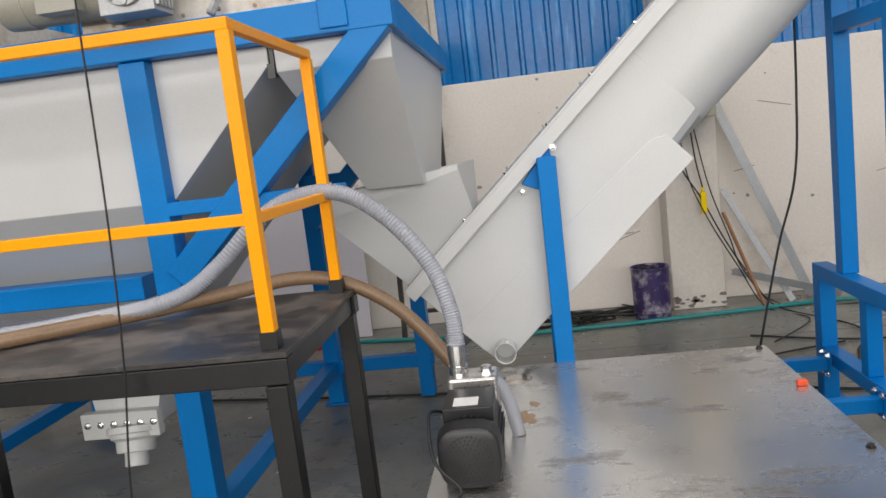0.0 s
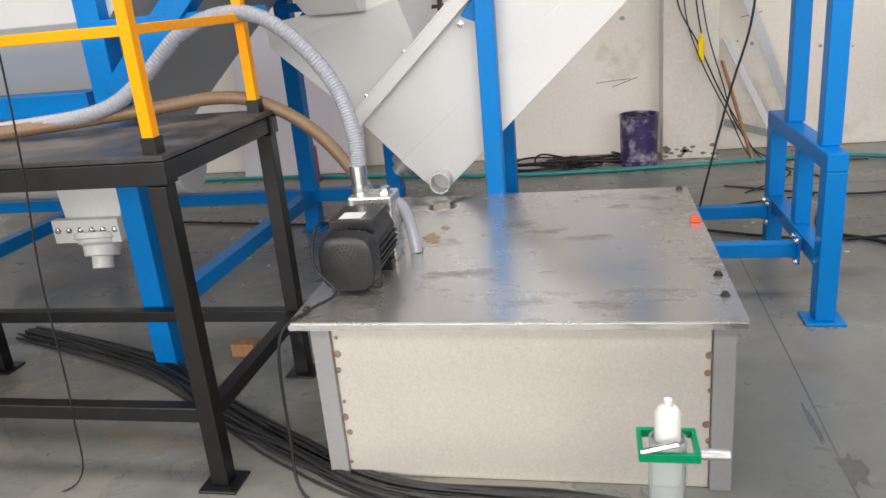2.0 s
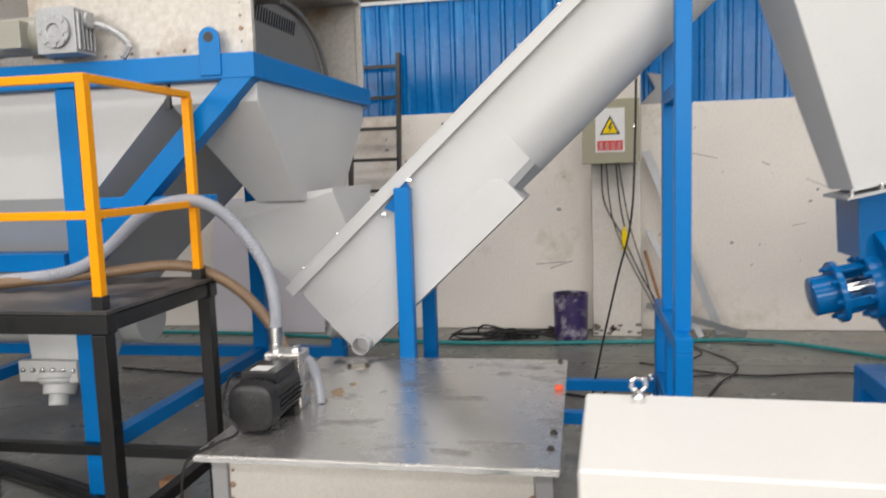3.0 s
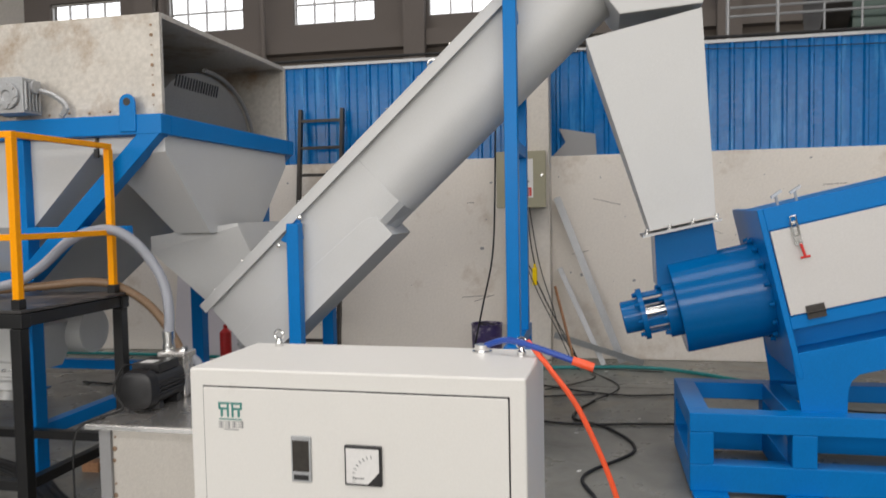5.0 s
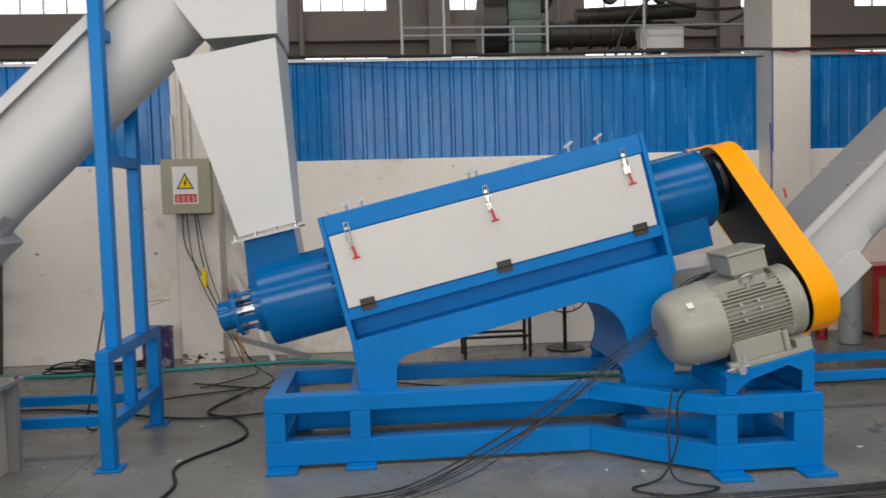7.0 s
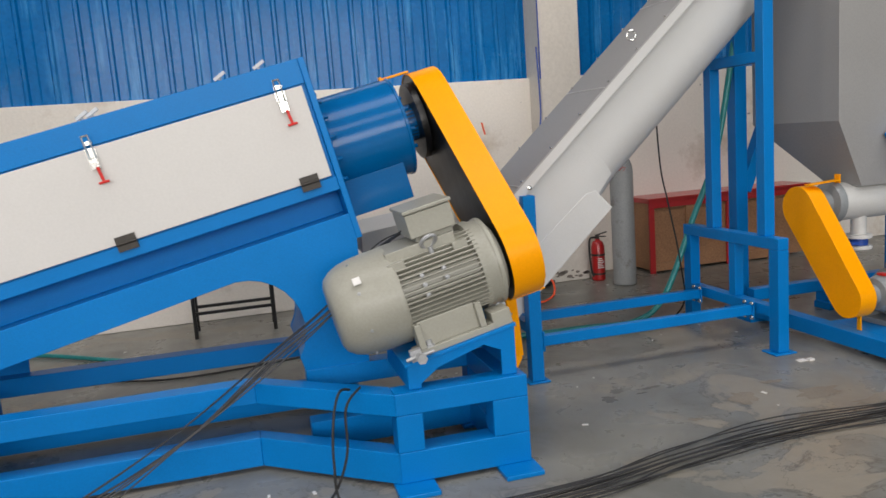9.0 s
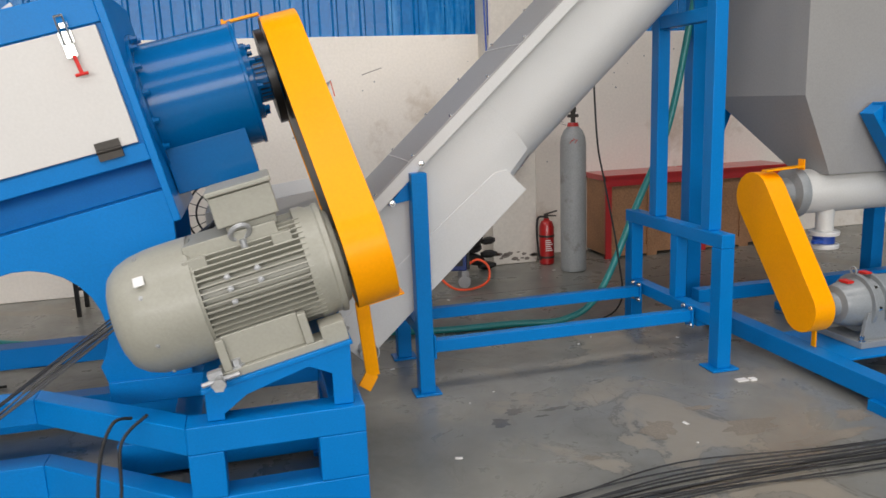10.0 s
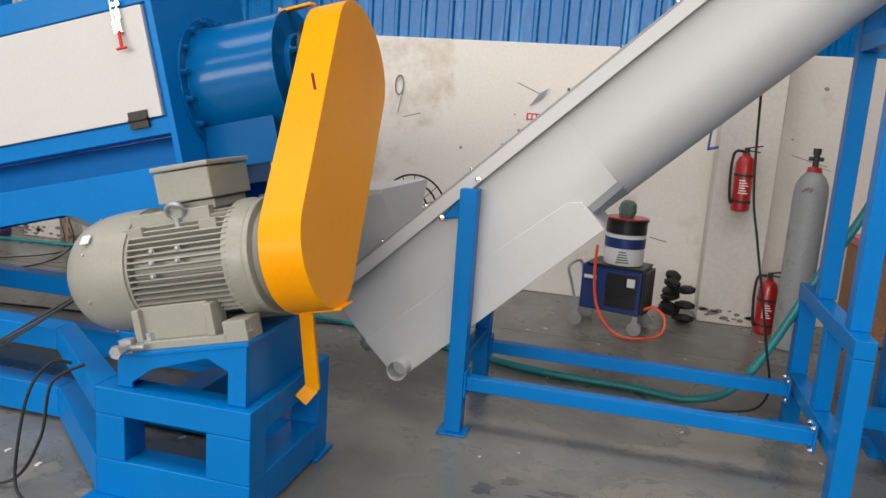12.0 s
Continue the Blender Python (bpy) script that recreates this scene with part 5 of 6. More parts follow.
guard_b = thing("belt_guard", (8.7, 3.5, 0.2), "narrow yellow sheet steel belt guard on the bin drive", "belt guard")
GB = belt_outline((3.45, 0.345), 0.125, (3.87, 0.885), 0.14)
part("shell", YELLOW, guard_b, lambda bm: (prism(bm, [(8.64, y, z) for y, z in GB], (0.12, 0, 0)), beam(bm, (8.66, 3.80, 1.037), (8.90, 3.80, 1.05), 0.05, 0.01), beam(bm, (8.90, 3.80, 1.03), (8.90, 3.80, 1.09), 0.05, 0.01, (1, 0, 0)),
     beam(bm, (8.72, 3.42, 0.235), (8.72, 3.42, 0.13), 0.03, 0.012, (1, 0, 0))), 0.003, angle=40)

red = thing("gear_reducer", (9.0, 3.45, 0.14), "grey cast iron gear reducer on the blue skid", "gear reducer")


def reducer(bm):
    lathe(bm, (8.80, 3.45, 0.345), (1, 0, 0), [(0, 0.04), (0.02, 0.06), (0.05, 0.065), (0.06, 0.10), (0.10, 0.115), (0.18, 0.13), (0.18, 0.155), (0.205, 0.155), (0.205, 0.13), (0.26, 0.13), (0.26, 0.155), (0.285, 0.155), (0.285, 0.14), (0.55, 0.13), (0.56, 0.10)], 36)
    box(bm, (8.90, 3.29, 0.14), (9.14, 3.61, 0.175))
    for y in (3.33, 3.57):
        prism(bm, [(8.93, y - 0.012, 0.175), (9.11, y - 0.012, 0.175), (9.08, y - 0.012, 0.32), (8.96, y - 0.012, 0.32)], (0, 0.024, 0))


part("casing", GEAR_GREY, red, reducer, 0.003)
part("motor_bolt", CHROME, red, lambda bm: [bolt(bm, (9.0 + 0.005, 3.45 + 0.143 * math.cos(k * math.tau / 8), 0.345 + 0.143 * math.sin(k * math.tau / 8)), (1, 0, 0), 0.01, 0.02) for k in range(8)] + [bolt(bm, (8.92, 3.31, 0.175), (0, 0, 1), 0.012, 0.03)])
part("lifting_eye", GEAR_GREY, red, lambda bm: sweep(bm, [(8.97, 3.45 + 0.018 * math.cos(a * math.tau / 10), 0.52 + 0.018 * math.sin(a * math.tau / 10)) for a in range(11)], 0.006, 8, 2))
for a, b in (((8.90, 3.41, 0.462), (8.94, 3.47, 0.475)), ((9.02, 3.42, 0.50), (9.06, 3.47, 0.51))):
    part("filler_plug", RED, red, lambda bm: box(bm, a, b))

drive = thing("drive_motor", (7.84, 4.1, 2.55), "small grey finned drive motor above the conveyor", "motor")
part("housing", MOTOR_GREY, drive, lambda bm: (lathe(bm, (7.73, 4.1, 2.70), (0.94, 0, 0.34), [(0, 0.06), (0, 0.085), (0.03, 0.10), (0.10, 0.105), (0.10, 0.095), (0.32, 0.095), (0.32, 0.11), (0.36, 0.11)], 28), box(bm, (7.86, 4.0, 2.84), (7.97, 4.12, 2.88))), 0.003)
part("bracket", MID_GREY, drive, lambda bm: beam(bm, (7.93, 4.14, 2.34), (7.93, 4.14, 2.76), 0.06, 0.012))

# ---- things along the wall ----
jb = thing("switch_box", (1.9, 6.5, 1.53), "olive-beige steel switch box with a yellow danger sign", "switch box")
part("case", BEIGE_BOX, jb, lambda bm: (box(bm, (1.70, 6.36, 1.535), (2.15, 6.509, 2.05)), box(bm, (1.69, 6.345, 1.525), (2.16, 6.359, 2.06))), 0.005)
part("sign_plate", PAPER, jb, lambda bm: box(bm, (1.80, 6.340, 1.62), (2.04, 6.344, 1.985)))
part("sign_triangle", INK, jb, lambda bm: prism(bm, [(1.835, 6.3395, 1.765), (2.005, 6.3395, 1.765), (1.92, 6.3395, 1.925)], (0, -0.001, 0)))
part("sign_field", SIGN_YELLOW, jb, lambda bm: prism(bm, [(1.857, 6.3380, 1.777), (1.983, 6.3380, 1.777), (1.92, 6.3380, 1.898)], (0, -0.001, 0)))
part("sign_flash", INK, jb, lambda bm: prism(bm, [(1.925, 6.3365, 1.865), (1.90, 6.3365, 1.815), (1.918, 6.3365, 1.818), (1.908, 6.3365, 1.782), (1.942, 6.3365, 1.83), (1.922, 6.3365, 1.828), (1.938, 6.3365, 1.86)], (0, -0.001, 0)))
part("sign_band", RED, jb, lambda bm: box(bm, (1.815, 6.3382, 1.635), (2.025, 6.3395, 1.715)))
part("print", PAPER, jb, lambda bm: [(box(bm, (1.828 + 0.05 * k, 6.3368, 1.648 + 0.02 * q), (1.862 + 0.05 * k, 6.338, 1.654 + 0.02 * q)), box(bm, (1.843 + 0.05 * k, 6.3367, 1.645), (1.848 + 0.05 * k, 6.3379, 1.705))) for k in range(4) for q in range(3)])
part("lock", CHROME, jb, lambda bm: cyl(bm, (2.12, 6.345, 1.83), (2.12, 6.335, 1.83), 0.012, seg=12))

tagged(part("conduit", COLUMN_PAINT, None, lambda bm: (cyl(bm, (1.86, 6.485, 2.05), (1.86, 6.485, 5), 0.022, seg=12), cyl(bm, (1.94, 6.485, 2.05), (1.94, 6.485, 5), 0.018, seg=12), cyl(bm, (1.78, 6.49, 2.05), (1.78, 6.49, 2.5), 0.016, seg=12))), "painted conduit pipes rising from the switch box", "conduit")


def box_leads(bm):
    sweep(bm, [(1.85, 6.45, 1.53), (1.87, 6.44, 1.2), (2.02, 6.42, 0.9), (2.18, 6.42, 0.55), (2.35, 6.42, 0.25), (2.5, 6.3, 0.02), (2.8, 5.6, 0.012), (2.6, 5.1, 0.012)], 0.006, 6, 8)
    sweep(bm, [(1.89, 6.45, 1.53), (1.93, 6.44, 1.1), (2.05, 6.40, 0.75), (2.25, 6.38, 0.35), (2.42, 6.3, 0.02), (2.6, 5.9, 0.012), (2.2, 5.4, 0.012)], 0.005, 6, 8)
    sweep(bm, [(1.97, 6.45, 1.53), (2.0, 6.44, 1.2), (2.04, 6.43, 0.97)], 0.006, 6, 6)
    sweep(bm, [(1.99, 6.45, 1.53), (2.08, 6.42, 1.0), (2.2, 6.40, 0.6), (2.3, 6.40, 0.3), (2.55, 6.35, 0.02), (3.2, 6.2, 0.012)], 0.005, 6, 8)


tagged(part("cable_bundle", RUBBER, None, box_leads), "loose black cables hanging from the switch box", "cable", kind="stuff")
tagged(part("pendant_switch", SIGN_YELLOW, None, lambda bm: (box(bm, (2.015, 6.41, 0.78), (2.06, 6.45, 0.95)), cyl(bm, (2.037, 6.43, 0.95), (2.037, 6.43, 0.985), 0.012, seg=10)), 0.008), "yellow pendant switch hanging on a cable", "switch")


def steel_angle(p0, p1, w, label, mat=GALVANISED):
    ob = part("steel_bar", mat, None, lambda bm: (beam(bm, p0, p1, w, 0.006, (1, 0, 0)), beam(bm, V(*p0) + V(0, -w / 2, 0), V(*p1) + V(0, -w / 2, 0), 0.006, w, (1, 0, 0))))
    return tagged(ob, label, "steel bar", "steel bars by the column")


steel_angle((2.24, 6.74, 1.62), (2.86, 6.62, 0.01), 0.07, "galvanised steel channel leaning on the wall")
steel_angle((2.26, 6.75, 0.92), (2.68, 6.5, 0.01), 0.05, "galvanised steel strip leaning on the wall")
steel_angle((2.22, 6.45, 0.30), (3.05, 6.52, 0.03), 0.06, "galvanised channel lying by the column")
tagged(part("wooden_stick", WOOD, None, lambda bm: beam(bm, (2.22, 6.6, 0.75), (2.42, 6.32, 0.012), 0.02, 0.02)), "thin wooden stick leaning on the wall", "stick")
tagged(part("sheet_offcut", MID_GREY, None, lambda bm: prism(bm, [(2.20, 6.815, 2.037), (2.63, 6.815, 2.037), (2.62, 6.815, 2.24), (2.26, 6.815, 2.31), (2.33, 6.815, 2.17)], (0, -0.004, 0))), "bent grey sheet offcut standing on the wall ledge", "sheet offcut")

bucket = thing("paint_bucket", (1.575, 6.36, 0), "purple printed tin paint bucket with wires inside", "bucket")
part("body", PURPLE, bucket, lambda bm: lathe(bm, (1.575, 6.36, 0), (0, 0, 1), [(0, 0.13), (0.01, 0.14), (0.06, 0.143), (0.065, 0.147), (0.07, 0.143), (0.40, 0.15), (0.405, 0.155), (0.415, 0.155), (0.415, 0.145), (0.30, 0.14), (0.3, 0.02)], 32))
part("wire_coil", RUBBER, bucket, lambda bm: [sweep(bm, [(1.575 + (0.06 + 0.012 * k) * math.cos(a), 6.36 + (0.06 + 0.012 * k) * math.sin(a), 0.34 + 0.012 * k + 0.02 * math.sin(2 * a + k)) for a in [q * 0.7 for q in range(10)]], 0.006, 6, 4) for k in range(5)])

tagged(part("floor_cables", RUBBER, None, lambda bm: [sweep(bm, [(0.55 + 0.9 * random.random() + 0.25 * math.cos(a + k), 6.42 + 0.22 * math.sin(a * 1.3 + k) * random.random(), 0.012 + 0.05 * random.random() * (q % 3)) for q, a in enumerate([0.9 * j for j in range(9)])], 0.008, 6, 8) for k in range(6)]), "tangle of black cables on the floor by the wall", "cable tangle", kind="stuff")
tagged(part("green_hose", TEAL, None, lambda bm: sweep(bm, [(-3.5, 6.45, 0.02), (-1.5, 6.42, 0.02), (0.3, 6.16, 0.02), (1.2, 6.15, 0.02), (2.2, 6.25, 0.02), (3.2, 6.3, 0.02), (4.2, 5.6, 0.02), (5.0, 5.3, 0.02), (6.0, 5.1, 0.02)], 0.017, 10, 8)), "teal plastic water hose lying along the floor", "hose")
tagged(part("bin_hose", TEAL, None, lambda bm: sweep(bm, [(8.80, 4.62, 2.5), (8.68, 4.6, 1.91), (8.54, 4.6, 1.26), (8.33, 4.6, 0.78), (8.07, 4.6, 0.22), (7.85, 4.66, 0.04), (7.5, 4.74, 0.022), (6.9, 4.8, 0.022), (6.0, 5.1, 0.022)], 0.022, 12, 8)), "teal plastic hose sloping down to the floor", "hose")
tagged(part("hanging_cable", RUBBER, None, lambda bm: sweep(bm, [(1.99, 4.13, 2.4), (1.975, 4.12, 1.62), (1.95, 4.13, 1.2), (1.87, 4.18, 0.85), (1.75, 4.2, 0.29), (1.72, 4.25, 0.012), (1.9, 5.0, 0.01), (2.6, 5.3, 0.01)], 0.006, 8, 8)), "black cable hanging from the tower", "cable")
tagged(part("hanging_cable", RUBBER, None, lambda bm: sweep(bm, [(7.90, 4.42, 2.3), (7.92, 4.40, 1.66), (7.95, 4.4, 1.2), (8.0, 4.4, 0.95), (8.1, 4.42, 0.5), (8.16, 4.5, 0.15), (7.95, 4.6, 0.012), (7.2, 4.55, 0.012), (6.95, 4.5, 0.012)], 0.006, 8, 8)), "black cable hanging beside the conveyor", "cable")
tagged(part("hanging_cable", RUBBER, None, lambda bm: sweep(bm, [(-0.30, 2.09, 2.2), (-0.31, 2.09, 1.88), (-0.325, 2.09, 1.45), (-0.35, 2.09, 1.1), (-0.40, 2.10, 0.75), (-0.42, 2.1, 0.3), (-0.5, 2.1, 0.012), (-0.9, 2.0, 0.01)], 0.003, 6, 8)), "thin black cable hanging by the platform", "cable")

lad = thing("ladder", (-0.2, 6.6, 0), "dark steel ladder leaning on the wall", "ladder")
part("side_rail", DARK_IRON, lad, lambda bm: beam(bm, (-0.45, 6.45, 0.0), (-0.43, 6.74, 2.60), 0.035, 0.06))
part("side_rail", DARK_IRON, lad, lambda bm: beam(bm, (0.02, 6.45, 0.0), (0.03, 6.74, 2.60), 0.035, 0.06))
for k in range(9):
    part("rung", DARK_IRON, lad, lambda bm: beam(bm, (-0.445, 6.47 + 0.0315 * k, 0.2 + 0.285 * k), (0.025, 6.47 + 0.0315 * k, 0.2 + 0.285 * k), 0.04, 0.03))
tagged(part("leaning_board", DOOR_WHITE, None, lambda bm: prism(bm, [(-1.9, 6.55, 0.005), (-0.75, 6.55, 0.005), (-0.75, 6.74, 1.3), (-1.9, 6.74, 1.3)], (0, 0.02, 0)), 0.003), "pale board leaning against the plaster wall", "board")
ext0 = tagged(part("red_bottle", RED_PAINT, None, lambda bm: lathe(bm, (-1.15, 6.3, 0), (0, 0, 1), [(0, 0.06), (0.3, 0.06), (0.34, 0.02), (0.38, 0.02)], 20)), "red bottle standing on the floor", "bottle")


def extinguisher(x, y, z, hang):
    e = thing("fire_extinguisher", (x, y, z), "red fire extinguisher with black hose, " + ("hung on the column" if hang else "standing on the floor"), "fire extinguisher", "fire extinguishers")
    part("bottle", RED_PAINT, e, lambda bm: lathe(bm, (x, y, z), (0, 0, 1), [(0, 0.055), (0.012, 0.066), (0.34, 0.066), (0.385, 0.05), (0.40, 0.025), (0.415, 0.025)], 28))
    part("valve", DARK_IRON, e, lambda bm: (cyl(bm, (x, y, z + 0.415), (x, y, z + 0.45), 0.018, seg=12), beam(bm, (x - 0.02, y, z + 0.45), (x + 0.10, y, z + 0.475), 0.02, 0.01), beam(bm, (x - 0.02, y, z + 0.44), (x + 0.09, y, z + 0.43), 0.02, 0.01)))
    part("hose", RUBBER, e, lambda bm: sweep(bm, [(x - 0.02, y, z + 0.43), (x - 0.08, y, z + 0.42), (x - 0.095, y - 0.01, z + 0.3), (x - 0.085, y - 0.02, z + 0.12), (x - 0.07, y - 0.03, z + 0.05)], 0.010, 8, 8))
    for q in (0.06, 0.25):
        part("strap", DARK_IRON, e, lambda bm: lathe(bm, (x, y, z + q), (0, 0, 1), [(0, 0.067), (0, 0.0695), (0.02, 0.0695), (0.02, 0.067)], 28, False))
    part("print", PAPER, e, lambda bm: [box(bm, (x - 0.035, y - 0.0685, z + 0.13 + 0.018 * k), (x + 0.03 - 0.01 * (k % 3), y - 0.0605, z + 0.138 + 0.018 * k)) for k in range(6)])
    if hang:
        part("hook", DARK_IRON, e, lambda bm: box(bm, (x - 0.02, y + 0.06, z + 0.40), (x + 0.02, 6.511, z + 0.43)))


extinguisher(8.155, 6.42, 0.885, True)
extinguisher(8.43, 6.40, 0.0, False)

cylr = thing("gas_cylinder", (8.53, 6.1, 0), "tall grey steel gas cylinder with red marked shoulder", "gas cylinder")
part("bottle", CYL_GREY, cylr, lambda bm: lathe(bm, (8.545, 6.08, 0), (0, 0, 1), [(0, 0.095), (0.01, 0.108), (1.08, 0.108), (1.14, 0.10), (1.19, 0.078), (1.225, 0.045), (1.24, 0.04)], 36))
part("collar", RED_PAINT, cylr, lambda bm: lathe(bm, (8.545, 6.08, 1.225), (0, 0, 1), [(0, 0.05), (0.03, 0.042)], 20))
part("valve", DARK_IRON, cylr, lambda bm: (cyl(bm, (8.545, 6.08, 1.25), (8.545, 6.08, 1.37), 0.02, seg=12), cyl(bm, (8.50, 6.08, 1.31), (8.59, 6.08, 1.31), 0.014, seg=10), cyl(bm, (8.545, 6.08, 1.34), (8.545, 6.08, 1.38), 0.026, seg=12)))
part("print", RED_PAINT, cylr, lambda bm: [beam(bm, (8.47 + 0.015 * k, 5.979, 1.09 + 0.02 * (k % 3)), (8.49 + 0.015 * k, 5.972, 1.12), 0.005, 0.004, (0, -1, 0)) for k in range(4)])

weld = thing("welding_machine", (7.36, 6.05, 0), "dark blue welding machine on castors with an orange cable", "welding machine")
WM = pose(7.36, 6.02, 0, 0, 0, -14)
part("case", WELD_BLUE, weld, lambda bm: box(bm, (-0.23, -0.13, 0.14), (0.20, 0.16, 0.46), WM), 0.008)
part("front_panel", BLACK_PLASTIC, weld, lambda bm: (box(bm, (0.2015, -0.12, 0.15), (0.225, 0.15, 0.45), WM), box(bm, (-0.05, -0.1335, 0.18), (0.17, -0.1305, 0.42), WM), box(bm, (-0.20, -0.14, 0.46), (0.20, 0.17, 0.475), WM)), 0.003)
part("meter", PAPER, weld, lambda bm: box(bm, (0.10, -0.137, 0.34), (0.155, -0.134, 0.40), WM))
part("name_plate", PAPER, weld, lambda bm: box(bm, (-0.21, -0.133, 0.36), (-0.12, -0.131, 0.385), WM))
for x, y in ((-0.25, -0.12), (-0.25, 0.15), (0.18, -0.12), (0.18, 0.15)):
    part("castor", MID_GREY, weld, lambda bm: (cyl(bm, WM @ V(x, y - 0.016, 0.05), WM @ V(x, y + 0.016, 0.05), 0.05, seg=18), box(bm, (x - 0.02, y - 0.012, 0.06), (x + 0.02, y + 0.012, 0.14), WM)))
part("handle", GALVANISED, weld, lambda bm: sweep(bm, [WM @ V(*p) for p in ((-0.25, -0.12, 0.14), (-0.30, -0.12, 0.3), (-0.33, -0.12, 0.42), (-0.33, 0.15, 0.42), (-0.30, 0.15, 0.3), (-0.25, 0.15, 0.14))], 0.010, 8, 5))
tagged(part("welding_cable", ORANGE_HOSE, None, lambda bm: sweep(bm, [(7.20, 5.84, 0.62), (7.20, 5.82, 0.42), (7.24, 5.78, 0.20), (7.36, 5.72, 0.05), (7.52, 5.72, 0.02), (7.68, 5.8, 0.05), (7.70, 5.84, 0.16), (7.62, 5.86, 0.22), (7.54, 5.88, 0.18)], 0.010, 8, 8)), "orange welding cable looped in front of the machine", "cable")
tin = thing("paint_tin", (7.36, 6.05, 0.48), "white and black printed paint tin with a green rag", "paint tin")
part("body", PAPER, tin, lambda bm: lathe(bm, (7.38, 6.03, 0.476), (0, 0, 1), [(0, 0.13), (0.005, 0.138), (0.22, 0.14)], 32))
part("label_band", BLACK_PLASTIC, tin, lambda bm: lathe(bm, (7.38, 6.03, 0.70), (0, 0, 1), [(0, 0.14), (0.0, 0.142), (0.085, 0.142), (0.085, 0.15), (0.10, 0.152), (0.10, 0.12)], 32))
part("picture_label", WELD_BLUE, tin, lambda bm: lathe(bm, (7.38, 6.03, 0.60), (0, 0, 1), [(0, 0.1395), (0, 0.1415), (0.07, 0.1425), (0.07, 0.14)], 48, False))
part("lid", RED_PAINT, tin, lambda bm: lathe(bm, (7.38, 6.03, 0.801), (0, 0, 1), [(0, 0.146), (0.008, 0.146), (0.01, 0.12)], 28))
part("rag", GREEN_IRON, tin, lambda bm: lathe(bm, (7.37, 6.0, 0.81), (0.1, 0, 1), [(0, 0.05), (0.05, 0.065), (0.10, 0.055), (0.12, 0.03)], 9))
part("print", INK, tin, lambda bm: [box(bm, (7.33 + 0.004 * k, 5.889, 0.50 + 0.018 * k), (7.42 - 0.006 * k, 5.896, 0.506 + 0.018 * k)) for k in range(5)])


def heap(bm):
    for k in range(9):
        c = V(7.79 + 0.07 * math.cos(k * 2.1), 6.38 + 0.06 * math.sin(k * 1.7), 0.04 + 0.038 * k)
        lathe(bm, c, (0.3 * math.sin(k), 0.3 * math.cos(k * 2), 1), [(-0.03, 0.03), (-0.015, 0.08 - 0.003 * k), (0.015, 0.085 - 0.003 * k), (0.035, 0.03)], 9)


tagged(part("bag_heap", RUBBER, None, heap), "dark heap of rubber offcuts by the column", "offcut heap")
tagged(part("blue_strap", BLUE_PLASTIC, None, lambda bm: (sweep(bm, [(7.93, 6.50, 2.3), (7.94, 6.49, 1.7), (7.90, 6.48, 1.45), (7.89, 6.47, 1.30)], 0.008, 8, 6), cyl(bm, (7.89, 6.47, 1.31), (7.96, 6.47, 1.33), 0.01, seg=8))), "blue strap hanging beside the column", "strap")
tagged(part("corner_strip", BLUE_PLASTIC, None, lambda bm: box(bm, (7.958, 6.503, 2.0), (7.968, 6.513, 3.05))), "blue strip down the column corner", "strip")

stk = thing("wall_sticker", (6.57, 6.79, 1.4), "peeling white warning sticker with a red band", "sticker")
part("sheet", PAPER, stk, lambda bm: prism(bm, [(6.48, 6.797, 1.42), (6.66, 6.797, 1.42), (6.66, 6.797, 1.69), (6.60, 6.797, 1.60), (6.48, 6.797, 1.50)], (0, -0.002, 0)))
part("red_band", RED, stk, lambda bm: box(bm, (6.485, 6.793, 1.425), (6.655, 6.7945, 1.48)))
part("peeled_corner", MID_GREY, stk, lambda bm: prism(bm, [(6.50, 6.78, 1.53), (6.60, 6.775, 1.60), (6.655, 6.77, 1.685), (6.58, 6.77, 1.64)], (0, -0.002, 0)))
part("print", PAPER, stk, lambda bm: [box(bm, (6.50 + 0.037 * k, 6.7915, 1.435), (6.525 + 0.037 * k, 6.7926, 1.468)) for k in range(4)])
tagged(part("wire_hank", PAPER, None, lambda bm: sweep(bm, [(5.39 + 0.035 * math.cos(a), 6.785, 1.64 + 0.08 * math.sin(a)) for a in [q * 0.8 for q in range(17)]] + [(5.38, 6.785, 1.42)], 0.007, 6, 4)), "pale wire hank hanging on a nail", "wire hank")

fanw = thing("floor_fan", (5.7, 6.4, 0), "black industrial floor fan behind the conveyor", "fan")
part("guard_ring", BLACK_STEEL, fanw, lambda bm: [sweep(bm, [(5.68 + r * math.cos(a), 6.42, 0.66 + r * math.sin(a)) for a in [q * math.tau / 20 for q in range(21)]], 0.008, 6, 2) for r in (0.27, 0.2, 0.12)] + [beam(bm, (5.68, 6.42, 0.66), (5.68 + 0.27 * math.cos(q * math.tau / 16), 6.42, 0.66 + 0.27 * math.sin(q * math.tau / 16)), 0.006, 0.006) for q in range(16)])
part("foot", BLACK_STEEL, fanw, lambda bm: (cyl(bm, (5.68, 6.46, 0.02), (5.68, 6.46, 0.6), 0.02), cyl(bm, (5.68, 6.46, 0), (5.68, 6.46, 0.02), 0.2)))
stool = thing("steel_trestle", (5.2, 6.3, 0), "dark steel trestle frame standing by the wall", "trestle")
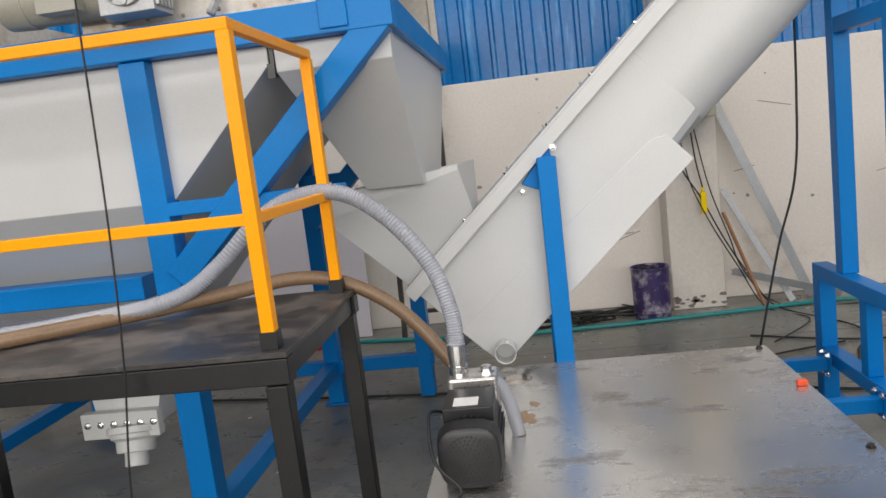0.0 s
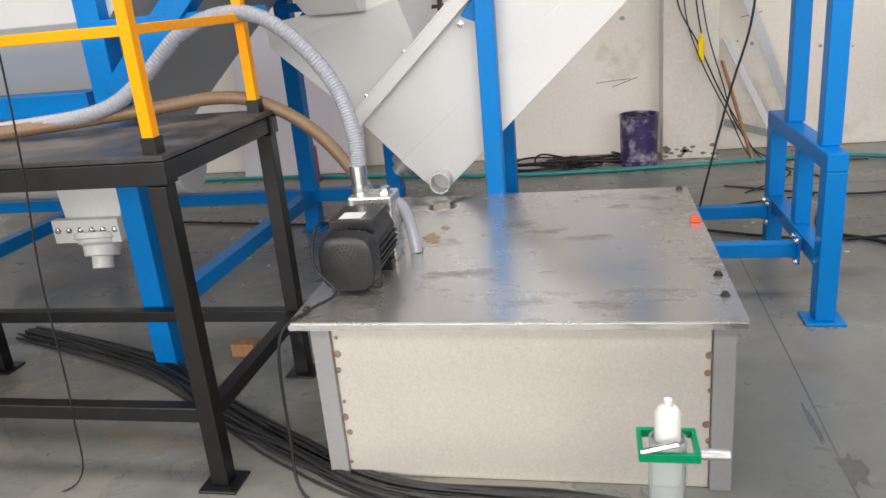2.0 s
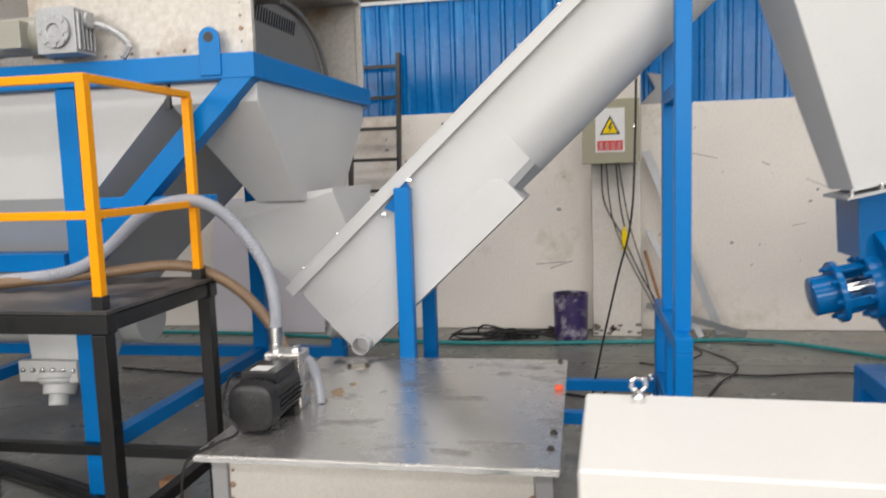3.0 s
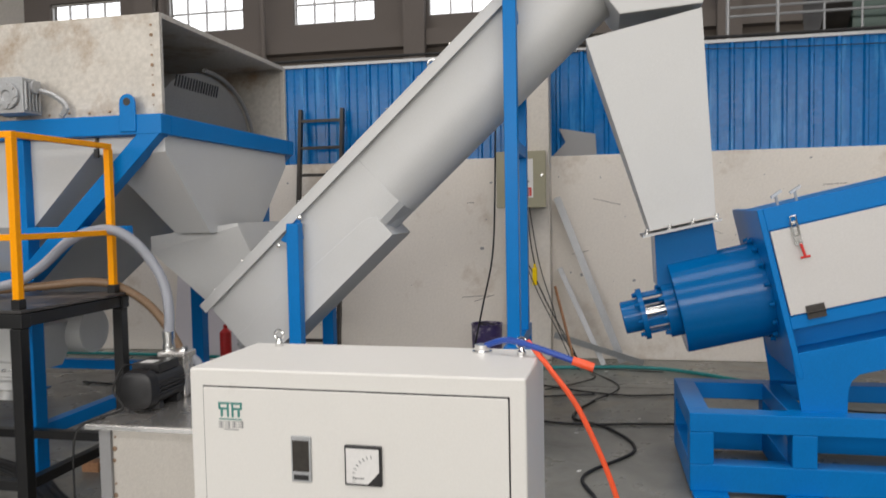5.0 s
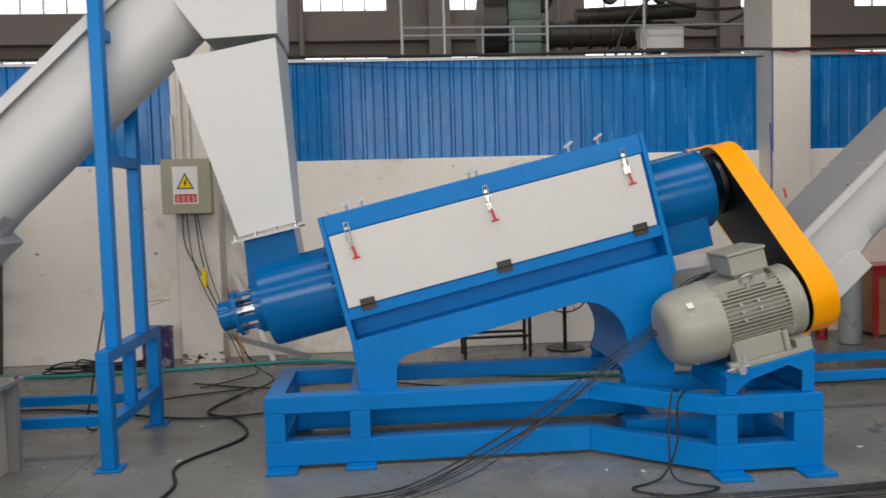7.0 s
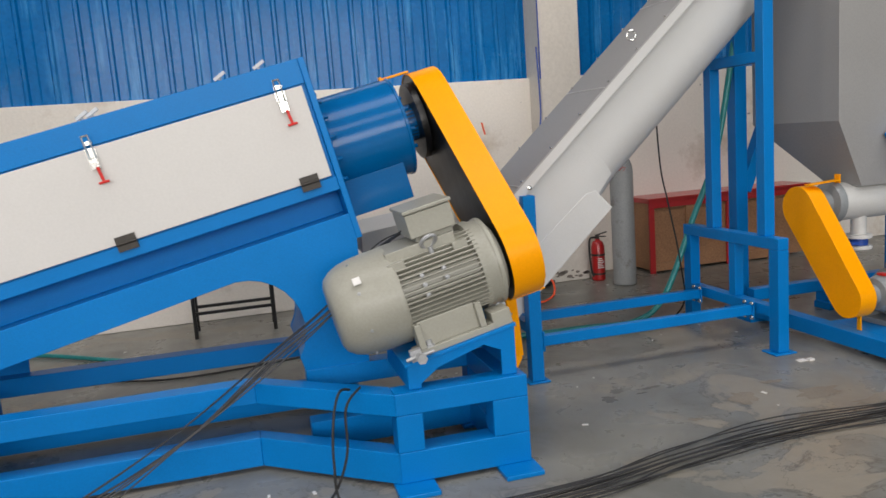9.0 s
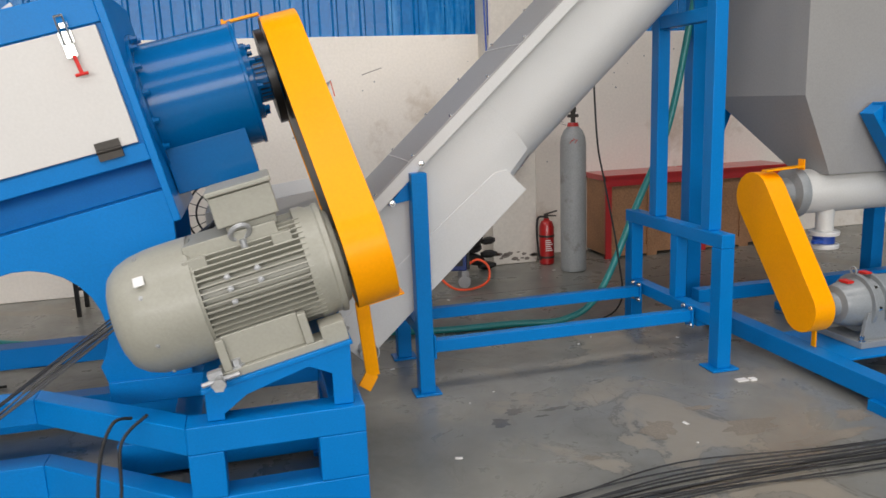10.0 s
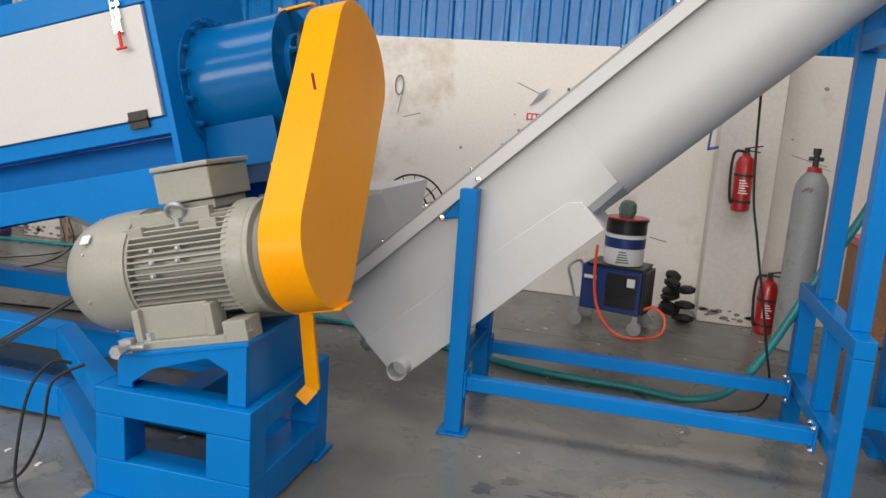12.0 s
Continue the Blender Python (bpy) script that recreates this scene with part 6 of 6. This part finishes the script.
part("frame", BLACK_STEEL, stool, lambda bm: ([box(bm, (x - 0.015, y - 0.015, 0), (x + 0.015, y + 0.015, 0.55)) for x in (4.6, 5.25) for y in (6.15, 6.45)], [box(bm, (4.6, y - 0.012, z), (5.25, y + 0.012, z + 0.025)) for y in (6.15, 6.45) for z in (0.2, 0.55)], box(bm, (4.6, 6.15, 0.575), (5.25, 6.45, 0.59))))

for k, x0 in enumerate((8.98, 9.95)):
    cr = thing("wooden_crate", (x0 + 0.45, 6.5, 0), "plywood crate with red painted edge battens", "crate", "crates by the wall")
    part("panel", WOOD, cr, lambda bm: box(bm, (x0 + 0.02, 6.37, 0.03), (x0 + 0.93, 6.78, 0.71)))
    part("batten", RED_PAINT, cr, lambda bm: (box(bm, (x0, 6.345, 0.66), (x0 + 0.95, 6.369, 0.75)), box(bm, (x0, 6.345, 0.0), (x0 + 0.06, 6.369, 0.66)), box(bm, (x0 + 0.89, 6.345, 0.0), (x0 + 0.95, 6.369, 0.66)), box(bm, (x0, 6.345, 0.71), (x0 + 0.95, 6.79, 0.76))), 0.003)
    part("brace", WOOD, cr, lambda bm: (box(bm, (x0 + 0.42, 6.348, 0.0), (x0 + 0.52, 6.368, 0.659)), box(bm, (x0 + 0.062, 6.349, 0.02), (x0 + 0.418, 6.368, 0.10))))

# ---- machine and walkway beyond the screen ----
far = thing("extrusion_line", (6.5, 9.2, 0), "dark plastic extrusion machine on a raised platform", "machine")
part("platform", DARK_IRON, far, lambda bm: (box(bm, (3.9, 8.6, 3.12), (9.6, 10.6, 3.2)), [box(bm, (x, y, 0), (x + 0.1, y + 0.1, 3.12)) for x in (4, 6.6, 9.4) for y in (8.7, 10.4)]))
part("barrel", DARK_IRON, far, lambda bm: (cyl(bm, (5.9, 9.3, 3.85), (8.0, 9.3, 3.85), 0.17, seg=24), cyl(bm, (5.25, 9.3, 4.0), (5.55, 9.3, 4.0), 0.5, seg=32), box(bm, (6.0, 9.1, 3.2), (6.15, 9.5, 3.7)), box(bm, (7.6, 9.1, 3.2), (7.75, 9.5, 3.7)), cyl(bm, (6.6, 9.3, 4.1), (8.3, 9.3, 4.18), 0.11, seg=16), [cyl(bm, (6.2 + 0.28 * k, 9.3, 3.85), (6.26 + 0.28 * k, 9.3, 3.85), 0.2, seg=20) for k in range(6)], lathe(bm, (6.1, 9.2, 4.15), (0, 0, 1), [(0, 0.1), (0.5, 0.32)], 20), cyl(bm, (7.0, 9.0, 4.3), (7.0, 8.9, 4.3), 0.12), cyl(bm, (7.7, 9.0, 4.3), (7.7, 8.9, 4.3), 0.12)))
part("gearbox", GREEN_IRON, far, lambda bm: (box(bm, (5.6, 9.0, 3.2), (6.05, 9.7, 4.5)), [box(bm, (5.58, 8.98, 3.4 + 0.3 * k), (6.07, 9.0, 3.43 + 0.3 * k)) for k in range(4)]), 0.01)
part("control_box", PALE_PIPE, far, lambda bm: box(bm, (7.35, 8.8, 3.55), (7.95, 9.0, 3.85)), 0.01)
part("pipes", DARK_IRON, far, lambda bm: [sweep(bm, p, 0.022, 8, 6) for p in ([(7.0, 8.95, 3.3), (7.2, 8.95, 3.9), (7.6, 8.9, 4.3)], [(7.2, 8.95, 3.3), (7.5, 8.95, 4.1), (7.3, 8.9, 4.6)], [(7.9, 8.95, 3.9), (8.4, 8.95, 3.85), (8.9, 8.9, 4.05)], [(7.8, 8.95, 4.2), (8.3, 8.95, 4.1), (8.8, 8.9, 4.1)])])


def walk_rail(bm):
    for x in (4.15, 4.7, 6.05, 7.35, 8.75):
        cyl(bm, (x, 8.65, 3.2), (x, 8.65, 4.75), 0.022, seg=10)
    for z in (3.72, 3.82, 4.25, 4.72):
        cyl(bm, (4.15, 8.65, z), (8.75 if z != 3.72 else 6.05, 8.65, z), 0.016, seg=8)
    for x in (5.2, 5.6):
        cyl(bm, (x, 8.65, 3.2), (x, 8.65, 3.82), 0.014, seg=8)


part("walkway_rail", GALVANISED, far, walk_rail)
crane = thing("crane_beam", (-6.5, 9.5, 4), "rust-red steel crane beam high beyond the screen", "beam")
part("web", material("rust_red_primer", (0.30, 0.07, 0.045), 0.6, vary=0.2, scale=3), crane, lambda bm: beam(bm, (-14, 10.5, 5.6), (-3.7, 9.0, 3.9), 0.25, 0.3))
tagged(part("overhead_cable", RUBBER, None, lambda bm: (sweep(bm, [(-6, 6.84, 3.14), (-0.5, 6.83, 3.13), (2.8, 6.84, 3.12), (5.0, 6.83, 3.11), (7.4, 6.60, 3.09), (7.97, 6.48, 3.06), (8.4, 6.48, 3.06), (10, 6.7, 3.12), (14, 6.75, 3.13)], 0.016, 8, 6), sweep(bm, [(2.2, 6.78, 3.07), (4.2, 6.78, 2.98), (6.2, 6.78, 2.96), (7.97, 6.70, 3.03)], 0.005, 6, 6))), "black cables running along the top of the screen", "cable")
tagged(part("cord", RED, None, lambda bm: sweep(bm, [(7.9, 6.49, 3.08), (8.18, 6.48, 3.03), (8.42, 6.48, 3.07), (9.2, 6.6, 3.02), (11, 6.7, 2.95)], 0.008, 6, 6)), "red cord tied round the column", "cord")

# ---- cables and hoses on the floor ----


def strand(bm, pts, spread, r, count, seed):
    """Cables side by side: each keeps its lane, wanders a little and lies on its neighbours."""
    rnd = random.Random(seed)
    line = [Vector(p) for p in pts]
    for k in range(count):
        lane = (2 * (k + 0.5) / count - 1) * spread
        rise = rnd.choice((0.0, 0.0, 1.7, 3.0)) * r
        out = []
        for i, p in enumerate(line):
            d = line[min(i + 1, len(line) - 1)] - line[max(i - 1, 0)]
            side = Vector((-d.y, d.x, 0)).normalized()
            q = p + side * (lane * rnd.uniform(0.55, 1.25) + rnd.uniform(-0.2, 0.2) * spread)
            q.z = r + 0.001 + rise if p.z < 0.06 else p.z + rnd.uniform(-0.2, 0.2) * spread
            out.append(q)
        sweep(bm, out, r, 6, 8)


tagged(part("cable_bundle", CABLE, None, lambda bm: strand(bm, [(-1.6, 3.3, 0.01), (-0.7, 2.95, 0.01), (-0.2, 2.6, 0.012), (0.18, 2.36, 0.012), (0.57, 2.16, 0.012), (1.1, 2.10, 0.012), (1.6, 2.06, 0.012), (2.2, 2.1, 0.012), (3.4, 2.3, 0.012)], 0.07, 0.0055, 30, 3)), "thick bundle of black cables round the tank", "cable bundle", kind="stuff")
tagged(part("cable_bundle", CABLE, None, lambda bm: strand(bm, [(2.6, 2.25, 0.01), (3.4, 2.45, 0.01), (4.3, 2.42, 0.01), (5.2, 2.36, 0.01), (6.3, 2.40, 0.01), (6.9, 2.52, 0.01), (7.5, 2.58, 0.01), (8.2, 2.56, 0.01), (9.5, 2.5, 0.01)], 0.11, 0.0036, 11, 5)), "bundle of thin black cables along the aisle", "cable bundle", kind="stuff")
tagged(part("cable_bundle", CABLE, None, lambda bm: strand(bm, [(5.85, 3.12, 1.12), (5.70, 3.28, 1.0), (5.45, 3.16, 0.78), (5.15, 3.14, 0.56), (4.75, 3.05, 0.30), (4.3, 2.92, 0.10), (3.9, 2.75, 0.015), (3.5, 2.6, 0.012), (2.6, 2.35, 0.012)], 0.11, 0.0036, 7, 8)), "motor cables sloping from the motor to the floor", "cable bundle", kind="stuff")
tagged(part("loop_cable", RUBBER, None, lambda bm: sweep(bm, [(5.45, 2.85, 0.46), (5.40, 2.80, 0.47), (5.36, 2.74, 0.38), (5.34, 2.70, 0.2), (5.36, 2.66, 0.03), (5.55, 2.55, 0.012), (5.3, 2.48, 0.012), (5.1, 2.6, 0.012), (5.3, 2.7, 0.03), (5.40, 2.74, 0.2), (5.42, 2.78, 0.4), (5.5, 2.86, 0.46)], 0.006, 8, 8)), "black cable loop hanging over the press base", "cable")
tagged(part("floor_cable", RUBBER, None, lambda bm: sweep(bm, [(2.6, 5.1, 0.01), (2.45, 4.6, 0.01), (2.7, 4.35, 0.01), (2.85, 3.9, 0.01), (2.55, 3.4, 0.01), (2.62, 3.0, 0.01), (2.5, 2.5, 0.01)], 0.010, 8, 8)), "black cable winding across the floor", "cable")
tagged(part("floor_cable", RUBBER, None, lambda bm: (sweep(bm, [(-2.0, 5.2, 0.01), (0.0, 4.9, 0.01), (1.2, 4.9, 0.01), (2.3, 4.45, 0.01), (3.0, 4.5, 0.01), (4.5, 4.7, 0.01)], 0.008, 6, 8), sweep(bm, [(2.1, 5.6, 0.01), (2.8, 5.3, 0.01), (3.6, 5.4, 0.01), (4.6, 5.0, 0.01), (6.2, 5.3, 0.01)], 0.007, 6, 8))), "black cables lying across the floor", "cable")
tagged(part("air_hose", ORANGE_HOSE, None, lambda bm: sweep(bm, [(2.47, 1.02, 1.185), (2.53, 0.98, 1.12), (2.60, 0.97, 1.02), (2.68, 0.98, 0.82), (2.72, 1.02, 0.6), (2.68, 1.3, 0.25), (2.55, 1.75, 0.05), (2.48, 2.06, 0.012), (2.62, 2.40, 0.012), (2.85, 2.52, 0.012), (3.05, 2.40, 0.012), (3.2, 2.12, 0.012), (3.05, 1.95, 0.012), (2.75, 1.98, 0.012), (2.75, 2.2, 0.02), (3.0, 2.45, 0.012), (3.27, 2.58, 0.012), (3.44, 2.42, 0.012), (3.42, 2.15, 0.012), (3.3, 1.9, 0.012)], 0.007, 10, 8)), "orange air hose from the cabinet coiled on the floor", "hose")
tagged(part("air_hose_end", BLUE_PLASTIC, None, lambda bm: sweep(bm, [(2.36, 1.06, 1.165), (2.42, 1.03, 1.185), (2.50, 1.0, 1.17), (2.58, 0.99, 1.145)], 0.008, 8, 6)), "blue air hose end on the cabinet", "hose")
tagged(part("orange_plug", ORANGE_HOSE, None, lambda bm: cyl(bm, (2.58, 0.99, 1.145), (2.63, 0.985, 1.13), 0.011, seg=12)), "small orange hose plug beside the cabinet", "plug")

gauge = thing("flow_gauge", (1.345, 1.65, 0), "clear tube gauge with a white cap and green clamp", "gauge")
part("tube", GLASS, gauge, lambda bm: pipe(bm, (1.345, 1.65, 0.0), (1.345, 1.65, 0.55), 0.038, 0.004))
part("cap", WHITE_PLASTIC, gauge, lambda bm: lathe(bm, (1.345, 1.65, 0.551), (0, 0, 1), [(0, 0.026), (0.06, 0.026), (0.07, 0.02), (0.075, 0.008), (0.09, 0.008)], 24))
part("clamp", GREEN, gauge, lambda bm: (box(bm, (1.285, 1.60, 0.525), (1.405, 1.61, 0.545)), box(bm, (1.285, 1.69, 0.525), (1.405, 1.70, 0.545)), box(bm, (1.285, 1.61, 0.525), (1.295, 1.69, 0.545)), box(bm, (1.395, 1.61, 0.525), (1.405, 1.69, 0.545))), 0.002)
part("clamp_screw", CHROME, gauge, lambda bm: (cyl(bm, (1.29, 1.60, 0.55), (1.36, 1.60, 0.57), 0.006, seg=8), cyl(bm, (1.405, 1.62, 0.535), (1.46, 1.62, 0.535), 0.012, seg=10)))

# ---- wear: wall pits, mud marks, offcuts ----


def base_chips(bm):
    rnd = random.Random(31)
    for x0 in (1.765, 7.965):
        for k in range(16):
            x, z, r = x0 + 0.02 + 0.38 * rnd.random(), 0.02 + 0.09 * rnd.random(), 0.012 + 0.02 * rnd.random()
            n = 7
            prism(bm, [(x + r * rnd.uniform(0.7, 1.6) * math.cos(j * math.tau / n), 6.511, z + 0.6 * r * rnd.uniform(0.7, 1.3) * math.sin(j * math.tau / n)) for j in range(n)], (0, -0.004, 0))
    for k in range(26):
        x, z = rnd.uniform(-0.4, 8.9), rnd.uniform(0.5, 1.9)
        if 1.6 < x < 2.3 or 7.85 < x < 8.5:
            continue
        a, w, h = rnd.uniform(-0.5, 0.5), rnd.uniform(0.03, 0.14), rnd.uniform(0.003, 0.008)
        beam(bm, (x - w * math.cos(a), WALL_Y - 0.0005, z - w * math.sin(a)), (x + w * math.cos(a), WALL_Y - 0.0005, z + w * math.sin(a)), h, 0.003, (0, -1, 0))


tagged(part("scuff", OUTER_WALL, None, base_chips), "chipped plaster patches and scrapes", "chips", kind="stuff")


def wall_pits(bm):
    rnd = random.Random(11)
    for _ in range(150):
        x, z = rnd.uniform(-1.5, 10.5), rnd.uniform(0.25, 2.0)
        if 1.7 < x < 2.25 or 7.9 < x < 8.45:
            continue
        r = rnd.choice((0.003, 0.004, 0.005, 0.007, 0.010, 0.018)) * rnd.uniform(0.7, 1.2)
        n = rnd.randint(5, 8)
        pts = [(x + r * rnd.uniform(0.6, 1.5) * math.cos(k * math.tau / n), WALL_Y + 0.001, z + r * rnd.uniform(0.6, 1.2) * math.sin(k * math.tau / n)) for k in range(n)]
        prism(bm, pts, (0, -0.003, 0))


tagged(part("scuff", MID_GREY, None, wall_pits), "small dark pits and chips in the plaster wall", "chips", kind="stuff")


def blot(bm, cx, cy, rx, ry, seed, z=0.0015):
    rnd = random.Random(seed)
    n = 26
    ph = [rnd.uniform(0, math.tau) for _ in range(4)]
    vs = []
    for k in range(n):
        a = k * math.tau / n
        q = 1 + 0.25 * math.sin(2 * a + ph[0]) + 0.18 * math.sin(5 * a + ph[1]) + 0.12 * math.sin(9 * a + ph[2])
        vs.append(bm.verts.new((cx + rx * q * math.cos(a), cy + ry * q * math.sin(a), z)))
    bm.faces.new(vs)


tagged(part("floor_mark", STAIN, None, lambda bm: [blot(bm, x, y, a * 0.7, b * 0.6, s) for s, (x, y, a, b) in enumerate(((8.0, 2.95, 0.22, 0.10), (7.6, 3.05, 0.10, 0.16), (8.25, 2.75, 0.3, 0.07), (7.75, 2.7, 0.12, 0.05), (7.55, 2.55, 0.2, 0.05), (7.2, 2.9, 0.06, 0.03), (8.5, 2.9, 0.14, 0.08), (7.9, 3.2, 0.08, 0.05), (-0.9, 1.9, 0.5, 0.12), (-0.4, 2.4, 0.3, 0.1)))]), "dried mud marks on the floor", "stain", kind="stuff")
tagged(part("floor_mark", WET, None, lambda bm: [blot(bm, x, y, a, b, s, 0.0012) for s, (x, y, a, b) in enumerate(((7.05, 3.45, 0.05, 0.03), (7.25, 3.42, 0.06, 0.02), (7.36, 3.38, 0.03, 0.015), (7.16, 3.36, 0.03, 0.012), (1.95, 2.35, 0.03, 0.09), (1.9, 2.6, 0.012, 0.1), (6.95, 3.35, 0.05, 0.04)))]), "dark damp marks on the floor", "stain", kind="stuff")


def floor_bits(bm):
    rnd = random.Random(21)
    for _ in range(110):
        x, y = rnd.uniform(-1.6, 9), rnd.uniform(2.2, 6.4)
        s = rnd.uniform(0.004, 0.016)
        box(bm, (-s, -s * 0.5, 0), (s, s * 0.5, 0.003), pose(x, y, 0.0005, 0, 0, rnd.uniform(0, 180)))


tagged(part("floor_mark", PAPER, None, floor_bits), "scattered pale offcuts and chips on the floor", "litter", kind="stuff")
tagged(part("paper_scrap", PAPER, None, lambda bm: (box(bm, (8.27, 3.41, 0.001), (8.33, 3.45, 0.006)), box(bm, (8.335, 3.40, 0.001), (8.37, 3.43, 0.012)))), "crumpled white paper scrap on the floor", "scrap")


def lid_stains(bm):
    for s, (x, y, a, b) in enumerate(((0.60, 2.95, 0.03, 0.06), (0.63, 3.08, 0.015, 0.03), (0.58, 2.82, 0.02, 0.03))):
        blot(bm, x, y, a, b, 40 + s, 0.5628)


tagged(part("lid_mark", material("rust_water_stain", (0.30, 0.20, 0.11), 0.35, vary=0.3, scale=20), None, lid_stains), "rusty water stain on the tank lid", "stain", kind="stuff")
tagged(part("floor_joint", WET, None, lambda bm: (prism(bm, [(1.95, 4.2, 0.0008), (1.956, 4.2, 0.0008), (1.906, 1.0, 0.0008), (1.90, 1.0, 0.0008)], (0, 0, 0.0006)), box(bm, (-3, 5.6, 0.0005), (10, 5.606, 0.0012)))), "thin saw-cut joints in the floor", "joint", kind="stuff")
tagged(part("brick_offcut", WOOD, None, lambda bm: box(bm, (-0.38, 3.05, 0), (-0.27, 3.13, 0.06)), 0.004), "brown brick piece on the floor", "brick")
